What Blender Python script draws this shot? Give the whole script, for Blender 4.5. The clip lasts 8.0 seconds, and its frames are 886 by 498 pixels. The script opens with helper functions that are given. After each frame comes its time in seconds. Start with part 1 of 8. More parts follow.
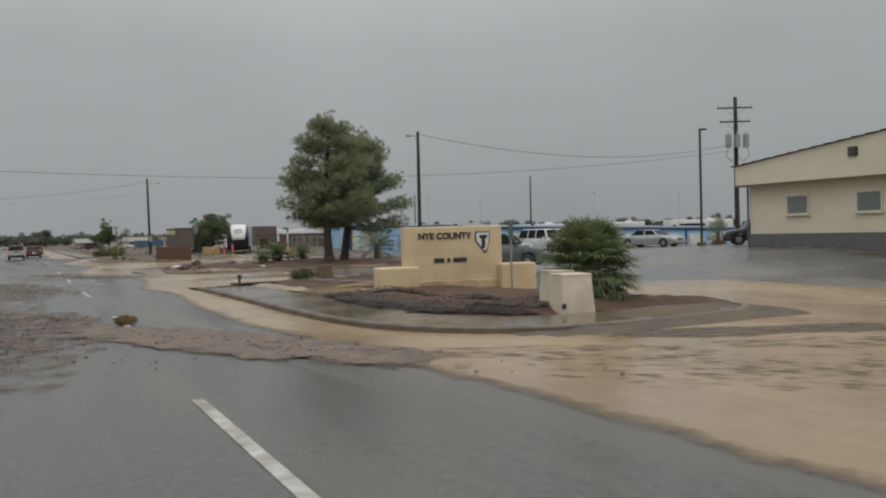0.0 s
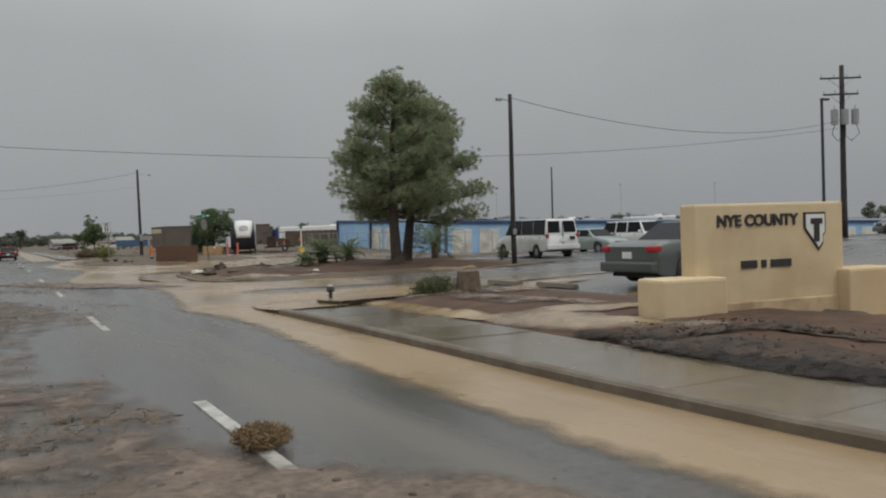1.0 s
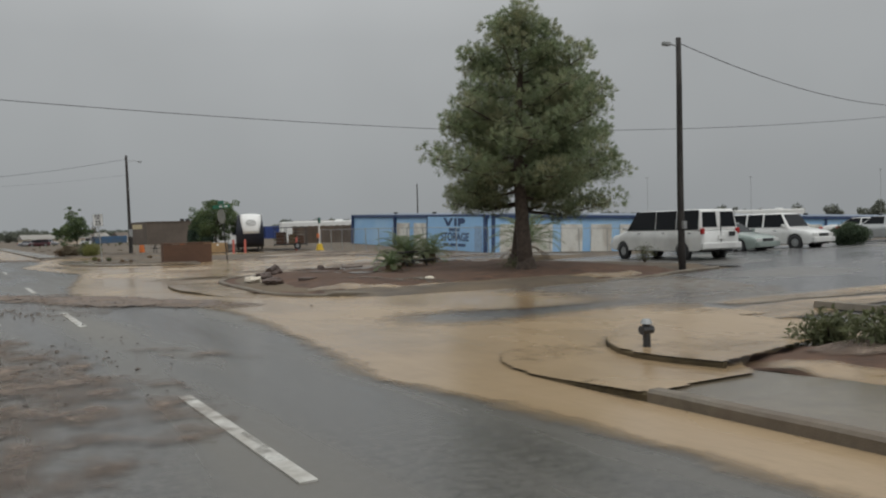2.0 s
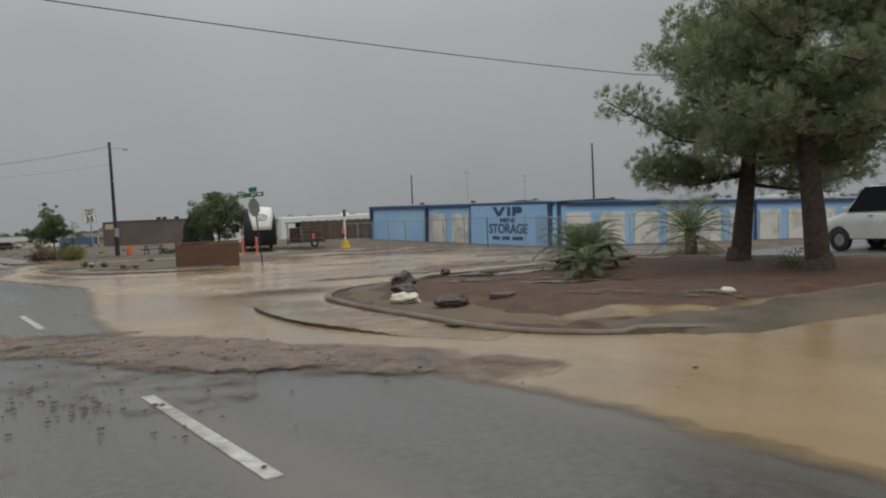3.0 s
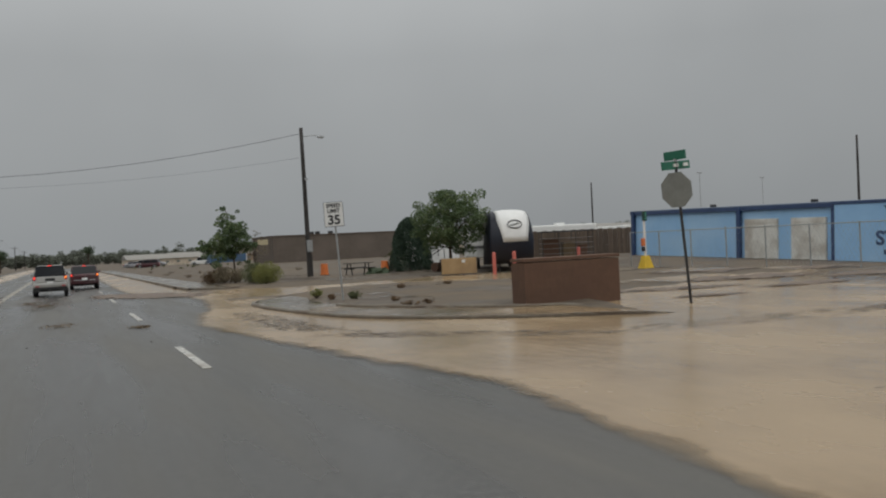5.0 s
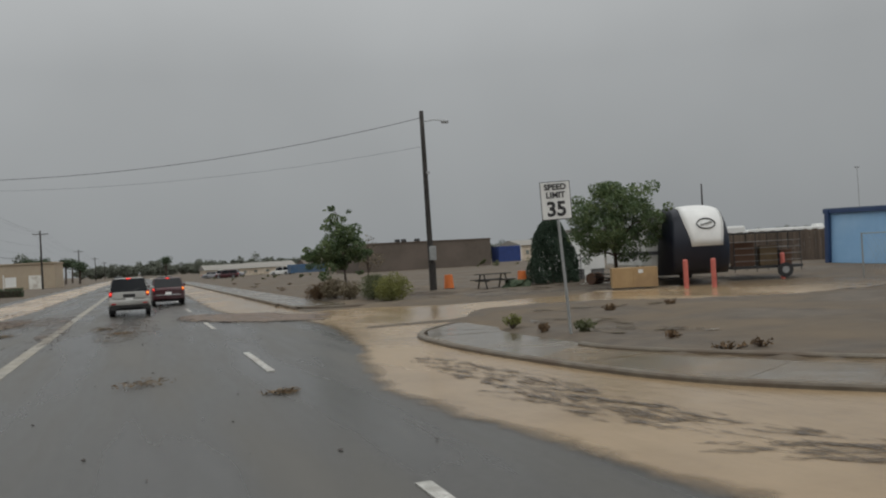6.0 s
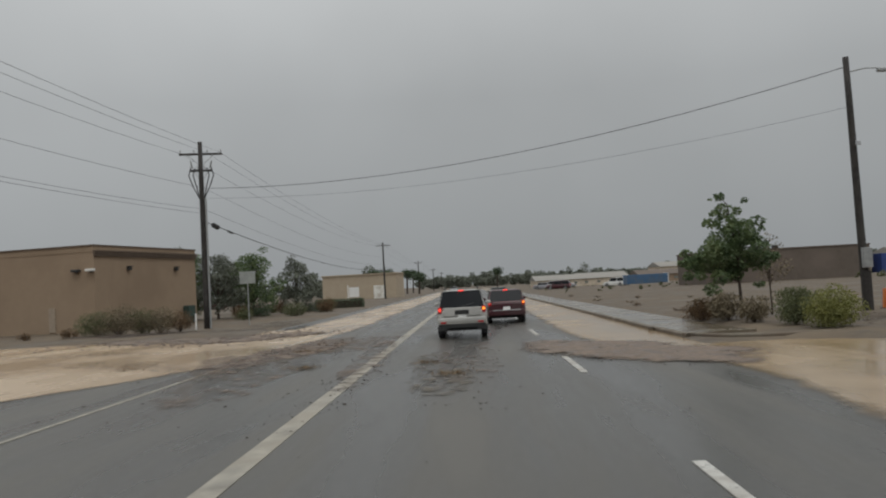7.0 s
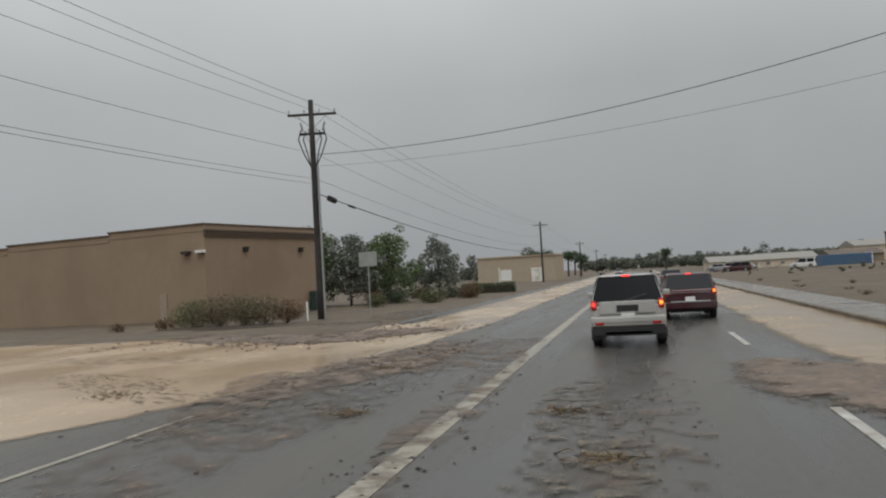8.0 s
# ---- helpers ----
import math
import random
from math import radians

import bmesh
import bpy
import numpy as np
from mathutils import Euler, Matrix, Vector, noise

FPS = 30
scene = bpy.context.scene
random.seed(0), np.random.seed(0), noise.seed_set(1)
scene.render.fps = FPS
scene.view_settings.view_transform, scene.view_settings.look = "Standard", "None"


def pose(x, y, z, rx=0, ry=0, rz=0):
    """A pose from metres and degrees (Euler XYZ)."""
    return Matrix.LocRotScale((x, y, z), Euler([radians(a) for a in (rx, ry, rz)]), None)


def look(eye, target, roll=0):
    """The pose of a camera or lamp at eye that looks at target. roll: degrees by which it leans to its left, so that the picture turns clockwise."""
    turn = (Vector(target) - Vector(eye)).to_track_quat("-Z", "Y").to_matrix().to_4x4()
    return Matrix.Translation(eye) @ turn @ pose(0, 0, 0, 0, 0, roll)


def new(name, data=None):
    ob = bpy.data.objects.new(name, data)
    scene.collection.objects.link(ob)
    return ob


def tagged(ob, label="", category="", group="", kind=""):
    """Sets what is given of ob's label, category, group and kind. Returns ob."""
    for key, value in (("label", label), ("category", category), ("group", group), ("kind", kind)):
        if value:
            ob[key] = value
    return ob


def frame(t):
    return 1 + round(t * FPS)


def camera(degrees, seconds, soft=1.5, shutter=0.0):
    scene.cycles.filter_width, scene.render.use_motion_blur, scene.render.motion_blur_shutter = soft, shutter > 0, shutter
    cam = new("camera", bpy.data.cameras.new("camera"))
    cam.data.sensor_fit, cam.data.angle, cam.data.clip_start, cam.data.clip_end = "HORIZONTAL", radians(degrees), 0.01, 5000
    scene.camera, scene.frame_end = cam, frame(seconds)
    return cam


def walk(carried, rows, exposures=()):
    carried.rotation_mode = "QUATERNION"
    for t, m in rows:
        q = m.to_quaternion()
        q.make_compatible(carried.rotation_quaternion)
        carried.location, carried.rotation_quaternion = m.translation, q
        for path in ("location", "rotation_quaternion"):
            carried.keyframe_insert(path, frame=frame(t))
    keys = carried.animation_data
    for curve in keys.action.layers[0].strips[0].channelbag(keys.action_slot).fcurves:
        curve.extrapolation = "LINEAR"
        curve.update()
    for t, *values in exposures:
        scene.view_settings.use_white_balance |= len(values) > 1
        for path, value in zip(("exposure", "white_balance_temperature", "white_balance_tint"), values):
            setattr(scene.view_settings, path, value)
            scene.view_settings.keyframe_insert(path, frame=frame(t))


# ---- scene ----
cam = camera(56.0, 8.0, soft=2.1)
PATH = [
    (0, (-0.25, -0.466, 1.846), (0.652, 1.319, 1.808), -1.5),
    (0.5, (-0.154, 5.942, 1.8), (0.769, 7.715, 1.761), -2.2),
    (1, (-0.133, 12.39, 1.757), (0.813, 14.152, 1.713), -1.9),
    (1.2, (-0.172, 14.864, 1.755), (0.781, 16.621, 1.705), -1.8),
    (2.3, (-0.34, 28.105, 1.734), (0.689, 29.819, 1.677), -2.2),
    (2.5, (-0.357, 30.49, 1.725), (0.688, 32.194, 1.66), -2.8),
    (3, (-0.282, 36.716, 1.723), (0.79, 38.403, 1.656), -2.8),
    (3.5, (-0.284, 42.213, 1.705), (0.727, 43.936, 1.629), -2.8),
    (3.8, (-0.291, 45.75, 1.72), (0.65, 47.514, 1.641), -2.9),
    (4, (-0.294, 48.121, 1.729), (0.658, 49.879, 1.648), -3.0),
    (4.5, (-0.239, 53.52, 1.706), (0.651, 55.311, 1.656), -3.0),
    (4.7, (-0.254, 55.621, 1.727), (0.6, 57.43, 1.709), -2.9),
    (5.8, (-0.386, 67.263, 1.854), (0.417, 69.095, 1.849), -3.2),
    (6, (-0.404, 69.351, 1.873), (0.284, 71.229, 1.892), -3.2),
    (6.5, (-0.385, 74.248, 1.852), (-0.013, 76.211, 1.925), -2.5),
    (7, (-0.432, 79.665, 1.898), (-0.497, 81.662, 1.986), -3.1),
    (7.5, (-0.566, 84.135, 1.926), (-0.942, 86.097, 2.026), -3.0),
    (8, (-0.549, 89.114, 1.903), (-1.001, 91.061, 1.97), -3.2),
]
walk(cam, [(t, look(eye, target, roll)) for t, eye, target, roll in PATH],
     exposures=[(0, 0.04), (1.0, 0.02), (2.5, 0.03), (3.0, -0.02), (3.5, 0.23), (4.0, 0.15), (4.5, -0.06), (6.0, -0.1), (6.5, -0.08), (7.0, -0.06), (7.5, 0.0), (8.0, 0.06)])

# world, sun, exposure
SUN_EL, SUN_AZ = radians(62), radians(150)
world = bpy.data.worlds.new("overcast")
scene.world = world
world.use_nodes = True
wn, wl = world.node_tree.nodes, world.node_tree.links
wn.clear()
w_out = wn.new("ShaderNodeOutputWorld")
w_bg = wn.new("ShaderNodeBackground")
w_sky = wn.new("ShaderNodeTexSky")
w_sky.sky_type = "NISHITA"
w_sky.sun_disc = False
w_sky.sun_elevation = SUN_EL
w_sky.sun_rotation = SUN_AZ
w_sky.dust_density = 6.0
w_sky.air_density = 1.5
w_tc = wn.new("ShaderNodeTexCoord")
w_sep = wn.new("ShaderNodeSeparateXYZ")
w_ramp = wn.new("ShaderNodeValToRGB")
w_ramp.color_ramp.elements[0].position = 0.0
w_ramp.color_ramp.elements[0].color = (0.33, 0.348, 0.358, 1)
w_ramp.color_ramp.elements[1].position = 1.0
w_ramp.color_ramp.elements[1].color = (1.25, 1.28, 1.27, 1)
e_mid = w_ramp.color_ramp.elements.new(0.22)
e_mid.color = (0.395, 0.412, 0.42, 1)
e_hi = w_ramp.color_ramp.elements.new(0.45)
e_hi.color = (0.64, 0.66, 0.665, 1)
w_noise = wn.new("ShaderNodeTexNoise")
w_noise.inputs["Scale"].default_value = 2.2
w_noise.inputs["Detail"].default_value = 4.0
w_noise.inputs["Roughness"].default_value = 0.5
w_side = wn.new("ShaderNodeMapRange")
w_side.inputs["From Min"].default_value = -1.0
w_side.inputs["From Max"].default_value = 1.0
w_side.inputs["To Min"].default_value = 1.13
w_side.inputs["To Max"].default_value = 0.9
w_both = wn.new("ShaderNodeMath")
w_both.operation = "MULTIPLY"
w_map = wn.new("ShaderNodeMapRange")
w_map.inputs["From Min"].default_value = 0.3
w_map.inputs["From Max"].default_value = 0.7
w_map.inputs["To Min"].default_value = 0.91
w_map.inputs["To Max"].default_value = 1.07
w_mul = wn.new("ShaderNodeVectorMath")
w_mul.operation = "SCALE"
w_hsv = wn.new("ShaderNodeHueSaturation")
w_hsv.inputs["Saturation"].default_value = 0.12
w_hsv.inputs["Value"].default_value = 0.1
w_mix = wn.new("ShaderNodeMixRGB")
w_mix.inputs["Fac"].default_value = 0.1
wl.new(w_tc.outputs["Generated"], w_sep.inputs[0])
wl.new(w_sep.outputs["Z"], w_ramp.inputs["Fac"])
wl.new(w_tc.outputs["Generated"], w_noise.inputs["Vector"])
wl.new(w_noise.outputs["Fac"], w_map.inputs["Value"])
wl.new(w_ramp.outputs["Color"], w_mul.inputs[0])
wl.new(w_sep.outputs["X"], w_side.inputs["Value"])
wl.new(w_map.outputs["Result"], w_both.inputs[0])
wl.new(w_side.outputs["Result"], w_both.inputs[1])
wl.new(w_both.outputs[0], w_mul.inputs["Scale"])
wl.new(w_sky.outputs["Color"], w_hsv.inputs["Color"])
wl.new(w_mul.outputs["Vector"], w_mix.inputs["Color1"])
wl.new(w_hsv.outputs["Color"], w_mix.inputs["Color2"])
wl.new(w_mix.outputs["Color"], w_bg.inputs["Color"])
w_bg.inputs["Strength"].default_value = 1.0
wl.new(w_bg.outputs["Background"], w_out.inputs["Surface"])

sun_data = bpy.data.lights.new("sun", "SUN")
sun_data.energy = 0.7
sun_data.angle = radians(40)
sun_data.color = (1.0, 0.985, 0.96)
sun = new("sun", sun_data)
sun.matrix_world = look((0, 0, 60), (math.sin(SUN_AZ) * -30, math.cos(SUN_AZ) * -30, 60 - 30 * math.tan(SUN_EL)))


# ---- materials ----
def mat(name, col, rough=0.6, col2=None, scale=3.0, bump=0.0, bscale=40.0, metal=0.0, spread=0.25, stain=None, sscale=0.6, wet=0.0, coat=0.0, vary=0.0, along=1.0):
    """Principled material: grain at one scale, stains at another, fine relief, puddled gloss."""
    m = bpy.data.materials.new(name)
    m.use_nodes = True
    n, l = m.node_tree.nodes, m.node_tree.links
    p = n["Principled BSDF"]
    p.inputs["Metallic"].default_value = metal
    p.inputs["Coat Weight"].default_value = coat
    tc = n.new("ShaderNodeTexCoord")
    g = n.new("ShaderNodeTexNoise")
    g.inputs["Scale"].default_value = scale
    g.inputs["Detail"].default_value = 8
    g.inputs["Roughness"].default_value = 0.65
    l.new(tc.outputs["Object"], g.inputs["Vector"])
    r = n.new("ShaderNodeValToRGB")
    c2 = col2 or tuple(c * (1 - spread) for c in col)
    r.color_ramp.elements[0].position, r.color_ramp.elements[1].position = 0.32, 0.68
    r.color_ramp.elements[0].color, r.color_ramp.elements[1].color = (*c2, 1), (*col, 1)
    l.new(g.outputs["Fac"], r.inputs["Fac"])
    out = r.outputs["Color"]
    s = n.new("ShaderNodeTexNoise")
    s.inputs["Scale"].default_value = sscale
    s.inputs["Detail"].default_value = 5
    sm = n.new("ShaderNodeMapping")
    sm.inputs["Scale"].default_value = (1.0, along, 1.0)
    l.new(tc.outputs["Object"], sm.inputs["Vector"])
    l.new(sm.outputs["Vector"], s.inputs["Vector"])
    if stain:
        sr = n.new("ShaderNodeValToRGB")
        sr.color_ramp.elements[0].position, sr.color_ramp.elements[1].position = 0.46, 0.66
        mx = n.new("ShaderNodeMixRGB")
        mx.inputs["Color2"].default_value = (*stain, 1)
        l.new(s.outputs["Fac"], sr.inputs["Fac"])
        l.new(sr.outputs["Color"], mx.inputs["Fac"])
        l.new(out, mx.inputs["Color1"])
        out = mx.outputs["Color"]
    if vary:
        oi = n.new("ShaderNodeObjectInfo")
        hv = n.new("ShaderNodeHueSaturation")
        mr = n.new("ShaderNodeMapRange")
        mr.inputs["To Min"].default_value, mr.inputs["To Max"].default_value = 1 - vary, 1 + vary
        l.new(oi.outputs["Random"], mr.inputs["Value"])
        l.new(mr.outputs["Result"], hv.inputs["Value"])
        l.new(out, hv.inputs["Color"])
        out = hv.outputs["Color"]
    l.new(out, p.inputs["Base Color"])
    rr = n.new("ShaderNodeMapRange")
    rr.inputs["From Min"].default_value, rr.inputs["From Max"].default_value = 0.38, 0.62
    rr.inputs["To Min"].default_value, rr.inputs["To Max"].default_value = max(0.03, rough - wet), min(1.0, rough + 0.08)
    l.new(s.outputs["Fac"], rr.inputs["Value"])
    l.new(rr.outputs["Result"], p.inputs["Roughness"])
    if bump:
        bn = n.new("ShaderNodeTexNoise")
        bn.inputs["Scale"].default_value = bscale
        bn.inputs["Detail"].default_value = 6
        l.new(tc.outputs["Object"], bn.inputs["Vector"])
        b = n.new("ShaderNodeBump")
        b.inputs["Strength"].default_value = bump
        b.inputs["Distance"].default_value = 0.02
        l.new(bn.outputs["Fac"], b.inputs["Height"])
        l.new(b.outputs["Normal"], p.inputs["Normal"])
    return m


def glow(name, col, strength):
    m = mat(name, col, 0.3)
    p = m.node_tree.nodes["Principled BSDF"]
    p.inputs["Emission Color"].default_value = (*col, 1)
    p.inputs["Emission Strength"].default_value = strength
    return m


ASPHALT = mat("wet_asphalt", (0.095, 0.09, 0.08), 0.31, (0.054, 0.051, 0.046), 9, 0.12, 120, stain=(0.122, 0.113, 0.096), sscale=0.75, wet=0.2, along=0.1)


def darker_north(m, y0, y1, k, rough):
    """Scales the asphalt's colour down and raises its roughness along the road."""
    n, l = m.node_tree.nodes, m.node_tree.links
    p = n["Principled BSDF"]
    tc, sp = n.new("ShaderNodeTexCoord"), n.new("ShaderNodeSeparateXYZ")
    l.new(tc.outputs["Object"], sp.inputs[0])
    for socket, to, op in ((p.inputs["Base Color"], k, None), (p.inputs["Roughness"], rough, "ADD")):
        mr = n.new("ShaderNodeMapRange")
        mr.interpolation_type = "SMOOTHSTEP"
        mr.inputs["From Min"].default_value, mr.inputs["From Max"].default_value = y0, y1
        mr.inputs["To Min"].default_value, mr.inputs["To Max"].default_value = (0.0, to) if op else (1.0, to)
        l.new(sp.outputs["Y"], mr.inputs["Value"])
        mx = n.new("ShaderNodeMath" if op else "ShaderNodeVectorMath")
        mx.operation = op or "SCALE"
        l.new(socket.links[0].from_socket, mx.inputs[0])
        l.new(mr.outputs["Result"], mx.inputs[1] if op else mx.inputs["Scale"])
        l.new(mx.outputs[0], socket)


darker_north(ASPHALT, 46, 72, 0.68, 0.07)
LOT = mat("lot_asphalt", (0.12, 0.12, 0.122), 0.3, (0.075, 0.075, 0.078), 5, 0.2, 90, stain=(0.16, 0.15, 0.135), sscale=0.15, wet=0.18)
SOIL = mat("desert_soil", (0.115, 0.086, 0.056), 0.85, (0.055, 0.042, 0.029), 1.6, 0.8, 18, stain=(0.132, 0.1, 0.066), sscale=0.3, wet=0.25)
BED = mat("wet_bed_soil", (0.125, 0.064, 0.035), 0.9, (0.036, 0.02, 0.014), 2.6, 1.0, 16, stain=(0.085, 0.05, 0.033), sscale=0.7, wet=0.08)
CONCRETE = mat("wet_concrete", (0.17, 0.142, 0.1), 0.2, (0.12, 0.1, 0.072), 3, 0.1, 60, stain=(0.15, 0.125, 0.095), sscale=0.5, wet=0.25)
DROWNED = mat("drowned_kerb", (0.085, 0.068, 0.04), 0.95, (0.05, 0.04, 0.025), 5, 0.3, 40, stain=(0.12, 0.092, 0.055), sscale=1.2)
DROWNED.node_tree.nodes["Principled BSDF"].inputs["Specular IOR Level"].default_value = 0.15
KERB = mat("kerb_concrete", (0.17, 0.142, 0.105), 0.65, (0.1, 0.082, 0.06), 4, 0.3, 50, stain=(0.12, 0.09, 0.065), sscale=0.9, wet=0.2)
PAINT = mat("road_paint", (0.58, 0.57, 0.53), 0.4, (0.3, 0.29, 0.26), 6, 0.15, 90, stain=(0.25, 0.225, 0.19), sscale=1.6, wet=0.15)
PAINT_OLD = mat("worn_road_paint", (0.37, 0.34, 0.275), 0.45, (0.15, 0.135, 0.11), 2.2, 0.15, 90, stain=(0.27, 0.24, 0.19), sscale=0.5, wet=0.15)
TAN = mat("tan_stucco", (0.68, 0.545, 0.345), 0.88, (0.6, 0.47, 0.29), 1.4, 0.4, 60, stain=(0.55, 0.41, 0.25), sscale=0.9)
MUDDY_TAN = mat("mud_splashed_stucco", (0.6, 0.46, 0.28), 0.88, (0.5, 0.37, 0.22), 2.4, 0.4, 60, stain=(0.36, 0.26, 0.16), sscale=1.6)
CREAM = mat("cream_siding", (0.77, 0.7, 0.545), 0.8, (0.73, 0.66, 0.51), 1.0, 0.1, 60, stain=(0.7, 0.62, 0.46), sscale=0.3)
WHITE_BLOCK = mat("painted_block", (0.66, 0.58, 0.46), 0.8, (0.58, 0.5, 0.4), 4, 0.25, 60, stain=(0.48, 0.4, 0.31), sscale=1.2)
GREYBASE = mat("grey_skirting", (0.17, 0.165, 0.16), 0.8, None, 4, 0.2, 40)
ROOF = mat("shingle_roof", (0.3, 0.285, 0.26), 0.85, (0.22, 0.21, 0.19), 6, 0.4, 30)
BLUE = mat("blue_wall", (0.32, 0.55, 0.82), 0.55, (0.28, 0.5, 0.77), 1.2, 0.08, 40, stain=(0.37, 0.58, 0.81), sscale=0.3)
NAVY = mat("navy_trim", (0.035, 0.07, 0.17), 0.45, None, 3)
DOORWHITE = mat("roll_door", (0.78, 0.77, 0.72), 0.5, (0.7, 0.69, 0.64), 2, 0.05, 30, stain=(0.5, 0.46, 0.4), sscale=0.8)
BRICKBROWN = mat("brown_block", (0.135, 0.074, 0.047), 0.85, (0.105, 0.058, 0.038), 5, 0.3, 40, stain=(0.12, 0.066, 0.044), sscale=1.0, vary=0.05)
TAUPE = mat("taupe_stucco", (0.3, 0.222, 0.152), 0.85, (0.275, 0.2, 0.137), 1.5, 0.15, 60, stain=(0.25, 0.182, 0.125), sscale=0.25)
TAUPE_DK = mat("taupe_cornice", (0.13, 0.095, 0.07), 0.8, None, 3)
DARKBLOCK = mat("dark_block", (0.13, 0.105, 0.085), 0.85, (0.105, 0.085, 0.07), 1.5, 0.2, 30, stain=(0.15, 0.12, 0.1), sscale=0.2)
WOODPOLE = mat("weathered_pole", (0.045, 0.04, 0.037), 0.85, (0.022, 0.02, 0.019), 6, 0.6, 25, stain=(0.055, 0.05, 0.045), sscale=1.2)
STEEL = mat("galvanised_steel", (0.42, 0.43, 0.43), 0.5, (0.3, 0.31, 0.31), 8, metal=0.6)
DARKSTEEL = mat("dark_steel", (0.05, 0.05, 0.052), 0.5, None, 8, metal=0.3)
BLACK = mat("black_rubber", (0.035, 0.035, 0.037), 0.7, None, 8)
GLASS = mat("tinted_glass", (0.012, 0.014, 0.017), 0.08, None, 1)
GLASS.node_tree.nodes["Principled BSDF"].inputs["Specular IOR Level"].default_value = 0.12
WINDOWGLASS = mat("window_glass", (0.2, 0.22, 0.2), 0.1, (0.16, 0.18, 0.165), 0.8, coat=0.3)
CHROME = mat("chrome", (0.7, 0.7, 0.7), 0.2, None, 4, metal=1.0)
WHITE = mat("white_paint", (0.78, 0.78, 0.76), 0.4, (0.7, 0.7, 0.68), 2)
BARK = mat("pine_bark", (0.1, 0.074, 0.057), 0.9, (0.035, 0.027, 0.022), 8, 0.9, 14)
PINE = mat("pine_needles", (0.28, 0.335, 0.185), 0.7, (0.17, 0.215, 0.12), 0.9, stain=(0.33, 0.33, 0.2), sscale=1.2)
# darker copy of pine_needles: the crown's inner shade put into the colour
PINE_SHADE = mat("shade_toned_needles", (0.2, 0.22, 0.145), 0.8, (0.13, 0.145, 0.095), 2)
LEAF = mat("green_leaves", (0.12, 0.18, 0.075), 0.6, (0.07, 0.105, 0.048), 1.5, stain=(0.16, 0.2, 0.085), sscale=1.5)
DARKLEAF = mat("dark_leaves", (0.085, 0.12, 0.065), 0.65, (0.05, 0.075, 0.042), 1.5)
CYPRESS = mat("cypress_leaves", (0.06, 0.095, 0.06), 0.7, (0.035, 0.06, 0.04), 2)
PALM = mat("palm_leaves", (0.2, 0.26, 0.125), 0.5, (0.12, 0.165, 0.08), 1.5, stain=(0.19, 0.18, 0.09), sscale=1.2)
DARKTWIG = mat("soaked_twigs", (0.05, 0.035, 0.025), 0.85, (0.02, 0.014, 0.011), 4)
DRYLEAF = mat("dry_fronds", (0.2, 0.14, 0.075), 0.8, (0.11, 0.075, 0.045), 3)
TUMBLE = mat("russet_brushwood", (0.25, 0.17, 0.08), 0.85, (0.14, 0.09, 0.045), 5)
STUMPWOOD = mat("wet_stump_wood", (0.18, 0.13, 0.09), 0.85, (0.09, 0.062, 0.045), 7, 0.8, 18)
SAGE = mat("sage_leaves", (0.15, 0.165, 0.075), 0.75, (0.08, 0.09, 0.045), 2.5)
YELLOWSAGE = mat("yellow_sage", (0.24, 0.24, 0.07), 0.7, (0.14, 0.15, 0.05), 2.5)
WETMULCH = mat("black_wet_mulch", (0.03, 0.022, 0.017), 0.95, (0.008, 0.007, 0.006), 7, 1.0, 22)
MULCH = mat("soaked_mulch", (0.075, 0.048, 0.033), 0.8, (0.012, 0.01, 0.009), 4, 1.0, 22, stain=(0.07, 0.045, 0.03), sscale=2.4, wet=0.05)
# leaf colour paled to stand in for haze over the distant trees
HAZED_LEAF = mat("haze_paled_leaves", (0.155, 0.17, 0.13), 0.8, (0.11, 0.12, 0.095), 0.3)
STRAW = mat("straw_tufts", (0.19, 0.155, 0.095), 0.9, (0.13, 0.105, 0.07), 1.5)
RUST = mat("rust_grass", (0.17, 0.105, 0.05), 0.85, (0.09, 0.055, 0.03), 2.5)
ROCKMAT = mat("brown_rock", (0.1, 0.065, 0.05), 0.7, (0.05, 0.035, 0.03), 4, 0.7, 14, wet=0.2)
WHITEROCK = mat("white_rock", (0.66, 0.6, 0.5), 0.7, (0.5, 0.44, 0.36), 5, 0.5, 18)
STONEBITS = mat("dark_stones", (0.08, 0.065, 0.055), 0.7, (0.035, 0.03, 0.027), 4)


def thin_edge(m, lo, hi, scale):
    """Lets what lies below show through where the mesh's film value runs out, in ragged patches."""
    n, l = m.node_tree.nodes, m.node_tree.links
    tc = n.new("ShaderNodeTexCoord")
    at = n.new("ShaderNodeAttribute")
    at.attribute_name = "film"
    n2 = n.new("ShaderNodeTexNoise")
    n2.inputs["Scale"].default_value = scale
    n2.inputs["Detail"].default_value = 7
    n2.inputs["Roughness"].default_value = 0.62
    l.new(tc.outputs["Object"], n2.inputs["Vector"])
    add = n.new("ShaderNodeMath")
    add.operation = "MULTIPLY_ADD"
    add.inputs[1].default_value = 0.9
    l.new(n2.outputs["Fac"], add.inputs[0])
    l.new(at.outputs["Fac"], add.inputs[2])
    mr = n.new("ShaderNodeMapRange")
    mr.inputs["From Min"].default_value, mr.inputs["From Max"].default_value = lo, hi
    l.new(add.outputs[0], mr.inputs["Value"])
    l.new(mr.outputs["Result"], n["Principled BSDF"].inputs["Alpha"])
    return m


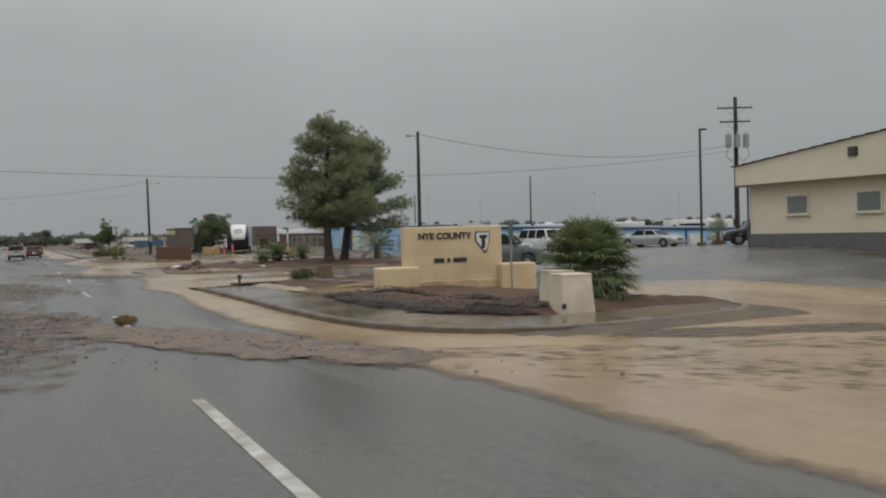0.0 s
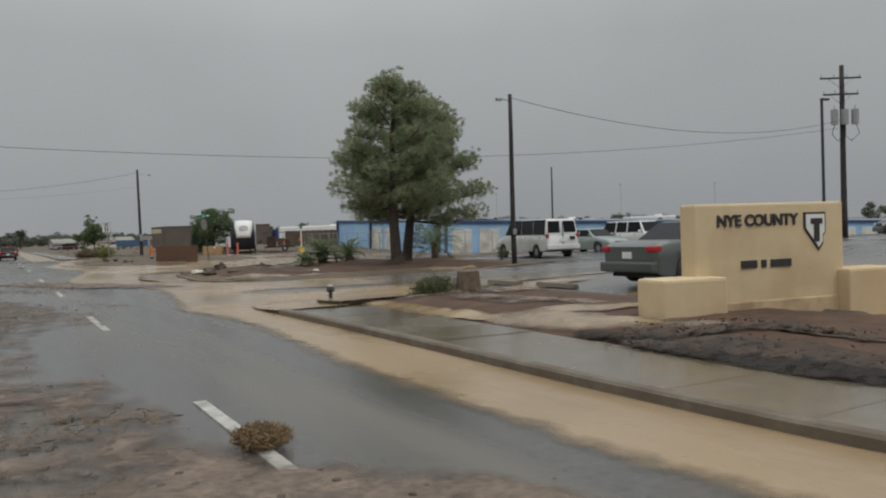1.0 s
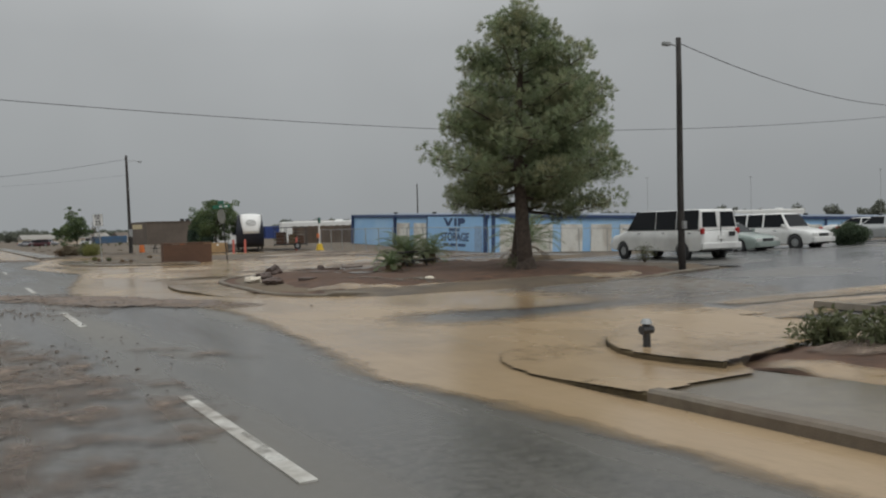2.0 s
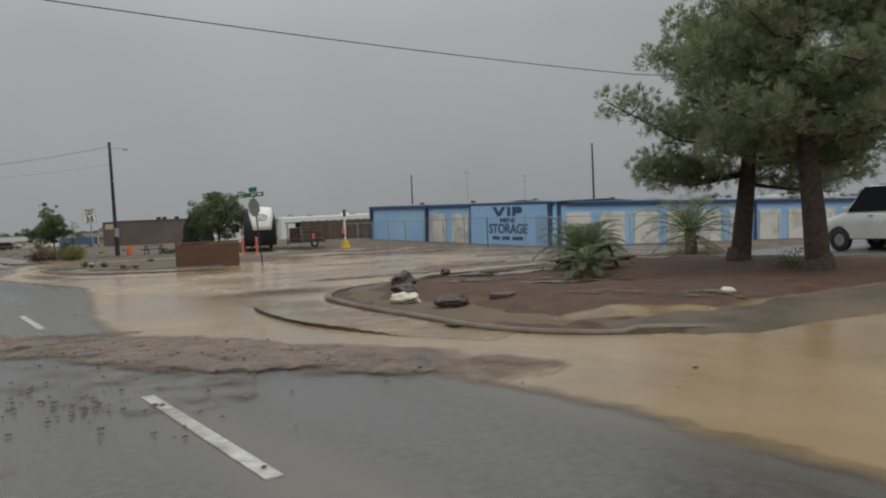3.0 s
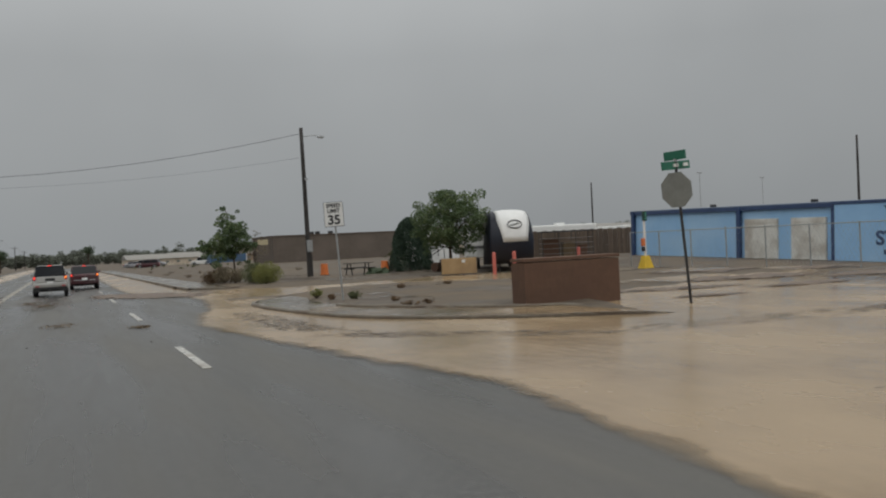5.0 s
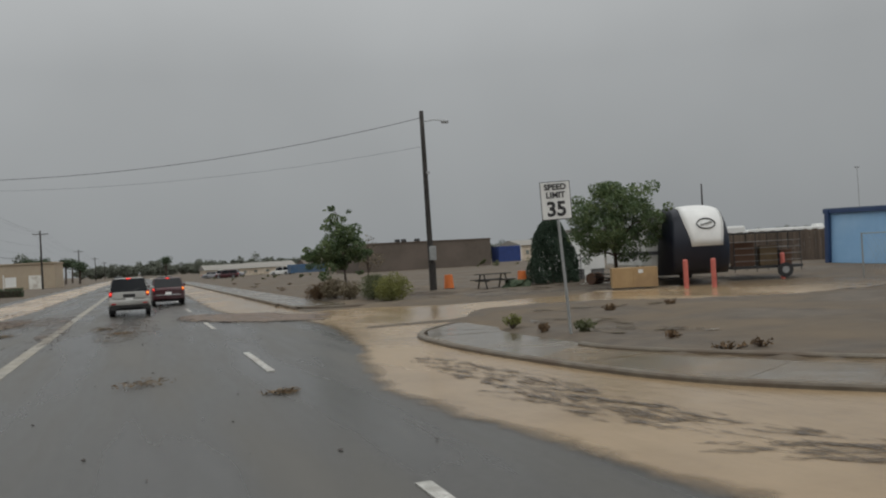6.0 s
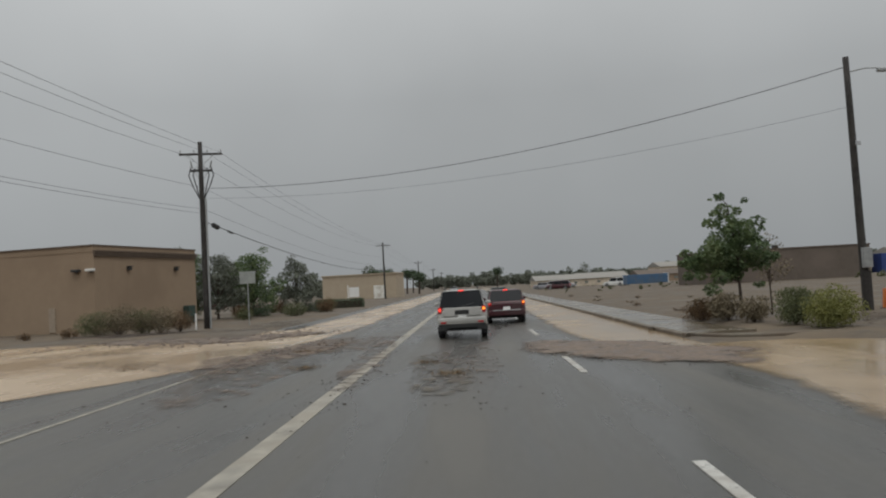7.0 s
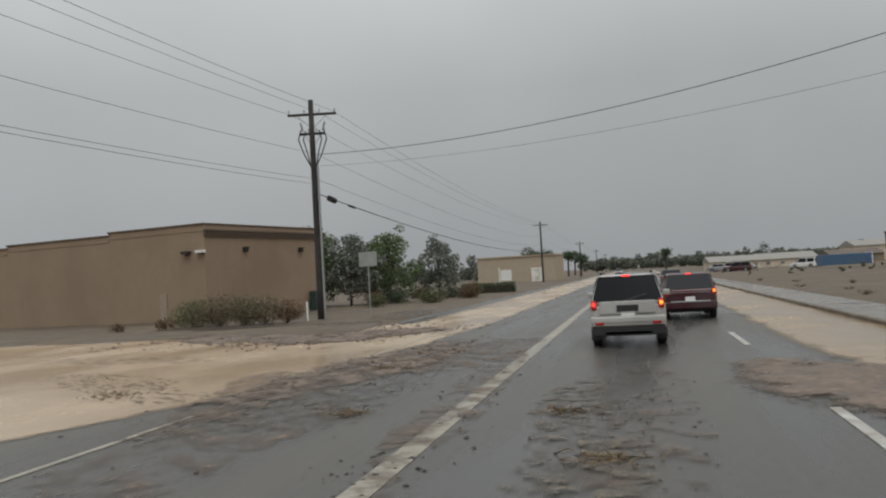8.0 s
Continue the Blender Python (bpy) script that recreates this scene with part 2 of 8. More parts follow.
def translucent(m, k=0.35):
    """Leaves let part of the light through."""
    n, l = m.node_tree.nodes, m.node_tree.links
    p = n["Principled BSDF"]
    tr = n.new("ShaderNodeBsdfTranslucent")
    mx = n.new("ShaderNodeMixShader")
    mx.inputs["Fac"].default_value = k
    l.new(p.inputs["Base Color"].links[0].from_socket, tr.inputs["Color"])
    l.new(p.outputs["BSDF"], mx.inputs[1])
    l.new(tr.outputs["BSDF"], mx.inputs[2])
    l.new(mx.outputs["Shader"], n["Material Output"].inputs["Surface"])
    return m


def muddy_water(name, pale, deep, streak):
    m = mat(name, pale, 0.22, deep, 0.5, 0.0, stain=streak, sscale=0.3, wet=0.08, along=0.45)
    n, l = m.node_tree.nodes, m.node_tree.links
    p = n["Principled BSDF"]
    p.inputs["IOR"].default_value = 1.33
    tc = n.new("ShaderNodeTexCoord")
    mp = n.new("ShaderNodeMapping")
    mp.inputs["Scale"].default_value = (2.2, 0.7, 1)
    nz = n.new("ShaderNodeTexNoise")
    nz.inputs["Scale"].default_value = 2.0
    nz.inputs["Detail"].default_value = 7
    nz.inputs["Roughness"].default_value = 0.6
    b = n.new("ShaderNodeBump")
    b.inputs["Strength"].default_value = 0.35
    b.inputs["Distance"].default_value = 0.03
    l.new(tc.outputs["Object"], mp.inputs["Vector"])
    l.new(mp.outputs["Vector"], nz.inputs["Vector"])
    l.new(nz.outputs["Fac"], b.inputs["Height"])
    l.new(b.outputs["Normal"], p.inputs["Normal"])
    thin_edge(m, 0.6, 1.25, 2.4)
    return m


WATER = muddy_water("muddy_water", (0.325, 0.236, 0.142), (0.245, 0.172, 0.099), (0.35, 0.258, 0.16))
# copy of muddy_water with the far verge's extra brightness put into its colour
BRIGHT_WATER = muddy_water("brightened_muddy_water", (0.43, 0.325, 0.22), (0.37, 0.275, 0.182), (0.45, 0.345, 0.235))


def silt(name, mid, dark, light, lo, hi, scale, stretch=(1.0, 1.0), grain=26.0, lump=0.015):
    """Wet silt: blotches, dark clods and pale grit, fading out in ragged patches where the film value is low."""
    m = bpy.data.materials.new(name)
    m.use_nodes = True
    n, l = m.node_tree.nodes, m.node_tree.links
    p = n["Principled BSDF"]
    tc = n.new("ShaderNodeTexCoord")
    mp = n.new("ShaderNodeMapping")
    mp.inputs["Scale"].default_value = (*stretch, 1.0)
    l.new(tc.outputs["Object"], mp.inputs["Vector"])

    def noise_of(sc, detail, rough):
        q = n.new("ShaderNodeTexNoise")
        q.inputs["Scale"].default_value, q.inputs["Detail"].default_value, q.inputs["Roughness"].default_value = sc, detail, rough
        l.new(mp.outputs["Vector"], q.inputs["Vector"])
        return q.outputs["Fac"]
    blot, grit = noise_of(1.7, 10, 0.62), noise_of(grain, 6, 0.7)
    r = n.new("ShaderNodeValToRGB")
    r.color_ramp.elements[0].position, r.color_ramp.elements[1].position = 0.34, 0.66
    r.color_ramp.elements[0].color, r.color_ramp.elements[1].color = (*dark, 1), (*light, 1)
    r.color_ramp.elements.new(0.5).color = (*mid, 1)
    l.new(blot, r.inputs["Fac"])
    gr = n.new("ShaderNodeValToRGB")
    gr.color_ramp.elements[0].position, gr.color_ramp.elements[1].position = 0.36, 0.6
    gr.color_ramp.elements[0].color, gr.color_ramp.elements[1].color = (0.45, 0.43, 0.42, 1), (1.08, 1.08, 1.08, 1)
    l.new(grit, gr.inputs["Fac"])
    mx = n.new("ShaderNodeMixRGB")
    mx.blend_type = "MULTIPLY"
    mx.inputs["Fac"].default_value = 0.8
    l.new(r.outputs["Color"], mx.inputs["Color1"])
    l.new(gr.outputs["Color"], mx.inputs["Color2"])
    l.new(mx.outputs["Color"], p.inputs["Base Color"])
    rr = n.new("ShaderNodeMapRange")
    rr.inputs["From Min"].default_value, rr.inputs["From Max"].default_value = 0.35, 0.6
    rr.inputs["To Min"].default_value, rr.inputs["To Max"].default_value = 0.4, 0.8
    l.new(blot, rr.inputs["Value"])
    l.new(rr.outputs["Result"], p.inputs["Roughness"])
    b = n.new("ShaderNodeBump")
    b.inputs["Strength"].default_value, b.inputs["Distance"].default_value = 0.6, lump
    l.new(grit, b.inputs["Height"])
    l.new(b.outputs["Normal"], p.inputs["Normal"])
    at = n.new("ShaderNodeAttribute")
    at.attribute_name = "film"
    add = n.new("ShaderNodeMath")
    add.operation = "MULTIPLY_ADD"
    add.inputs[1].default_value = 1.25
    l.new(noise_of(scale, 9, 0.6), add.inputs[0])
    l.new(at.outputs["Fac"], add.inputs[2])
    mr = n.new("ShaderNodeMapRange")
    mr.inputs["From Min"].default_value, mr.inputs["From Max"].default_value = lo, hi
    l.new(add.outputs[0], mr.inputs["Value"])
    l.new(mr.outputs["Result"], p.inputs["Alpha"])
    return m


MUD = silt("mud_silt", (0.168, 0.124, 0.093), (0.085, 0.062, 0.048), (0.225, 0.172, 0.132), 0.98, 1.34, 1.5, grain=9.0, lump=0.05)
STREAK = silt("mud_streaks", (0.12, 0.09, 0.062), (0.07, 0.053, 0.038), (0.17, 0.125, 0.082), 1.12, 1.33, 2.6, (2.2, 0.7))
GRAVEL = silt("washed_gravel", (0.13, 0.11, 0.084), (0.07, 0.059, 0.046), (0.172, 0.147, 0.112), 1.08, 1.3, 3.2)
PUDDLE = silt("shallow_puddle", (0.14, 0.105, 0.07), (0.1, 0.075, 0.05), (0.17, 0.128, 0.086), 1.08, 1.22, 1.3)
for nd in list(PUDDLE.node_tree.nodes):
    if nd.bl_idname in ("ShaderNodeBump",):
        PUDDLE.node_tree.nodes.remove(nd)
    elif nd.bl_idname == "ShaderNodeMapRange" and abs(nd.inputs["To Max"].default_value - 0.8) < 1e-4:
        nd.inputs["To Min"].default_value, nd.inputs["To Max"].default_value = 0.1, 0.22
thin_edge(MULCH, 0.74, 0.98, 7.5)
thin_edge(WETMULCH, 0.74, 0.98, 5.0)
for leaf_material in (PINE, PINE_SHADE, LEAF, DARKLEAF, CYPRESS, PALM, SAGE, YELLOWSAGE):
    translucent(leaf_material)
CARPAINT = {}


def paint(name, col, metal=0.3):
    if name not in CARPAINT:
        CARPAINT[name] = mat(name, col, 0.3, tuple(c * 0.9 for c in col), 3, metal=metal, coat=0.6, stain=tuple(0.75 * c + 0.03 for c in col), sscale=1.2)
    return CARPAINT[name]


# ---- building blocks ----
def part(name, bm, material, parent=None, label="", m=None, smooth=False):
    me = bpy.data.meshes.new(name)
    bm.to_mesh(me)
    bm.free()
    for mm in material if isinstance(material, (list, tuple)) else [material]:
        me.materials.append(mm)
    if smooth:
        me.polygons.foreach_set("use_smooth", [True] * len(me.polygons))
    if smooth == "creased":
        me.set_sharp_from_angle(angle=radians(38))
    ob = new(name, me)
    if parent:
        ob.parent = parent
    if m is not None:
        ob.matrix_basis = m
    if label:
        ob["label"] = label
    return ob


def thing(name, m, label, category, group="", kind=""):
    ob = new(name)
    ob.empty_display_size = 0.3
    ob.matrix_basis = m
    return tagged(ob, label, category, group, kind)


def box(bm, c, s, bevel=0.0, rot=0.0):
    """A box of size s round c, turned rot degrees about z."""
    r = bmesh.ops.create_cube(bm, size=1.0, matrix=pose(*c, 0, 0, rot) @ Matrix.Diagonal((*s, 1)))
    if bevel:
        es = list({e for v in r["verts"] for e in v.link_edges})
        bmesh.ops.bevel(bm, geom=es, offset=bevel, segments=2, affect="EDGES", profile=0.6)
    return bm


def boxed(c, s, bevel=0.0, rot=0.0):
    return box(bmesh.new(), c, s, bevel, rot)


def rod(bm, a, b, r0, r1=None, seg=8):
    """A tapered round bar from a to b."""
    a, b = Vector(a), Vector(b)
    d = b - a
    q = d.to_track_quat("Z", "Y").to_matrix().to_4x4()
    bmesh.ops.create_cone(bm, cap_ends=True, segments=seg, radius1=r0, radius2=r0 if r1 is None else r1, depth=d.length, matrix=Matrix.Translation((a + b) / 2) @ q)
    return bm


def rodded(a, b, r0, r1=None, seg=8):
    return rod(bmesh.new(), a, b, r0, r1, seg)


def tube(bm, pts, r0, r1, seg=7):
    """A bent tapered tube through pts."""
    rings, q, last = [], None, None
    for i, p in enumerate(pts):
        p = Vector(p)
        d = Vector(pts[min(i + 1, len(pts) - 1)]) - Vector(pts[max(i - 1, 0)])
        q = d.to_track_quat("Z", "Y") if q is None else last.rotation_difference(d) @ q
        last = d
        r = r0 + (r1 - r0) * i / (len(pts) - 1)
        rings.append([bm.verts.new(p + q @ Vector((r * math.cos(a), r * math.sin(a), 0))) for a in [2 * math.pi * k / seg for k in range(seg)]])
    for u, v in zip(rings, rings[1:]):
        for k in range(seg):
            bm.faces.new((u[k], u[(k + 1) % seg], v[(k + 1) % seg], v[k]))
    bm.faces.new(rings[0][::-1])
    bm.faces.new(rings[-1])
    return bm


def prism(bm, outline, z0, z1):
    """An upright prism over a flat outline."""
    lo = [bm.verts.new((x, y, z0)) for x, y in outline]
    hi = [bm.verts.new((x, y, z1)) for x, y in outline]
    n = len(lo)
    bm.faces.new(lo[::-1])
    bm.faces.new(hi)
    for i in range(n):
        bm.faces.new((lo[i], lo[(i + 1) % n], hi[(i + 1) % n], hi[i]))
    bmesh.ops.recalc_face_normals(bm, faces=bm.faces)
    return bm


def sheet(name, verts, faces, material, label, category, kind="structure", smooth=True, parent=None):
    me = bpy.data.meshes.new(name)
    me.from_pydata(verts, [], faces)
    me.materials.append(material)
    me.update()
    if smooth:
        me.polygons.foreach_set("use_smooth", [True] * len(me.polygons))
    ob = new(name, me)
    if parent:
        ob.parent = parent
        if label:
            ob["label"] = label
        return ob
    return tagged(ob, label, category, "", kind)


def step(x, a, b):
    """0 below a, 1 above b, smooth between."""
    t = min(1.0, max(0.0, (x - a) / (b - a)))
    return t * t * (3 - 2 * t)


def nz(x, y, s=1.0, o=0.0):
    return noise.noise((x * s + o, y * s - o, o * 0.7))


def letters(text, size, m, material, parent, name="lettering", depth=0.01, label=""):
    cu = bpy.data.curves.new(name, "FONT")
    cu.body, cu.size, cu.extrude, cu.align_x, cu.align_y = text, size, depth, "CENTER", "CENTER"
    cu.offset = size * 0.03
    ob = new(name, cu)
    dg = bpy.context.evaluated_depsgraph_get()
    me = bpy.data.meshes.new_from_object(ob.evaluated_get(dg))
    bpy.data.objects.remove(ob)
    me.materials.clear()
    me.materials.append(material)
    ob = new(name, me)
    ob.parent = parent
    ob.matrix_basis = m
    if label:
        ob["label"] = label
    return ob


# ---- ground, road and water ----

def bed_east(y):
    """Where the sign's bed meets the parking lot."""
    return 14.0 - 1.5 * step(y, 15, 25)


def lot_rise(x, y):
    """The parking lot climbs away from the road and falls again to the north."""
    return 0.62 * step(x, 16.5 + 3.5 * step(-y, -26, -20), 36) * step(-y, -70, -30) + 0.24 * step(x, 11.6, 14.6) * step(y, 21, 26) * step(-y, -38, -31)


def yard_fall(x, y):
    """The storage yard falls away to the south-east."""
    return -0.33 + 0.0265 * (y - 80) - 0.022 * (x - 36)


def flooded_low(x, y):
    """1 where the ground lies low (road, side street, drives), 0 on the verges."""
    road = step(x, -11.6, -11.0) * step(-x, -5.7, -5.4)
    if x < -9:
        road = max(road, step(y, 93, 97) * step(-y, -121 - 2 * nz(x, 0, 0.2), -117) * step(-x, 9.0, 9.6))
        road = max(road, step(-x, 9.0, 9.5) * step(-y, -95, -92) * step(x, -14.5, -13))
    if x > 5:
        south = step(-y, -11.7, -11.0) * step(y, -40, -35)
        drive = step(y, 33.2, 34.4) * step(-y, -44.4, -43.4)
        rim = 73.4 + (7.0 + 2.5 * nz(x, y, 0.45, 2)) * step(x, 11.6, 14.0)
        street = step(y, 58.5, 60) * step(-y, -rim - 1.0 - 2.0 * step(x, 11.6, 14.0), -rim)
        south_rim = 91.5 + (3.6 + 0.8 * nz(x, y, 0.5, 6)) * step(x, 8.0, 11.0) * step(-x, -16.5, -13.5) - 1.2 * step(x, 16.5, 19)
        north_rim = 101 - (1.8 + 0.8 * nz(x, y, 0.4, 9)) * step(x, 8.5, 11) * step(-x, -19, -16)
        drive_n = step(y, south_rim, south_rim + 1.5) * step(-y, -north_rim - 1.5, -north_rim)
        lot = step(x - bed_east(y) if y < 34 else x - 16.4, 0, 0.6) * step(-x, -65, -63) * step(-y, -57.5, -56.5) * (1 - step(y, 45.2, 46) * step(-x, -23.5, -22.5))
        isle = step(x - 7.25 - 0.045 * (y - 50) ** 2 - 1.5 * max(0, y - 56.4) ** 2, 0, 0.3)
        if 43 < y < 60:
            street = max(street, (1 - isle) * step(y, 43, 43.5) * step(-x, -16, -12))
        if 73 < y < 92:
            street = max(street, 1 - step(x - 5.85 - 0.075 * max(0, 82.5 - y) ** 2 - 0.2 * max(0, y - 88.5) ** 2, 0, 0.25))
        if 11 < y < 20:
            south = max(south, 1 - step(x - 5.6 - 0.05 * max(0, 18 - y) ** 2, 0, 0.25))
        road = max(road, south, drive, street, drive_n, lot)
    return road


def ground_z(x, y):
    low = flooded_low(x, y)
    verge = 0.11 + 0.05 * nz(x, y, 0.35) + 0.04 * nz(x, y, 1.1, 3)
    if 13.6 < y < 35 and 7.5 < x < bed_east(y) - 0.2:
        verge = -0.04
    if 5.2 < x < 8.5 and 11 < y < 33.5:
        verge = 0.04
    if 73 < y < 92 and 5 < x < 19 and x - 5.7 - 0.075 * max(0, 82.5 - y) ** 2 < 1.95 + 0.12 * max(0, 82.5 - y):
        verge = 0.04
    if y > 101 and 5.2 < x < 8.4:
        verge = 0.03
    if 5.2 < x < 12.6 and 30 < y < 37:
        verge += (-0.06 - verge) * step(y, 30.2, 31.2)
    if x > 26 and 58 < y < 112:
        verge = 0.03 * nz(x, y, 0.2)
    if x > 22:
        yard = step(x, 24, 34) * step(y, 57, 70) * step(-y, -125, -108) * step(-x, -125, -108)
        verge += yard * (yard_fall(x, y) - verge)
        low *= 1 - yard
    far = step(math.hypot(x, y - 60), 160, 330)
    return (-0.07 * low + verge * (1 - low)) * (1 - far) + lot_rise(x, y)


def axis(spans):
    """Grid lines: stretches of (end, step), from the first value on."""
    vals = [spans[0]]
    for end, st in spans[1:]:
        while vals[-1] < end - 1e-6:
            vals.append(min(end, vals[-1] + st))
    return vals


def grid(xs, ys, zf, keep=None):
    verts = [(x, y, zf(x, y)) for y in ys for x in xs]
    nx = len(xs)
    faces = []
    for j in range(len(ys) - 1):
        for i in range(nx - 1):
            if keep is None or keep((xs[i] + xs[i + 1]) / 2, (ys[j] + ys[j + 1]) / 2):
                faces.append((j * nx + i, j * nx + i + 1, (j + 1) * nx + i + 1, (j + 1) * nx + i))
    return verts, faces


gx = axis([-2600, (-200, 300), (-60, 20), (-34, 2), (-6, 0.5), (4, 2.0), (26, 0.4), (60, 2), (120, 10), (300, 30), (2600, 300)])
gy = axis([-1500, (-60, 240), (-12, 4), (126, 0.5), (150, 2), (260, 8), (440, 30), (3000, 320)])
gv, gf = grid(gx, gy, ground_z)
sheet("ground", gv, gf, SOIL, "brown desert soil ground, wet after a flood", "ground")

# main road: one asphalt sheet with a slight crown
rx, ry = axis([-11.2, (5.6, 0.8)]), axis([-60, (420, 2.0)])
rv, rf = grid(rx, ry, lambda x, y: 0.012 * math.cos((x + 2.8) * 0.19) - 0.012)
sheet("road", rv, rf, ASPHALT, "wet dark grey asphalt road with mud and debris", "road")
# side street and the drives
sv, sf = grid(axis([5.6, (33, 1.2)]), axis([59.5, (74.0, 1.2)]), lambda x, y: -0.02 - 0.1 * step(x, 28, 33))
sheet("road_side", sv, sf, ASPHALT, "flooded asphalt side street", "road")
lx, ly = axis([5.7, (30, 0.8), (64, 2)]), axis([-20, (12, 1.6), (58, 1.2)])
lv, lf = grid(lx, ly, lambda x, y: lot_rise(x, y) - 0.012 + 0.03 * nz(x, y, 0.15), lambda x, y: not (11.9 < y < 35 and x < bed_east(y) - 0.3) and not (44.4 < y < 58.4 and x < 23.0))
sheet("pavement_lot", lv, lf, LOT, "wet grey asphalt parking lot", "parking lot")
wv, wf = grid(axis([-60, (-11.2, 2.4)]), axis([60, (97, 2)]), lambda x, y: 0.0)
sheet("pavement_left", wv, wf, LOT, "wet asphalt side drive", "drive")

# the flood's edge on the road, along y
EDGE_Y = [-60, 3, 8, 10.5, 18, 23, 29, 34, 37, 42, 46, 52, 56, 62, 68, 72, 78, 81, 84, 87, 90, 94, 100, 105, 110, 140, 420]
EDGE_X = [5.1, 5.0, 4.9, 4.7, 4.0, 4.0, 4.4, 3.9, 4.4, 4.9, 4.6, 2.6, 2.9, 3.9, 4.7, 4.0, 3.2, 2.9, 3.4, 4.1, 4.5, 4.9, 4.6, 3.1, 2.8, 3.0, 3.0]


def edge_x(y):
    return float(np.interp(y, EDGE_Y, EDGE_X)) + 0.14 * nz(0, y, 0.5) + 0.09 * nz(3, y, 1.7)


def shallow(x, y):
    """How far the flood hides what lies under it: the drive comes through in places, and the sheet thins out to the east."""
    bare = 0.95 * math.exp(-(((x - 8.1) / 1.5) ** 2 + ((y - 38.4) / 1.35) ** 2)) + 0.9 * math.exp(-(((x - 10.6) / 1.6) ** 2 + ((y - 38.2) / 0.7) ** 2))
    # shallows by the island; the bared grey also stands in for reflected sky
    bare += 0.75 * math.exp(-(((x - 8.0) / 2.0) ** 2 + ((y - 58.0) / 1.7) ** 2)) + 0.62 * math.exp(-(((x - 6.6) / 0.8) ** 2 + ((y - 54.2) / 2.2) ** 2))
    drive = 0.75 * step(x, 10.5, 13.5) * step(y, 33.0, 36.0) * step(-y, -45.5, -43.5)
    street = 0.65 * step(x, 17, 27) * step(y, 56, 60)
    return max(0.0, 1.0 - bare - drive - street) * (1 - 0.8 * step(x, 27, 31.5))


def water_sheet(name, label, ys, inner, outer, cols, z, material):
    """A flood sheet whose first half metre thins out to a film."""
    verts, faces, film = [], [], []
    for y in ys:
        a, b = inner(y), outer(y)
        sg = 1 if b > a else -1
        soft = 0.55 + 0.35 * nz(5, y, 0.8)
        for k in range(6):
            verts.append((a + sg * soft * (k / 5 - 0.45), y, z))
            film.append(k / 5)
        for k in range(1, cols + 1):
            verts.append((a + sg * soft * 0.55 + (b - a - sg * soft * 0.55) * (k / cols) ** 1.6, y, z))
            film.append(shallow(verts[-1][0], y))
    w = cols + 6
    for j in range(len(ys) - 1):
        for k in range(w - 1):
            q = j * w + k
            faces.append((q, q + 1, q + w + 1, q + w))
    ob = sheet(name, verts, faces, material, label, "flood water")
    ob.data.attributes.new("film", "FLOAT", "POINT").data.foreach_set("value", film)
    return ob


wy = axis([-40, (0, 2), (125, 0.3), (420, 4)])
water_sheet("water_right", "tan muddy flood water running along the kerb", wy, edge_x, lambda y: 5.7 if y > 104 else 32.0, 44, 0.006, WATER)
LEFT_Y = [93, 96.5, 99, 102, 107, 113, 122, 145, 420]
LEFT_X = [-14.0, -10.3, -9.0, -7.9, -7.3, -6.6, -6.15, -6.2, -6.2]
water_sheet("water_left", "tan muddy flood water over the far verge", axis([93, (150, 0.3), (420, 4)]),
            lambda y: float(np.interp(y, LEFT_Y, LEFT_X)) + 0.15 * nz(7, y, 0.5) + 0.1 * nz(9, y, 1.6), lambda y: -60.0 if y < 123 else -9.8, 24, 0.006, BRIGHT_WATER)

# lane markings
for k, y1 in enumerate([-2.84, 9.35, 21.54, 33.73, 45.92, 58.11, 76.0, 88.2, 100.4, 112.6, 124.8, 137.0, 149.2, 161.4]):
    ob = part("lane_dash", boxed((1.5 if 5 < y1 < 15 else 1.74, y1 - (2.3 if 5 < y1 < 15 else 1.85), 0.0), (0.14, 4.6 if 5 < y1 < 15 else 3.7, 0.018)), PAINT)
    tagged(ob, "white painted lane dash on wet asphalt", "road marking", "lane dashes", "structure")
for x0, w0 in ((-3.12, 0.3), (-7.25, 0.1)):
    ob = part("lane_line", boxed((x0, 180, 0.0), (w0, 480, 0.017)), PAINT_OLD)
    tagged(ob, "worn pale painted line smeared with mud", "road marking", "lane lines", "structure")


# ---- kerbs and sidewalks ----
def smooth_path(pts, n=8):
    """A rounded path through control points."""
    out = []
    for i in range(len(pts) - 1):
        p0, p1, p2, p3 = [Vector(pts[min(max(i + k, 0), len(pts) - 1)]) for k in (-1, 0, 1, 2)]
        for k in range(n):
            t = k / n
            out.append(0.5 * ((2 * p1) + (p2 - p0) * t + (2 * p0 - 5 * p1 + 4 * p2 - p3) * t * t + (3 * p1 - p0 - 3 * p2 + p3) * t ** 3))
    out.append(Vector(pts[-1]))
    return out


def sinks(x, y):
    """The sidewalks ramp down under the flood where the drive begins and ends."""
    if 70 < y < 80:
        return 0.26 * step(x, 10.9, 12.8)
    if x > 8.2 and 43.5 < y < 45.4:
        return 0.2 * step(x, 8.4, 10.0) * step(-x, -20.5, -19.0)
    if 45 < y < 58:
        return 0.1 * (1 - step(y, 47.4, 49.2) * step(-y, -55.0, -53.6))
    return 0.13 * step(y, 30.2, 32.4) if y < 40 else 0.0


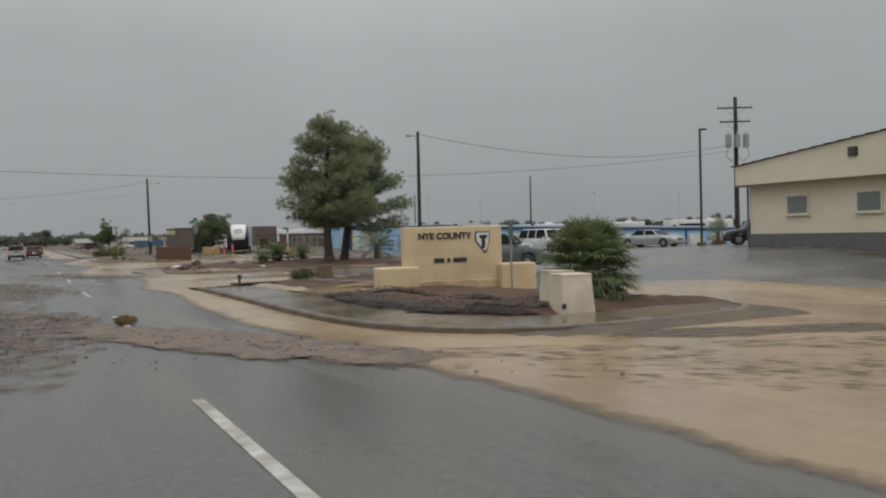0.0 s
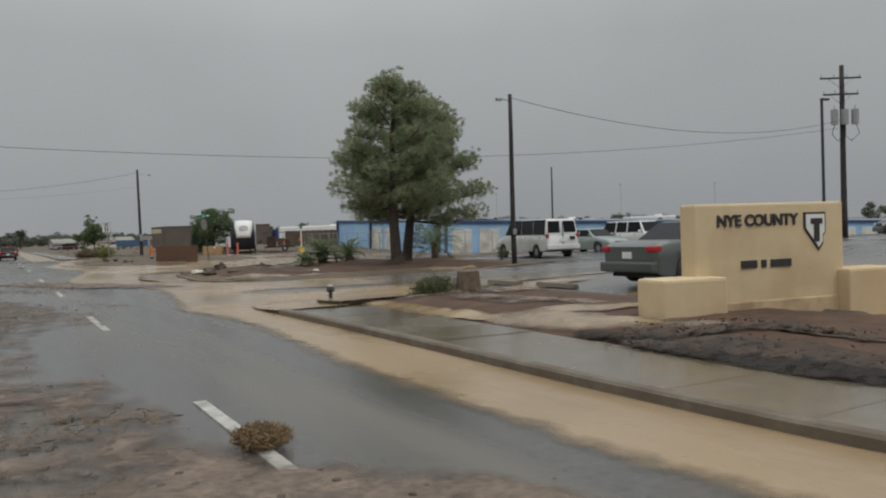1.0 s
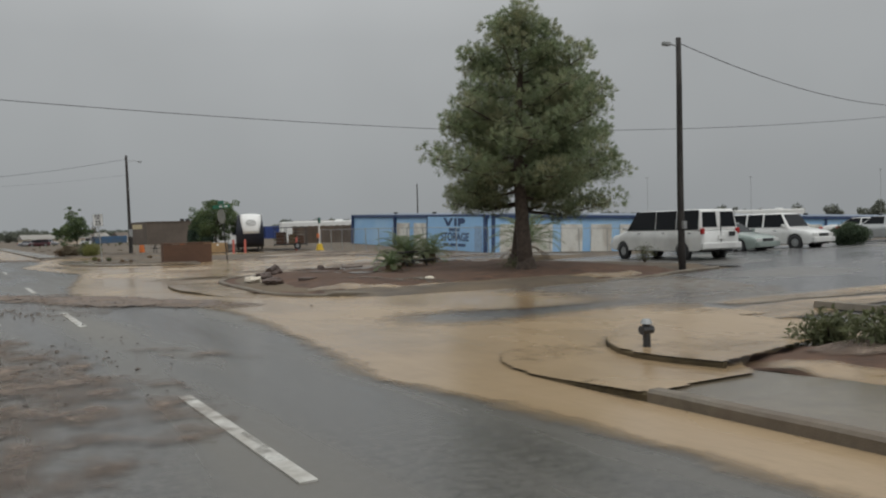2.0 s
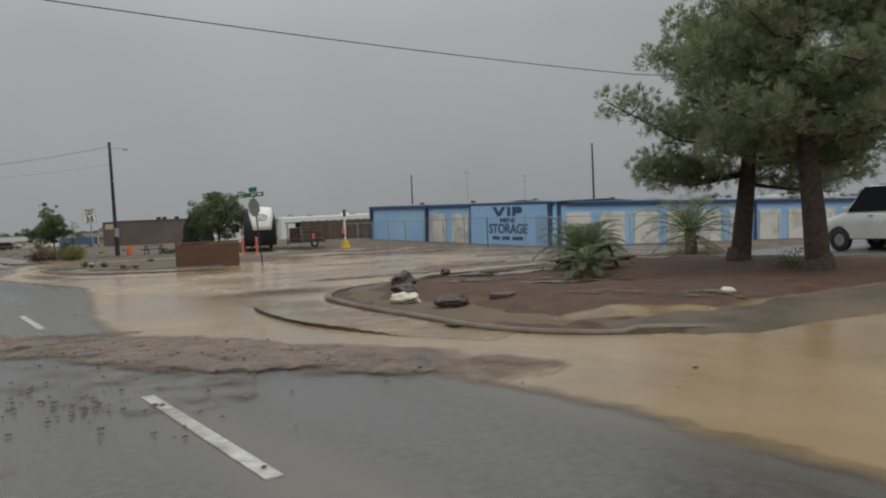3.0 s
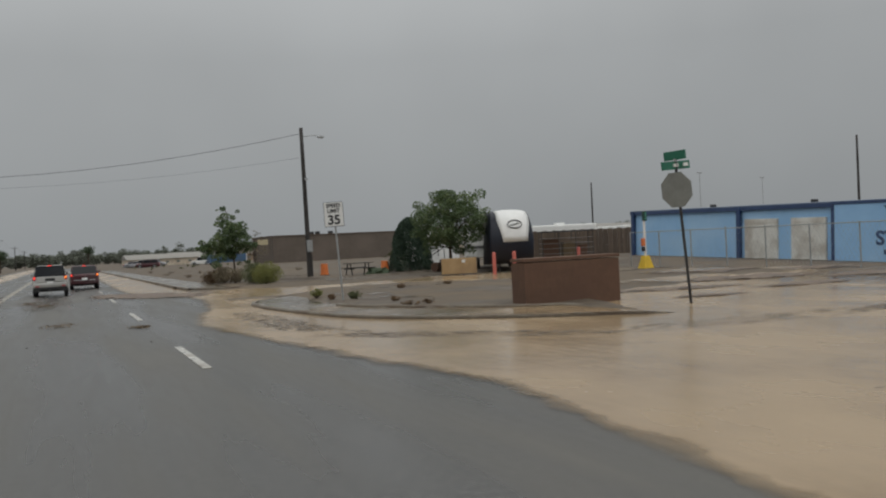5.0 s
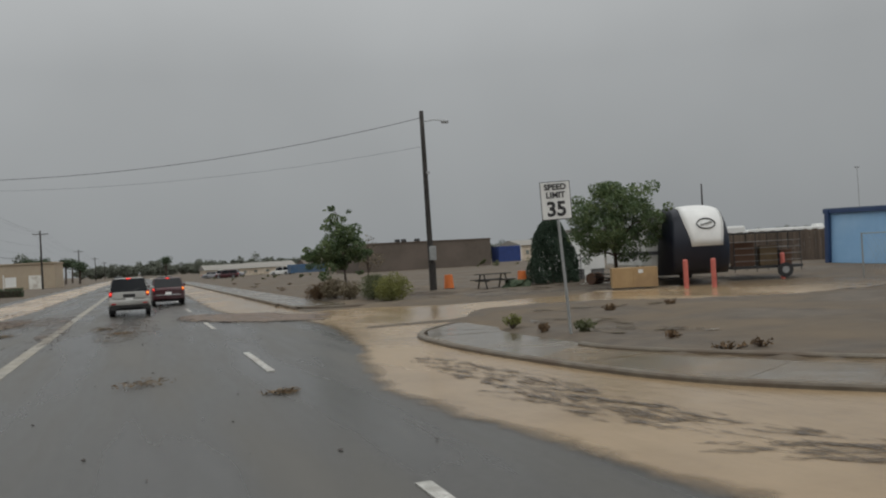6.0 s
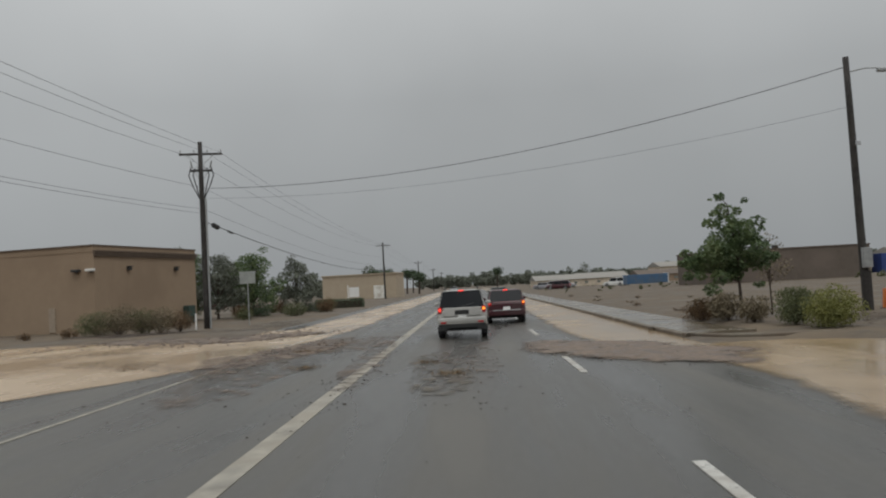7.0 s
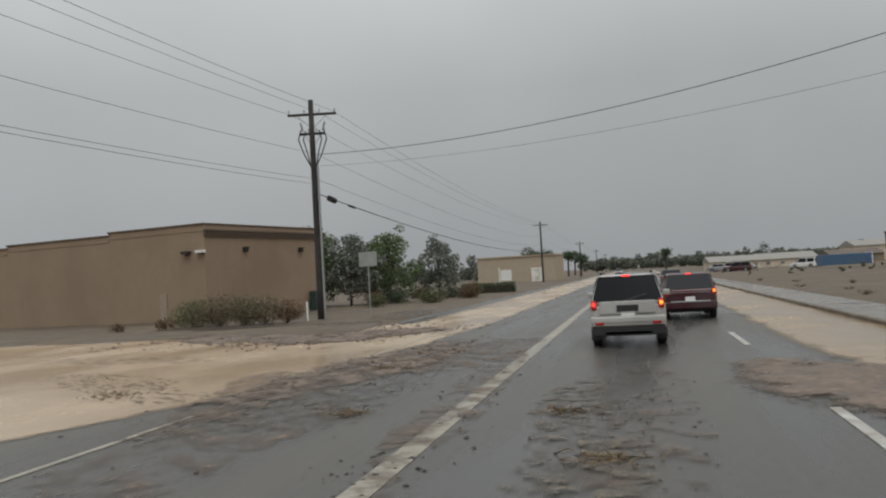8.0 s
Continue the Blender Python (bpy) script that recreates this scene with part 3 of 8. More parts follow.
def kerb(pts, label, width=0.16, top=0.13, group="kerbs", n=8, material=None):
    path = smooth_path(pts, n)
    bm = bmesh.new()
    prof = [(0, -0.12), (0, top - 0.03), (0.03, top), (width, top), (width, -0.12)]
    rings = []
    for i, p in enumerate(path):
        d = (path[min(i + 1, len(path) - 1)] - path[max(i - 1, 0)]).normalized()
        side = Vector((d.y, -d.x))
        rings.append([bm.verts.new((p.x + side.x * o, p.y + side.y * o, z - 0.55 * sinks(p.x, p.y) + 0.008 * nz(p.x, p.y, 2))) for o, z in prof])
    for u, v in zip(rings, rings[1:]):
        for k in range(len(prof) - 1):
            bm.faces.new((u[k], v[k], v[k + 1], u[k + 1]))
    bm.faces.new(rings[0])
    bm.faces.new(rings[-1][::-1])
    bmesh.ops.recalc_face_normals(bm, faces=bm.faces)
    return tagged(part("kerb", bm, material or KERB), label, "kerb", group, "structure")


SOUTH_KERB = [(12.0, 11.9), (9.5, 11.8), (7.5, 12.4), (6.2, 13.9), (5.65, 15.8), (5.45, 19), (5.45, 26), (5.38, 30.5), (5.36, 32.3), (5.65, 33.4), (6.4, 34.3), (7.2, 34.95), (8.4, 35.5), (10.2, 35.9), (12.4, 36.1)]
WALK_KERB = [(6.5, 46.2), (5.85, 47.9), (5.5, 50.0), (5.5, 51.6), (5.75, 53.6), (6.3, 55.4)]
INNER_KERB = [(7.0, 31.0), (7.02, 32.4), (7.25, 33.1), (7.8, 33.85), (8.7, 34.5), (9.9, 34.85), (11.0, 34.9)]
kerb([(13.7, 18), (14.15, 15), (13.9, 12.9), (13.0, 12.1)] + SOUTH_KERB[:8], "mud-stained concrete kerb of the sidewalk")
kerb(SOUTH_KERB[7:], "drowned kerb edge where the sidewalk ends", 0.07, 0.1, material=DROWNED)
kerb(INNER_KERB, "low kerb at the end of the planting bed", 0.07, 0.18, material=DROWNED)
kerb(WALK_KERB, "half-drowned concrete kerb in the flood", 0.07, 0.06, material=DROWNED)
ISLE_KERB = [(22.9, 48), (22.4, 44.7), (15, 44.2), (10.6, 44.2), (8.6, 44.8), (7.35, 46.2), (7.0, 49), (7.25, 52.4), (7.85, 54.8), (9.0, 56.6), (11, 57.7), (15, 58.3), (22.2, 58.6), (23.0, 57.4), (22.9, 48)]
kerb(ISLE_KERB, "rounded concrete kerb round a dirt island")
CORNER_KERB = [(14.0, 72.7), (13.0, 73.0), (11.6, 73.5), (9.3, 75.1), (7.6, 76.9), (6.4, 79.0), (5.8, 82), (5.5, 85.6), (5.8, 88.4), (7.4, 90.5)]
LOT_KERB = [(13.4, 75.8), (12.4, 76.1), (11.3, 76.6), (10.1, 77.4), (9.0, 79.0), (8.1, 80.6), (7.35, 82.2), (7.25, 83.2)]
kerb(LOT_KERB, "low concrete kerb between sidewalk and bare lot", 0.12, 0.14)
kerb(CORNER_KERB + [(10, 91.4)], "mud-stained concrete kerb at the street corner", 0.16, 0.085)
kerb([(10, 102.6), (7.2, 103.0), (6.0, 104.4), (5.6, 108), (5.6, 140), (5.6, 400)], "long concrete kerb beside the flooded gutter", n=6)


def from_kerb(x, y, path):
    return min(math.hypot(x - p.x, y - p.y) for p in path)


def within(x, y, path):
    """Whether a point lies inside a closed line."""
    odd = False
    for p, q in zip(path, path[1:] + path[:1]):
        if (p.y > y) != (q.y > y) and x < p.x + (q.x - p.x) * (y - p.y) / (q.y - p.y):
            odd = not odd
    return odd


def slab_walk(name, label, pts, width, each=1.5, z=0.115):
    """Sidewalk panels with open joints, laid along the inside of a kerb path."""
    top = thing(name, pose(0, 0, 0), label, "sidewalk", "", "structure")
    path = smooth_path(pts, 24)
    acc, last = 0.0, 0
    for i in range(1, len(path)):
        acc += (path[i] - path[i - 1]).length
        if acc < each and i < len(path) - 1:
            continue
        quad = []
        for j, k in ((last, 0.005), (i, -0.005)):
            d = (path[min(j + 1, len(path) - 1)] - path[max(j - 1, 0)]).normalized()
            sd = Vector((d.y, -d.x))
            p = path[j] + d * k
            quad.append((p + sd * 0.17, p + sd * (0.17 + width)))
        (p0, p1), (q0, q1) = quad
        bm = prism(bmesh.new(), [tuple(p0), tuple(q0), tuple(q1), tuple(p1)], -0.1, z + 0.004 * math.sin(7.1 * i))
        for w in bm.verts:
            w.co.z -= sinks(w.co.x, w.co.y) * (0.6 if w.co.y > 45 else 1.0)
        part("panel", bm, CONCRETE, top)
        acc, last = 0.0, i
    return top


def terrace(name, label, edge, closing, level, cover):
    """A silted slab that the flood runs over, level with the top of its kerb."""
    rim = smooth_path(edge, 8) + [Vector(p) for p in closing]
    xs, ys = [p.x for p in rim], [p.y for p in rim]
    v, f = grid(axis([min(xs), (max(xs), 0.07)]), axis([min(ys), (max(ys), 0.07)]), level, lambda x, y: within(x, y, rim))
    ob = sheet(name, v, f, WATER, label, "flood water")
    ob.data.attributes.new("film", "FLOAT", "POINT").data.foreach_set("value", [cover + (0.4 * step(p[0], 8.0, 10.5) if p[1] > 70 else 0.0) + 0.25 * nz(p[0], p[1], 0.7) for p in v])
    return ob


slab_walk("pavement_south", "wet concrete sidewalk between kerb and planting bed", [(13.0, 12.1)] + SOUTH_KERB, 1.7)
terrace("water_apron", "thin sheet of tan flood water over the sidewalk's end", SOUTH_KERB[7:], [(12.4, 34.6), (11.0, 34.9), (7.0, 30.6)], lambda x, y: 0.108 - 0.55 * sinks(x, y), 0.85)
terrace("water_step", "thin sheet of tan flood water over the end of the bed", INNER_KERB, [(11.2, 33.6), (9.4, 31.6)], lambda x, y: 0.188 - 0.55 * sinks(x, y), 0.85)
terrace("water_walk", "thin muddy water over the drowned sidewalk", WALK_KERB, [(7.7, 55.0), (7.25, 53.2), (7.0, 50.8), (6.95, 48.6), (7.25, 46.6)], lambda x, y: 0.066 - 0.55 * sinks(x, y), 0.62)
slab_walk("pavement_corner", "wet concrete sidewalk round the street corner", CORNER_KERB, 1.75, 1.5, 0.075)
terrace("water_corner", "shallow brown water standing on the corner sidewalk", CORNER_KERB[:7], LOT_KERB[:0:-1], lambda x, y: 0.084 - 0.5 * sinks(x, y), 0.3)
slab_walk("pavement_island", "drowned concrete sidewalk beside the dirt island", WALK_KERB, 1.35, 1.5, 0.056)
slab_walk("pavement_north", "long wet concrete sidewalk", [(5.9, 104.6), (5.6, 108), (5.6, 140), (5.6, 215)], 1.9, 1.8)


def tilth(x, y):
    return 0.05 * nz(x, y, 0.9, 5) + 0.035 * nz(x, y, 2.6, 8)


def bed(name, label, inside, x0, x1, y0, y1, rise):
    """A planting bed of dark wet soil, humped, with a ragged rim."""
    v, f = grid(axis([x0, (x1, 0.35)]), axis([y0, (y1, 0.35)]),
                lambda x, y: rise(x, y) + tilth(x, y), inside)
    return sheet(name, v, f, BED, label, "planting bed")


SOUTH_PATH = smooth_path(SOUTH_KERB, 5)
ISLE_PATH = smooth_path(ISLE_KERB, 5)


def south_rise(x, y):
    d = from_kerb(x, y, SOUTH_PATH) - 1.85
    ridge = 0.2 * math.exp(-((d - 1.0) / 0.65) ** 2) * (0.6 + 0.7 * nz(x, y, 0.8, 2)) * step(-y, -25, -20)
    return 0.07 + 0.16 * step(d, 0, 2.0) * step(bed_east(y) - x, 0, 1.2) * step(-y, -33, -30) + ridge - 1.3 * sinks(x, y)


def isle_rise(x, y):
    return 0.03 - 0.03 * step(x, 8.4, 10.0) * step(-y, -46.4, -45.4) + 0.24 * step(from_kerb(x, y, ISLE_PATH), 0.2, 3.0) + 0.07 * nz(x, y, 0.45, 4) * step(from_kerb(x, y, ISLE_PATH), 0.6, 2.0)


bed("ground_bed", "dark wet soil bed round the monument sign", lambda x, y: x > 7.1 and y > 13.2 and from_kerb(x, y, SOUTH_PATH) > 1.82 and x < bed_east(y), 7.0, 14.2, 13.0, 35.2, south_rise)
bed("ground_island", "reddish wet soil island inside the kerb", lambda x, y: within(x, y, ISLE_PATH) and from_kerb(x, y, ISLE_PATH) > 0.2, 6.9, 23.0, 44.3, 58.5,
    lambda x, y: isle_rise(x, y))


# ---- county sign and its bed ----
def county_sign():
    a = math.degrees(math.atan2(-0.43, 3.14))
    s = thing("monument_sign", pose(10.1, 22.6, 0.15, 0, 0, a), "tan stucco monument sign wall with dark lettering", "sign")
    part("wall", boxed((1.6, 0.2, 0.75), (3.2, 0.4, 2.3), 0.04), TAN, s)
    part("wing_wall", boxed((-0.28, 0.0, 0.175), (1.25, 0.75, 1.05), 0.05), TAN, s)
    part("wing_wall", boxed((3.65, 0.1, 0.175), (1.2, 0.75, 1.05), 0.05), TAN, s)
    part("base", boxed((1.6, 0.17, -0.02), (3.0, 0.4, 0.5), 0.03), MUDDY_TAN, s, "mud-splashed stucco base")
    face = Matrix.Rotation(radians(90), 4, "X")
    letters("NYE COUNTY", 0.27, Matrix.Translation((1.3, -0.012, 1.6)) @ face, DARKSTEEL, s, "lettering", 0.012, "dark metal letters")
    x = 0.93
    for w in (0.33, 0.1, 0.44):
        part("address_bar", boxed((x + w / 2, -0.008, 0.86), (w, 0.03, 0.13)), DARKSTEEL, s, "dark raised bar")
        x += w + 0.1
    out = [(2.3, 1.72), (2.78, 1.72), (2.78, 1.36), (2.72, 1.3), (2.72, 1.16), (2.62, 1.04), (2.3, 1.44)]
    for name, k, d, mt, lb in (("emblem_rim", 1.0, 0.022, DARKSTEEL, "dark emblem outline"), ("emblem", 0.86, 0.034, WHITE, "white state-shaped emblem")):
        bm = bmesh.new()
        cx, cz = 2.55, 1.46
        lo = [bm.verts.new((cx + (u - cx) * k, -d, cz + (v - cz) * k)) for u, v in out]
        bm.faces.new(lo)
        r = bmesh.ops.extrude_face_region(bm, geom=bm.faces[:])
        bmesh.ops.translate(bm, vec=(0, d, 0), verts=[g for g in r["geom"] if isinstance(g, bmesh.types.BMVert)])
        bmesh.ops.recalc_face_normals(bm, faces=bm.faces)
        part(name, bm, mt, s, lb)
    part("emblem_mark", prism(bmesh.new(), [(2.5, 0), (2.62, 0), (2.62, 0.01), (2.5, 0.01)], 1.2, 1.55), DARKSTEEL, s, "", Matrix.Translation((0, -0.045, 0)))
    part("emblem_mark", boxed((2.56, -0.04, 1.56), (0.26, 0.01, 0.1)), DARKSTEEL, s)


county_sign()

post = thing("sign_post", pose(12.1, 19.7, 0.1), "thin grey-green steel sign post with a narrow sign seen on edge", "sign post")
part("post", rodded((0, 0, -0.2), (0, 0, 2.0), 0.03), STEEL, post)
part("panel", boxed((0, 0, 1.75), (0.05, 0.2, 0.5), 0.008), mat("sign_green", (0.1, 0.16, 0.11), 0.5), post)

def pillar(px, py, h, wd, turn):
    """A painted block pillar that narrows a little to the top, with a flat cap and a chipped drain hole."""
    bm = boxed((0, 0, h / 2 - 0.1), (wd, wd, h + 0.2), 0.025)
    for v in bm.verts:
        k = 1 - 0.17 * (v.co.z + 0.2) / (h + 0.2)
        v.co.x *= k
        v.co.y *= k
    b = tagged(part("block_pillar", bm, WHITE_BLOCK, None, "", pose(px, py, 0.17, 0, 0, turn)), "pale painted block pillar in the planting bed", "pillar", "block pillars")
    part("cap", boxed((0, 0, h + 0.01), (wd * 0.85, wd * 0.85, 0.05), 0.012), WHITE_BLOCK, b)
    part("drain_hole", boxed((-wd * 0.42, -wd * 0.49, 0.1), (0.1, 0.03, 0.1), 0.01), DARKSTEEL, b, "dark drain hole")


pillar(10.1, 14.05, 0.72, 0.78, -12)
pillar(10.55, 15.2, 0.74, 0.7, -12)


# ---- office building ----
def office():
    z0 = 0.55
    o = thing("office_building", pose(32.3, 29.8, z0), "cream single-storey office with a grey roof and dark skirting", "building")
    span, ridge = 18.0, 1.0
    bm = bmesh.new()
    prism(bm, [(0, 0), (0, -span), (14, -span), (14, 0)], 0.0, 3.25)
    part("wall", bm, CREAM, o)
    part("skirting", boxed((7, -span / 2, 0.38), (14.16, span + 0.16, 0.95), 0.02), GREYBASE, o)
    bm = bmesh.new()
    prof = [(0.35, 3.2), (-span - 0.35, 3.2), (-span - 0.35, 4.2), (-span / 2, 4.2 + ridge), (0.35, 4.2)]
    lo = [bm.verts.new((-0.6, y, z)) for y, z in prof]
    hi = [bm.verts.new((14.5, y, z)) for y, z in prof]
    bm.faces.new(lo)
    bm.faces.new(hi[::-1])
    for i in range(5):
        bm.faces.new((lo[i], hi[i], hi[(i + 1) % 5], lo[(i + 1) % 5]))
    bmesh.ops.recalc_face_normals(bm, faces=bm.faces)
    part("gable", bm, CREAM, o, "cream gable fascia")
    part("fascia_trim", boxed((-0.62, -span / 2, 3.22), (0.06, span + 0.74, 0.1)), mat("brown_trim", (0.16, 0.11, 0.07), 0.7), o, "brown trim board")
    for sgn in (1, -1):
        n = 14
        rf = part("roof", bmesh.new(), ROOF, o, "grey shingle roof slope")
        bm = bmesh.new()
        for k in range(n):
            a, b = k / n, (k + 1) / n
            ya, yb = 0.5 - a * (span / 2 + 0.5), 0.5 - b * (span / 2 + 0.5)
            za, zb = 4.2 + a * ridge, 4.2 + b * ridge
            if sgn < 0:
                ya, yb = -span - ya, -span - yb
            vs = [bm.verts.new(p) for p in ((-0.75, ya, za + 0.06), (14.6, ya, za + 0.06), (14.6, yb, zb + 0.02), (-0.75, yb, zb + 0.02))]
            ws = [bm.verts.new(p) for p in ((-0.75, ya, za + 0.005), (14.6, ya, za + 0.005))]
            bm.faces.new(vs)
            bm.faces.new((vs[0], vs[1], ws[1], ws[0]))
        bmesh.ops.recalc_face_normals(bm, faces=bm.faces)
        bm.to_mesh(rf.data)
        bm.free()
    for y in (-2.9, -6.6, -10.4, -14.0):
        w = part("window", boxed((-0.02, y, 2.2), (0.1, 1.25, 0.95), 0.01), CREAM, o, "cream window frame")
        part("pane", boxed((-0.075, y, 2.2), (0.02, 1.1, 0.8)), WINDOWGLASS, w, "grey reflecting pane")
        part("sill", boxed((-0.1, y, 1.71), (0.16, 1.35, 0.06), 0.01), CREAM, w)
    v = part("gable_vent", boxed((-0.66, -6.3, 4.35), (0.1, 0.42, 0.4), 0.01), DARKSTEEL, o, "dark louvred gable vent")
    for k in range(4):
        part("slat", boxed((-0.72, -6.3, 4.22 + 0.09 * k), (0.03, 0.36, 0.04)), GREYBASE, v)
    brown = mat("brown_cladding", (0.075, 0.05, 0.038), 0.7, (0.06, 0.04, 0.03), 2, 0.1, 30)
    part("rear_wall", boxed((12.5, -1.0, 1.2), (10.0, 15.6, 2.5)), GREYBASE, o, "grey rear wing wall")
    part("rear_cladding", boxed((12.5, -1.0, 3.7), (10.2, 15.8, 2.5), 0.02), brown, o, "dark brown cladding of the rear wing")
    part("rear_roof", boxed((12.5, -1.0, 5.0), (10.4, 16.0, 0.1), 0.02), ROOF, o, "flat grey roof of the rear wing")
    part("downpipe", rodded((-0.08, 0.05, 0.2), (-0.08, 0.05, 3.3), 0.05), GREYBASE, o)
    part("step", boxed((-0.9, -6.0, -0.02), (1.6, 13, 0.16), 0.02), CONCRETE, o, "concrete apron")


office()


# ---- storage buildings ----
SIGNNAVY = mat("painted_navy", (0.045, 0.085, 0.19), 0.6, None, 3)


def roll_door(x, w, h, parent, label=""):
    d = part("door", boxed((x, 0.0, h / 2), (w, 0.06, h)), DOORWHITE, parent, label or "cream roll-up door")
    n = 9
    for k in range(n):
        part("slat", boxed((x, -0.045, (k + 0.5) * h / n), (w - 0.06, 0.04, h / n - 0.03)), DOORWHITE, d)
    return d


def storage_wing(x0, y0, turn, length, depth, h, label):
    fall = Matrix.Translation((36, 80, -0.33)) @ Matrix.Rotation(0.0265, 4, "X") @ Matrix.Rotation(0.022, 4, "Y") @ Matrix.Translation((-36, -80, 0))
    s = thing("storage_building", fall @ pose(x0, y0, 0.0, 0, 0, turn), label, "building")
    part("wall", boxed((length / 2, depth / 2 + 0.04, h / 2 - 0.2), (length, depth, h + 0.4)), BLUE, s)
    part("fascia", boxed((length / 2, -0.06, h - 0.1), (length + 0.5, 0.14, 0.24), 0.01), NAVY, s, "navy metal fascia")
    bm = bmesh.new()
    lo = [(-0.2, -0.12, h + 0.02), (length + 0.2, -0.12, h + 0.02), (length + 0.2, depth / 2, h + 0.2), (-0.2, depth / 2, h + 0.2), (length + 0.2, depth + 0.2, h + 0.02), (-0.2, depth + 0.2, h + 0.02)]
    v = [bm.verts.new(p) for p in lo]
    bm.faces.new((v[0], v[1], v[2], v[3]))
    bm.faces.new((v[3], v[2], v[4], v[5]))
    r = bmesh.ops.extrude_face_region(bm, geom=bm.faces[:])
    bmesh.ops.translate(bm, vec=(0, 0, 0.05), verts=[q for q in r["geom"] if isinstance(q, bmesh.types.BMVert)])
    bmesh.ops.recalc_face_normals(bm, faces=bm.faces)
    part("roof", bm, mat("blue_metal_roof", (0.16, 0.2, 0.27), 0.5, None, 1), s, "dull blue metal roof")
    return s


def fence_run(a, b, n, h=1.9):
    a, b = Vector((*a, 0)), Vector((*b, 0))
    f = thing("chain_link_fence", Matrix.Identity(4), "galvanised chain-link fence of thin posts and rails", "fence", "fences")
    zs = [ground_z(*(a + (b - a) * i / n)[:2]) for i in range(n + 1)]
    for i in range(n + 1):
        p = a + (b - a) * i / n
        part("post", rodded((p.x, p.y, zs[i] - 0.2), (p.x, p.y, zs[i] + h), 0.032, None, 6), STEEL, f)
    part("rail", rodded((a.x, a.y, zs[0] + h - 0.03), (b.x, b.y, zs[-1] + h - 0.03), 0.02, None, 6), STEEL, f)
    d = (b - a)
    ln = d.length
    bm = bmesh.new()
    step_w = 0.22
    for k in range(int(ln / step_w)):
        for s0, s1 in ((0, h), (h, 0)):
            u0, u1 = k * step_w, k * step_w + h * 0.6
            if u1 > ln:
                continue
            p, q = a + d * (u0 / ln), a + d * (u1 / ln)
            rod(bm, (p.x, p.y, zs[0] + s0), (q.x, q.y, zs[0] + s1), 0.0025, None, 3)
    part("mesh", bm, STEEL, f, "thin diamond wire mesh")
    return f


H_ST = 2.95
wing = storage_wing(35.8, 105.7, -90, 25.9, 9.0, H_ST, "sky-blue storage building with navy trim and painted lettering")
for x in (0.06, 9.9, 16.5, 25.75):
    part("pilaster", boxed((x, -0.1, H_ST / 2), (0.26, 0.2, H_ST)), NAVY, wing, "navy corner post")
for x, w in ((11.5, 2.45), (14.8, 2.3)):
    roll_door(x, w, 2.25, wing)
part("panel", boxed((21.1, -0.12, H_ST / 2 - 0.05), (9.0, 0.22, H_ST - 0.1), 0.01), BLUE, wing, "blue painted sign wall")
bmg = bmesh.new()
prof = [(16.4, H_ST - 0.1), (25.9, H_ST - 0.1), (25.9, H_ST + 0.05), (21.1, H_ST + 0.07), (16.4, H_ST + 0.05)]
lo = [bmg.verts.new((x, -0.26, z)) for x, z in prof]
hi = [bmg.verts.new((x, -0.02, z)) for x, z in prof]
bmg.faces.new(lo)
bmg.faces.new(hi[::-1])
for i in range(5):
    bmg.faces.new((lo[i], lo[(i + 1) % 5], hi[(i + 1) % 5], hi[i]))
bmesh.ops.recalc_face_normals(bmg, faces=bmg.faces)
part("gable_trim", bmg, NAVY, wing, "low navy gable trim")
FACE = Matrix.Rotation(radians(90), 4, "X")
for pts in ([(18.75, 2.72), (19.15, 2.72), (19.5, 2.3), (19.85, 2.72), (20.25, 2.72), (19.68, 2.05), (19.32, 2.05)], [(20.45, 2.72), (20.8, 2.72), (20.8, 2.05), (20.45, 2.05)],
            [(21.0, 2.72), (21.75, 2.72), (21.98, 2.66), (22.08, 2.54), (22.08, 2.42), (21.98, 2.31), (21.75, 2.25), (21.36, 2.25), (21.36, 2.05), (21.0, 2.05)]):
    bm = prism(bmesh.new(), [(21.15 + 1.05 * (u - 20.4), v) for u, v in pts], -0.004, 0.012)
    part("sign_mark", bm, SIGNNAVY, wing, "bold navy painted mark", Matrix.Translation((0, -0.236, 0)) @ FACE)
letters("MINI", 0.46, Matrix.Translation((21.2, -0.24, 1.74)) @ FACE @ Matrix.Diagonal((1.9, 1, 1, 1)), SIGNNAVY, wing, "lettering", 0.008, "navy painted letters")
letters("STORAGE", 0.94, Matrix.Translation((21.25, -0.24, 1.12)) @ FACE @ Matrix.Diagonal((1.1, 1, 1, 1)), SIGNNAVY, wing, "lettering", 0.008, "navy painted letters")
for x, w in ((19.7, 0.9), (20.9, 0.9), (22.1, 1.2)):
    part("number_bar", boxed((x + w / 2 - 0.3, -0.24, 0.48), (w, 0.02, 0.24)), SIGNNAVY, wing, "navy painted bar")
part("side_door", boxed((24.95, -0.25, 1.05), (1.05, 0.05, 2.1), 0.01), mat("pale_blue_door", (0.3, 0.45, 0.66), 0.5), wing, "pale blue steel door")

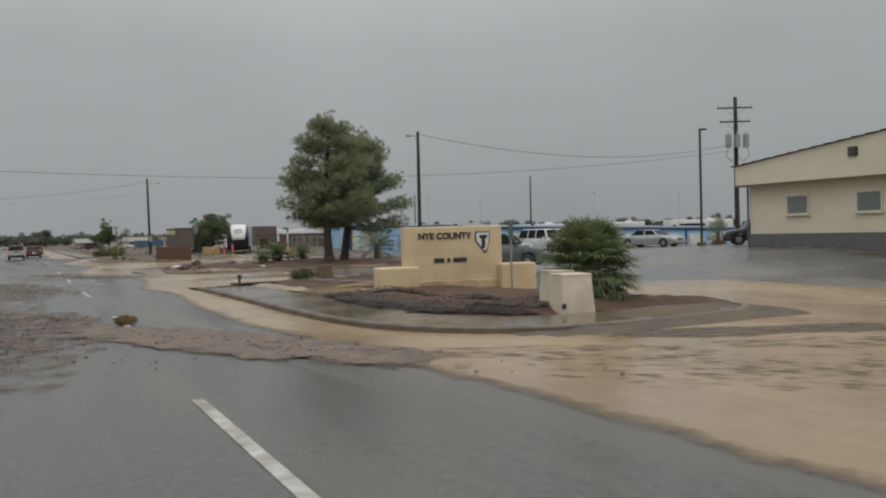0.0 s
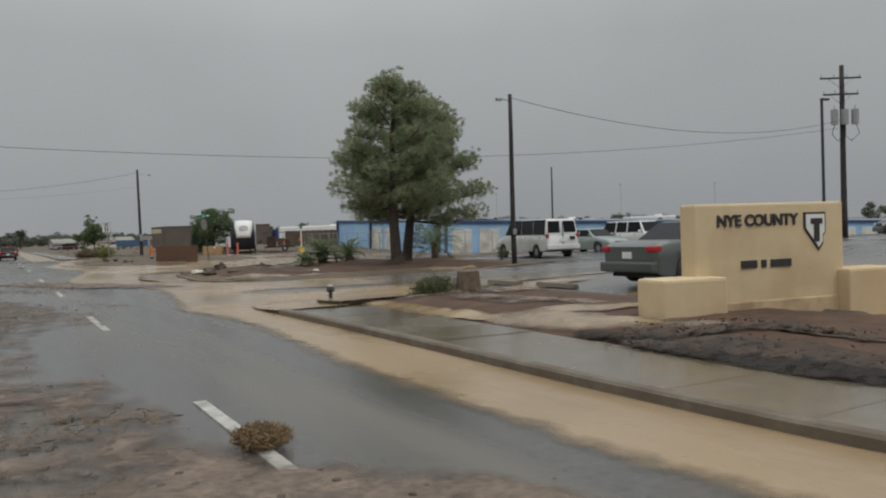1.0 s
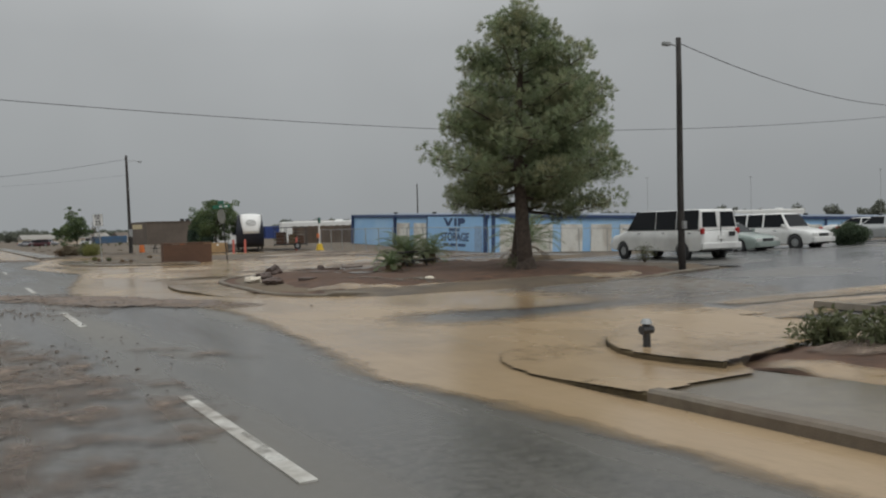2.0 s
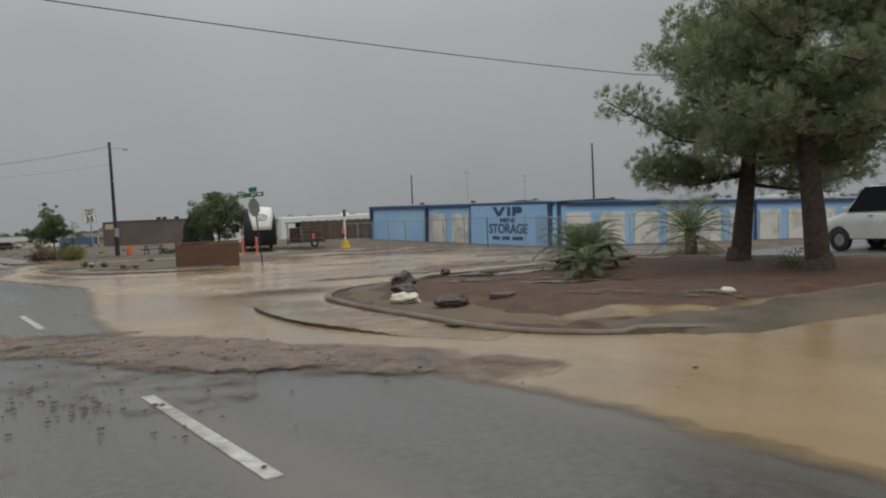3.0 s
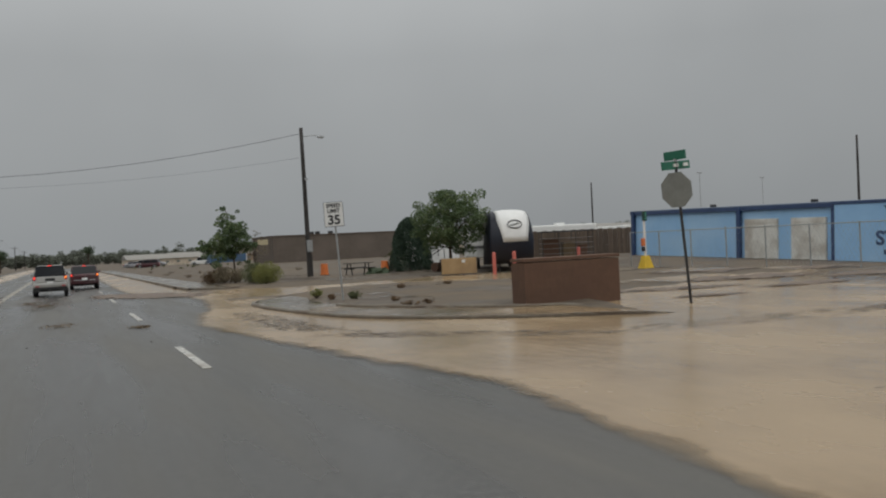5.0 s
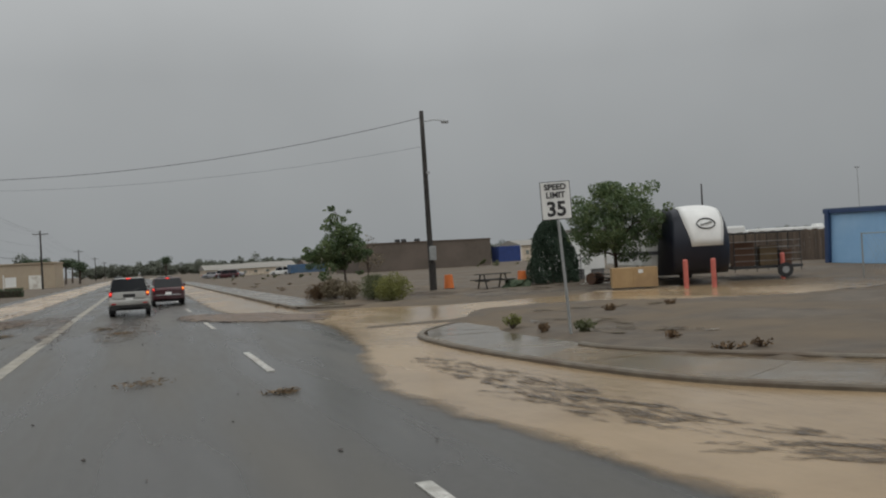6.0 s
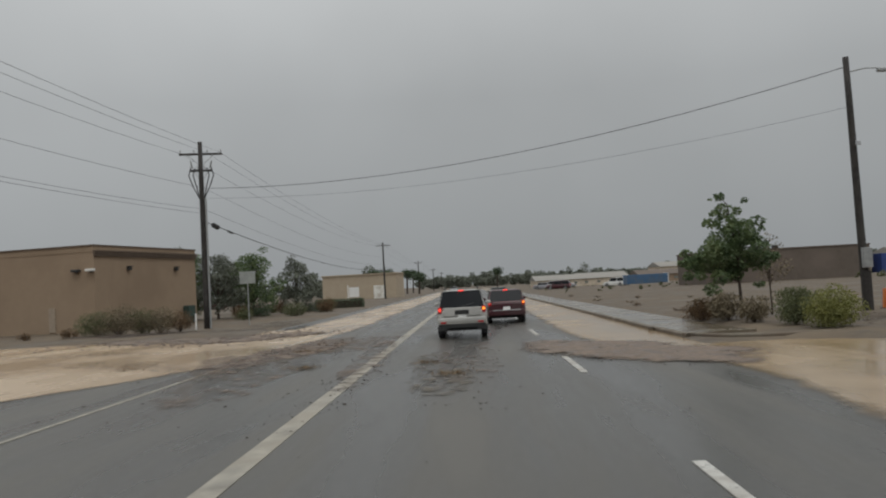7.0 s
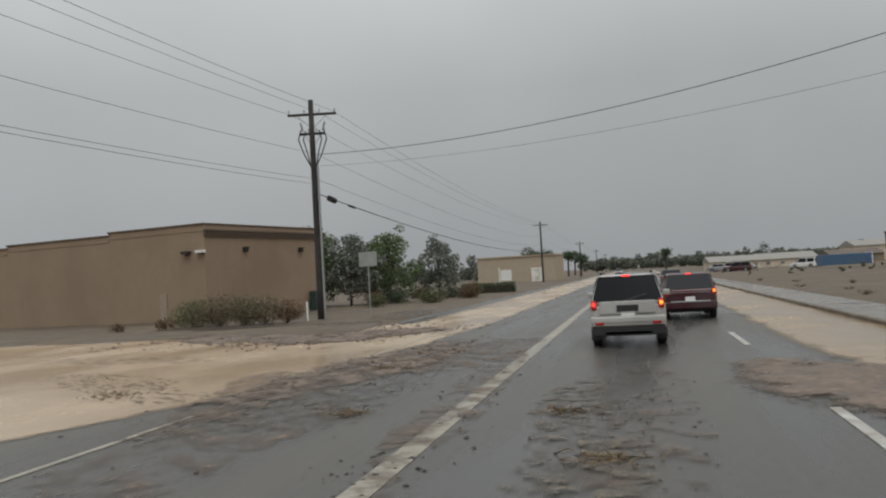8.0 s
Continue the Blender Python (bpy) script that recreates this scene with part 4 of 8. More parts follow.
wing2 = storage_wing(36.2, 80.0, -12, 68, 9.0, H_ST, "long sky-blue storage building with a row of cream roll-up doors")
part("pilaster", boxed((0.15, -0.1, H_ST / 2), (0.4, 0.2, H_ST)), NAVY, wing2, "navy corner post")
for k in range(24):
    roll_door(1.75 + 2.72 * k, 1.95, 2.25, wing2)
    if k % 6 == 5:
        part("pilaster", boxed((1.75 + 2.72 * k + 1.36, -0.06, H_ST / 2), (0.16, 0.14, H_ST)), NAVY, wing2, "navy corner post")
for k in range(5):
    part("roof_vent", boxed((6 + 9 * k, 2.5, H_ST + 0.22), (0.3, 0.3, 0.25), 0.04), DARKSTEEL, wing2, "small dark roof vent")
for k in range(3):
    part("roof_vent", boxed((5 + 8 * k, 2.5, H_ST + 0.22), (0.3, 0.3, 0.25), 0.04), DARKSTEEL, wing, "small dark roof vent")
fence_run((28.5, 96.5), (28.5, 77.0), 8)
fence_run((28.5, 77.0), (62.0, 72.5), 13)


# ---- utility poles and cables ----
def insulator(parent, x, y, z):
    bm = bmesh.new()
    rod(bm, (x, y, z), (x, y, z + 0.1), 0.025, 0.025, 6)
    rod(bm, (x, y, z + 0.1), (x, y, z + 0.2), 0.055, 0.035, 8)
    part("insulator", bm, STEEL, parent)


def pole(px, py, h, label, r=0.16, lean=(0, 0), arms=(), turn=0.0, group="utility poles"):
    p = thing("utility_pole", pose(px, py, 0, 0, 0, turn), label, "utility pole", group)
    bm = tube(bmesh.new(), [(lean[0] * k, lean[1] * k + 0.03 * math.sin(5 * k), -0.6 + (h + 0.6) * k) for k in (0, 0.2, 0.4, 0.6, 0.8, 1.0)], r, r * 0.68, 10)
    part("shaft", bm, WOODPOLE, p, smooth=True)
    for z, ln in arms:
        part("crossarm", boxed((lean[0] * z / h, 0.18, z), (ln, 0.1, 0.12), 0.01), WOODPOLE, p)
        for k in range(4):
            insulator(p, lean[0] * z / h + ln * (-0.47 + 0.94 * k / 3), 0.18, z + 0.06)
        for sg in (-1, 1):
            part("brace", rodded((sg * ln * 0.3, 0.2, z - 0.05), (0, 0.16, z - 0.75), 0.018, None, 6), STEEL, p)
    return p


pA = pole(21.4, 45.4, 8.05, "weathered wooden pole with a small area lamp", 0.13)
part("lamp_arm", rodded((0, 0, 7.75), (-0.62, -0.15, 7.8), 0.025), STEEL, pA)
part("lamp_head", boxed((-0.7, -0.16, 7.76), (0.3, 0.2, 0.14), 0.04), STEEL, pA, "small grey lamp head")
part("meter_box", boxed((-0.05, -0.17, 1.6), (0.16, 0.1, 0.26), 0.01), STEEL, pA)
pB = pole(14.44, 111.7, 9.8, "leaning weathered wooden pole with a lamp arm", 0.17, (-0.12, 0.1))
part("lamp_arm", tube(bmesh.new(), [(-0.1, 0, 9.2), (0.5, -0.1, 9.3), (1.0, -0.2, 9.25)], 0.03, 0.025), STEEL, pB)
part("lamp_head", boxed((1.1, -0.2, 9.18), (0.4, 0.22, 0.16), 0.05), STEEL, pB, "grey cobra lamp head")
part("meter_box", boxed((0.0, -0.2, 2.1), (0.34, 0.2, 0.75), 0.02), STEEL, pB, "grey service box")
part("sleeve", rodded((0.0, 0, 0.1), (0.0, 0, 1.6), 0.2, 0.19, 10), WOODPOLE, pB)
part("bracket", boxed((0.0, -0.19, 6.45), (0.2, 0.06, 0.16), 0.01), CHROME, pB)
pL = pole(-16.3, 128.9, 11.3, "tall wooden pole with crossarms and cable terminations", 0.19, arms=((10.6, 2.5), (9.6, 1.3)), turn=12)
for sg in (-1, 1):
    for k in (0.35, 0.6):
        part("termination", tube(bmesh.new(), [(sg * k, 0.1, 9.75), (sg * (k + 0.12), 0.05, 9.3), (sg * k * 0.8, 0, 8.6), (sg * 0.15, 0, 7.9)], 0.035, 0.03), DARKSTEEL, pL)
    part("cutout", rodded((sg * 0.5, 0.25, 9.75), (sg * 0.62, 0.25, 10.2), 0.05), STEEL, pL)
part("riser", rodded((0.22, -0.1, 0.0), (0.22, -0.1, 7.9), 0.06), STEEL, pL, "grey conduit riser")
part("marker", rodded((-0.55, -0.8, -0.1), (-0.55, -0.8, 1.05), 0.05), WHITE, pL, "white marker post")
pX = pole(55.5, 52.8, 13.0, "tall dark wooden pole with two crossarms and transformers", 0.24, arms=((12.1, 3.0), (10.9, 2.6)), turn=-30)
for sg in (-1, 0.0, 1):
    t0 = part("transformer", rodded((sg * 0.75, -0.4, 8.6), (sg * 0.75, -0.4, 9.7), 0.26, 0.26, 12), STEEL, pX, "grey pole transformer")
    part("bushing", rodded((sg * 0.75, -0.4, 9.7), (sg * 0.75, -0.4, 10.0), 0.04), STEEL, t0)
    part("loop_cable", tube(bmesh.new(), [(sg * 0.75, -0.5, 8.7), (sg * 1.0, -0.5, 7.9), (sg * 0.5, -0.3, 7.4), (0.1, 0, 7.9)], 0.025, 0.025), DARKSTEEL, pX)
yl = thing("lot_lamp_post", pose(46.1, 47.4, 0.35), "slim dark steel parking-lot lamp post", "lamp post")
part("shaft", rodded((0, 0, -0.3), (0, 0, 8.9), 0.1, 0.085, 10), DARKSTEEL, yl)
part("base", boxed((0, 0, 0.1), (0.5, 0.5, 0.4), 0.03), CONCRETE, yl, "concrete base")
part("lamp_head", boxed((0.3, 0, 8.9), (0.6, 0.3, 0.12), 0.03), DARKSTEEL, yl)
for qx, qy, qh in ((79.2, 122.4, 11.4), (82.4, 177.1, 11.0)):
    q = pole(qx, qy, qh, "distant bare wooden pole", 0.16, group="distant poles")
for qx, qy, qh in ((62.0, 128.0, 8.0), (74.0, 131.0, 7.6), (88.0, 116.0, 8.2), (96.0, 104.0, 7.6), (120.0, 100.0, 8.6)):
    fl = thing("yard_lamp", pose(qx, qy, 0, 0, 0, 20), "thin grey yard lamp with twin heads far off", "lamp post", "yard lamps")
    part("shaft", rodded((0, 0, -0.4), (0, 0, qh), 0.035, 0.025), STEEL, fl)
    for sg in (-1, 1):
        part("lamp_head", boxed((sg * 0.3, 0, qh), (0.22, 0.16, 0.1), 0.02), STEEL, fl)
for i, (qx, qy, qh) in enumerate(((-16.3, 48.0, 11.3), (-16.3, 231, 10.4), (-16.3, 330, 9.8), (-16.3, 425, 9.4), (-16.3, 520, 9.0))):
    pole(qx, qy, qh, "wooden utility pole with one crossarm beside the road", 0.19, arms=((qh - 0.6, 2.5),), group="roadside poles", turn=3 if i else 0)


def cable(a, b, sag, r=0.008, label="thin dark overhead cable strung between poles", n=24):
    a, b = Vector(a), Vector(b)
    pts = [a + (b - a) * (k / n) - Vector((0, 0, sag * 4 * (k / n) * (1 - k / n))) for k in range(n + 1)]
    return tagged(part("overhead_cable", tube(bmesh.new(), pts, r, r, 5), BLACK), label, "cable", "overhead cables")


LINE = [(48.0, 10.75), (128.9, 10.65), (231, 9.85), (330, 9.25), (425, 8.85), (520, 8.5)]
for (y0, z0), (y1, z1) in zip(LINE, LINE[1:]):
    for off in (-1.15, 0.38, 1.15):
        cable((-16.3 + off, y0, z0), (-16.3 + off, y1, z1), 1.0)
    for zo in (-2.1, -3.4):
        cable((-16.2, y0, z0 + zo), (-16.2, y1, z1 + zo), 1.1)
cable((-16.3, 48.0, 7.2), (-16.3, 128.9, 7.0), 1.0)
cable((-16.1, 128.9, 8.5), (14.35, 111.8, 9.45), 1.15, 0.015)
cable((-16.1, 128.9, 7.9), (14.4, 111.8, 7.9), 0.9, 0.006)
cable((-16.2, 50.0, 6.6), (18.5, 55.0, 5.9), 0.35, 0.011)
cable((18.5, 55.0, 5.9), (55.5, 52.8, 8.4), 0.5, 0.012)
cable((21.4, 45.4, 7.9), (55.5, 52.8, 9.0), 1.3, 0.014)
cable((-16.2, 129.0, 6.5), (-15.2, 231, 5.6), 1.3, 0.024)
bmk = rodded((-16.2, 130.6, 6.4), (-16.2, 131.4, 6.32), 0.16, 0.16, 8)
tagged(part("splice_case", bmk, BLACK), "black splice case hung on a cable", "cable box")
bmk = rodded((-16.18, 133.6, 6.22), (-16.18, 134.6, 6.16), 0.07, 0.07, 8)
tagged(part("splice_case", bmk, BLACK), "small black splice case hung on a cable", "cable box")


# ---- street corner: block wall, signs, gate ----
bw = thing("block_planter", pose(10.5, 77.35, -0.04) @ Matrix.Diagonal((0.96, 0.7, 1.05, 1.0)), "brown block-built box wall at the street corner", "wall")
part("core", boxed((1.55, 0.5, 0.5), (3.084, 0.984, 1.3)), BRICKBROWN, bw)
part("cap", boxed((1.55, 0.5, 1.22), (3.13, 1.03, 0.08), 0.012), BRICKBROWN, bw, "brown cap course")
for row in range(6):
    for side in range(4):
        n = 8 if side in (0, 2) else 3
        ln = 3.06 if side in (0, 2) else 0.96
        for k in range(n):
            off = (0.5 if row % 2 else 0.0)
            u = (k + off) * ln / n
            w = ln / n
            if u + w > ln + 0.01:
                w = ln - u
            cxy = {0: (0.02 + u + w / 2, 0.03), 1: (0.03, 0.02 + u + w / 2), 2: (0.02 + u + w / 2, 0.97), 3: (3.07, 0.02 + u + w / 2)}[side]
            sz = (w - 0.012, 0.05, 0.2) if side in (0, 2) else (0.05, w - 0.012, 0.2)
            part("block", boxed((*cxy, 0.02 + 0.207 * row), sz), BRICKBROWN, bw)

GREEN = mat("street_sign_green", (0.02, 0.16, 0.1), 0.45, None, 3)
st = thing("stop_sign", pose(13.75, 74.9, 0.1, 0, -4.6, 0), "leaning stop sign seen from behind under two green street blades", "sign")
part("post", rodded((0, 0, -0.3), (0, 0, 3.45), 0.035), DARKSTEEL, st)
bm = bmesh.new()
prism(bm, [(0.46 * math.cos(radians(22.5 + 45 * k)), 0.46 * math.sin(radians(22.5 + 45 * k))) for k in range(8)], -0.006, 0.006)
part("plate", bm, mat("sign_back", (0.3, 0.31, 0.29), 0.5, None, 3, metal=0.4), st, "grey aluminium octagon back", pose(-0.05, 0.01, 2.72, 90, 0, -74))
part("blade", boxed((0, 0, 3.32), (1.15, 0.03, 0.2), 0.004, 15), GREEN, st, "green street name blade")
part("blade", boxed((0, 0, 3.56), (0.62, 0.03, 0.22), 0.004, 105), GREEN, st, "green street name blade")
for k in range(3):
    part("name_bar", boxed((-0.32 + 0.3 * k, -0.03, 3.32), (0.2, 0.012, 0.08), 0, 15), WHITE, st, "white bar")
part("bracket", rodded((0, 0, 3.4), (0, 0, 3.48), 0.04), STEEL, st)

sl = thing("speed_limit_sign", pose(7.93, 84.85, 0.0, 0, -1.6, -20), "white speed limit sign on a steel post", "sign")
part("post", rodded((0.1, 0.03, -0.3), (0, 0.03, 3.3), 0.032), STEEL, sl)
part("plate", boxed((0, 0, 2.92), (0.63, 0.012, 0.8), 0.004), DARKSTEEL, sl, "black sign edge")
part("face", boxed((0, -0.008, 2.92), (0.6, 0.008, 0.77), 0.003), WHITE, sl, "white sign face")
for txt, size, z in (("SPEED", 0.17, 3.2), ("LIMIT", 0.17, 3.03), ("35", 0.42, 2.73)):
    letters(txt, size, Matrix.Translation((0, -0.016, z)) @ FACE, BLACK, sl, "lettering", 0.003, "black letters")

gt = thing("gate_signal_post", pose(27.2, 93.6, 0.0), "white gate post with a green-lensed signal on a yellow block", "gate post")
bm = bmesh.new()
bmesh.ops.create_cone(bm, cap_ends=True, segments=4, radius1=0.42, radius2=0.2, depth=0.66, matrix=pose(0, 0, 0.33, 0, 0, 45))
part("base", bm, mat("yellow_block", (0.7, 0.46, 0.03), 0.6, None, 3), gt, "yellow painted block")
part("shaft", rodded((0, 0, 0.6), (0, 0, 2.5), 0.07, 0.07, 10), WHITE, gt, "white post")
part("signal", boxed((0, -0.05, 2.7), (0.2, 0.18, 0.5), 0.03), mat("signal_green", (0.02, 0.07, 0.05), 0.5), gt, "dark green signal housing")
for z in (2.56, 2.7, 2.84):
    part("lens", rodded((0, -0.13, z), (0, -0.17, z), 0.06, 0.055, 10), mat("signal_lens", (0.1, 0.3, 0.24), 0.2), gt)
part("control_box", boxed((-0.15, -0.05, 1.35), (0.18, 0.16, 0.4), 0.04), mat("orange_plastic", (0.75, 0.2, 0.06), 0.5), gt, "orange control box")
part("keypad", boxed((-0.15, -0.05, 1.0), (0.16, 0.14, 0.24), 0.03), BLACK, gt)


# ---- building across the road ----
def taupe_building():
    t = thing("stucco_building", pose(-24.8, 132.8, 0.0, 0, 0, -13), "flat-roofed taupe stucco building with a stepped parapet", "building")
    part("wall", boxed((-15, 6.0, 2.6), (30, 12, 5.6)), TAUPE, t)
    for x0, x1, z in ((-30, -17, 5.32), (-17, -7.6, 5.5), (-7.6, 0, 5.68)):
        part("parapet", boxed(((x0 + x1) / 2, 6, z - 0.14), (x1 - x0, 12.06, 0.4)), TAUPE, t)
        part("coping", boxed(((x0 + x1) / 2, 6, z + 0.08), (x1 - x0 + 0.1, 12.2, 0.09), 0.01), TAUPE_DK, t, "dark coping strip")
    for k, zz in enumerate((5.1, 5.24, 5.38)):
        part("cornice", boxed((0.06 + 0.02 * k, 6, zz), (0.12 + 0.04 * k, 12.1 + 0.04 * k, 0.12), 0.01), TAUPE_DK, t, "stepped brown cornice")
    for y in (3.5, 9.2):
        lt = part("wall_lamp", boxed((0.12, y, 4.25), (0.24, 0.3, 0.26), 0.03), DARKSTEEL, t, "dark wall lamp")
        part("shade", boxed((0.2, y, 4.4), (0.3, 0.36, 0.05), 0.01), DARKSTEEL, lt)
    for x, mt in ((-1.3, DARKSTEEL), (-0.2, WHITE)):
        lt = part("wall_lamp", boxed((x, -0.16, 4.15), (0.6, 0.28, 0.16), 0.03), mt, t, "twin flood lamp")
        part("bracket", boxed((x, -0.05, 4.05), (0.1, 0.1, 0.14)), DARKSTEEL, lt)
    part("door", boxed((-3.3, -0.03, 1.0), (0.5, 0.08, 1.6), 0.01), mat("pale_panel", (0.36, 0.29, 0.22), 0.7), t, "pale utility panel")
    part("utility_box", boxed((0.35, 10.4, 0.7), (0.5, 0.9, 1.5), 0.03), mat("dark_green_box", (0.03, 0.06, 0.05), 0.6), t, "dark green utility cabinet")


taupe_building()
ls = thing("road_sign_back", pose(-14.2, 130.5, 0.1, 0, 0, 8), "square road sign seen from behind on a thin post", "sign")
part("post", rodded((0, 0, -0.3), (0, 0, 3.3), 0.035), STEEL, ls)
part("plate", boxed((0, -0.04, 2.95), (0.95, 0.02, 0.75), 0.004), mat("sign_back_grey", (0.36, 0.38, 0.36), 0.5, None, 3, metal=0.3), ls, "grey aluminium sign back")

# dark block building and containers north-east
db = thing("block_building", pose(31.5, 194.6, 0.0, 0, 0, 4), "long dark brown block building with a flat roof", "building")
part("wall", boxed((11.5, 6, 2.2), (23, 12, 4.6)), DARKBLOCK, db)
part("coping", boxed((11.5, 6, 4.52), (23.2, 12.2, 0.14)), TAUPE_DK, db)
for x in (8.5, 9.6, 12.0):
    part("roof_unit", boxed((x, 5, 4.85), (0.7, 0.7, 0.6), 0.05), DARKSTEEL, db, "dark roof unit")
part("sign_board", boxed((-1.6, 0.5, 3.6), (1.8, 0.2, 0.9)), mat("cream_board", (0.5, 0.43, 0.28), 0.7), db, "cream sign board")


# ---- vegetation ----
def rnd(seed):
    return np.random.RandomState(seed)


def leaf_mesh(name, pts, size, material, parent, rs, flat=0.5, aspect=0.45, label=""):
    """Many small pointed leaves round the given points, in one mesh."""
    n = len(pts)
    d = rs.normal(size=(n, 3))
    d[:, 2] *= flat
    d /= np.linalg.norm(d, axis=1)[:, None] + 1e-9
    u = rs.normal(size=(n, 3))
    s = np.cross(d, u)
    s /= np.linalg.norm(s, axis=1)[:, None] + 1e-9
    ln = size * rs.uniform(0.6, 1.3, (n, 1))
    a, b = pts - d * ln * 0.5, pts + d * ln * 0.5
    v = np.stack([a, pts + s * ln * aspect * 0.5, b, pts - s * ln * aspect * 0.5], 1).reshape(-1, 3)
    f = np.arange(4 * n).reshape(n, 4)
    me = bpy.data.meshes.new(name)
    me.from_pydata(v.tolist(), [], f.tolist())
    me.materials.append(material)
    ob = new(name, me)
    ob.parent = parent
    if label:
        ob["label"] = label
    return ob


def puff_points(centres, radii, per, rs):
    """Points in the outer part of squashed puffs."""
    out = []
    for c, r in zip(centres, radii):
        k = int(per * r * r / 0.3)
        d = rs.normal(size=(k, 3))
        d /= np.linalg.norm(d, axis=1)[:, None]
        out.append(np.array(c) + d * (r * rs.uniform(0.35, 1.0, (k, 1)) ** 0.6) * np.array([1, 1, 0.75]))
    return np.concatenate(out)


def needle_tufts(name, centres, radii, per, parent, rs, material, length=0.21, width=0.016):
    """Bursts of stiff needles on the upper and outer skin of flattened pads."""
    spots, ways = [], []
    for c, r in zip(centres, radii):
        k = max(6, int(per * r * r / 0.3))
        d = rs.normal(size=(k, 3))
        d[:, 2] = d[:, 2] * 0.8 + 0.15
        d /= np.linalg.norm(d, axis=1)[:, None]
        spots.append(np.array(c) + d * (r * rs.uniform(0.3, 1.0, (k, 1)) ** 0.5) * np.array([1, 1, 0.78]))
        ways.append(d * np.array([1, 1, 0.7]) + np.array([0, 0, 0.55]))
    spots, ways = np.concatenate(spots), np.concatenate(ways)
    m = 17
    o, w = np.repeat(spots, m, 0), np.repeat(ways, m, 0)
    w = w + rs.normal(size=w.shape) * 0.55
    w /= np.linalg.norm(w, axis=1)[:, None]
    q = np.cross(w, rs.normal(size=w.shape))
    q /= np.linalg.norm(q, axis=1)[:, None] + 1e-9
    ln = length * rs.uniform(0.65, 1.2, (len(o), 1))
    v = np.stack([o, o + w * ln * 0.55 + q * width * 0.5, o + w * ln, o + w * ln * 0.55 - q * width * 0.5], 1).reshape(-1, 3)
    me = bpy.data.meshes.new(name)
    me.from_pydata(v.tolist(), [], np.arange(len(v)).reshape(-1, 4).tolist())
    me.materials.append(material)
    ob = new(name, me)
    ob.parent = parent
    return ob


def pine(px, py, h, seed, label, lean, reach, low, base, limbs, long_limbs=()):
    """A pine with a bent trunk, whorled limbs and flattened needle pads; reach(turn, k) is a limb's length at the height share k."""
    rs = rnd(seed)
    t = thing("pine_tree", pose(px, py, base), label, "tree", "pines on the island")
    trunk = [(lean[0] * k ** 1.5 + 0.12 * math.sin(4 * k + seed), lean[1] * k ** 1.5 + 0.1 * math.cos(5 * k + seed) - 0.1, -0.4 + (h * 0.96 + 0.4) * k) for k in np.linspace(0, 1, 9)]
    part("trunk", tube(bmesh.new(), trunk, 0.29, 0.05, 12), BARK, t, smooth=True)
    flare = tube(bmesh.new(), [(trunk[0][0], trunk[0][1], -0.3), (trunk[0][0], trunk[0][1], 0.05), (trunk[0][0] + 0.01, trunk[0][1], 0.4)], 0.44, 0.27, 12)
    part("root_flare", flare, BARK, t, smooth=True)
    centres, radii = [], []
    bm = bmesh.new()
    for i in range(limbs + len(long_limbs)):
        k = low + (0.97 - low) * ((i + rs.uniform(0, 0.8)) / limbs) ** 0.9
        if i >= limbs:
            k = long_limbs[i - limbs][1]
        j = min(7, int(k * 8))
        q = k * 8 - j
        root = np.array(trunk[j]) * (1 - q) + np.array(trunk[j + 1]) * q
        a = i * 2.4 + rs.uniform(-0.45, 0.45)
        ln = reach(a, k) * rs.uniform(0.78, 1.06)
        if i >= limbs:
            a, ln = long_limbs[i - limbs][0], long_limbs[i - limbs][2] * 0.93
        rise = ln * rs.uniform(-0.08, 0.5) * (0.3 if k < low + 0.06 else 1.0) + 0.3 * ln * step(k, 0.6, 0.95)
        end = root + np.array([math.cos(a) * ln, math.sin(a) * ln, rise])
        mid = root * 0.5 + end * 0.5 + np.array([0, 0, -0.1 * ln])
        tube(bm, [tuple(root), tuple(root * 0.75 + mid * 0.25 - np.array([0, 0, 0.02])), tuple(mid), tuple(end)], 0.085 * (1.2 - k), 0.02, 5)
        m = 2 + int(ln * 1.25)
        side = np.array([-math.sin(a), math.cos(a), 0.0])
        for c in range(m):
            w = 0.34 + 0.66 * (c + 0.6) / m
            fan = (0.16 + 0.2 * w) * ln
            on = (mid * (1 - (w - 0.5) * 2) + end * (w - 0.5) * 2) if w > 0.5 else (root * (1 - w * 2) + mid * w * 2)
            for sg in (-1, 0, 1):
                if sg and rs.rand() < 0.3:
                    continue
                tip = on + side * sg * fan * rs.uniform(0.5, 1.0) + np.array([0, 0, rs.uniform(0.02, 0.3)])
                if sg:
                    tube(bm, [tuple(on), tuple(on * 0.5 + tip * 0.5 - np.array([0, 0, 0.04])), tuple(tip)], 0.022, 0.008, 4)
                centres.append(tip)
                radii.append(rs.uniform(0.34, 0.64) * (0.84 + 0.3 * (1 - k)))
    for c in range(7):
        centres.append(np.array(trunk[-1]) + rs.normal(size=3) * np.array([0.26, 0.26, 0.3]))
        radii.append(rs.uniform(0.3, 0.42))
    part("branchwork", bm, BARK, t)
    needle_tufts("crown", centres, radii, 34, t, rs, PINE)
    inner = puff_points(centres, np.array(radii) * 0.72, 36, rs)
    leaf_mesh("inner_needles", inner, 0.2, PINE_SHADE, t, rs, 0.9, 0.22, "inner needles in a darker shade tone")
    return t


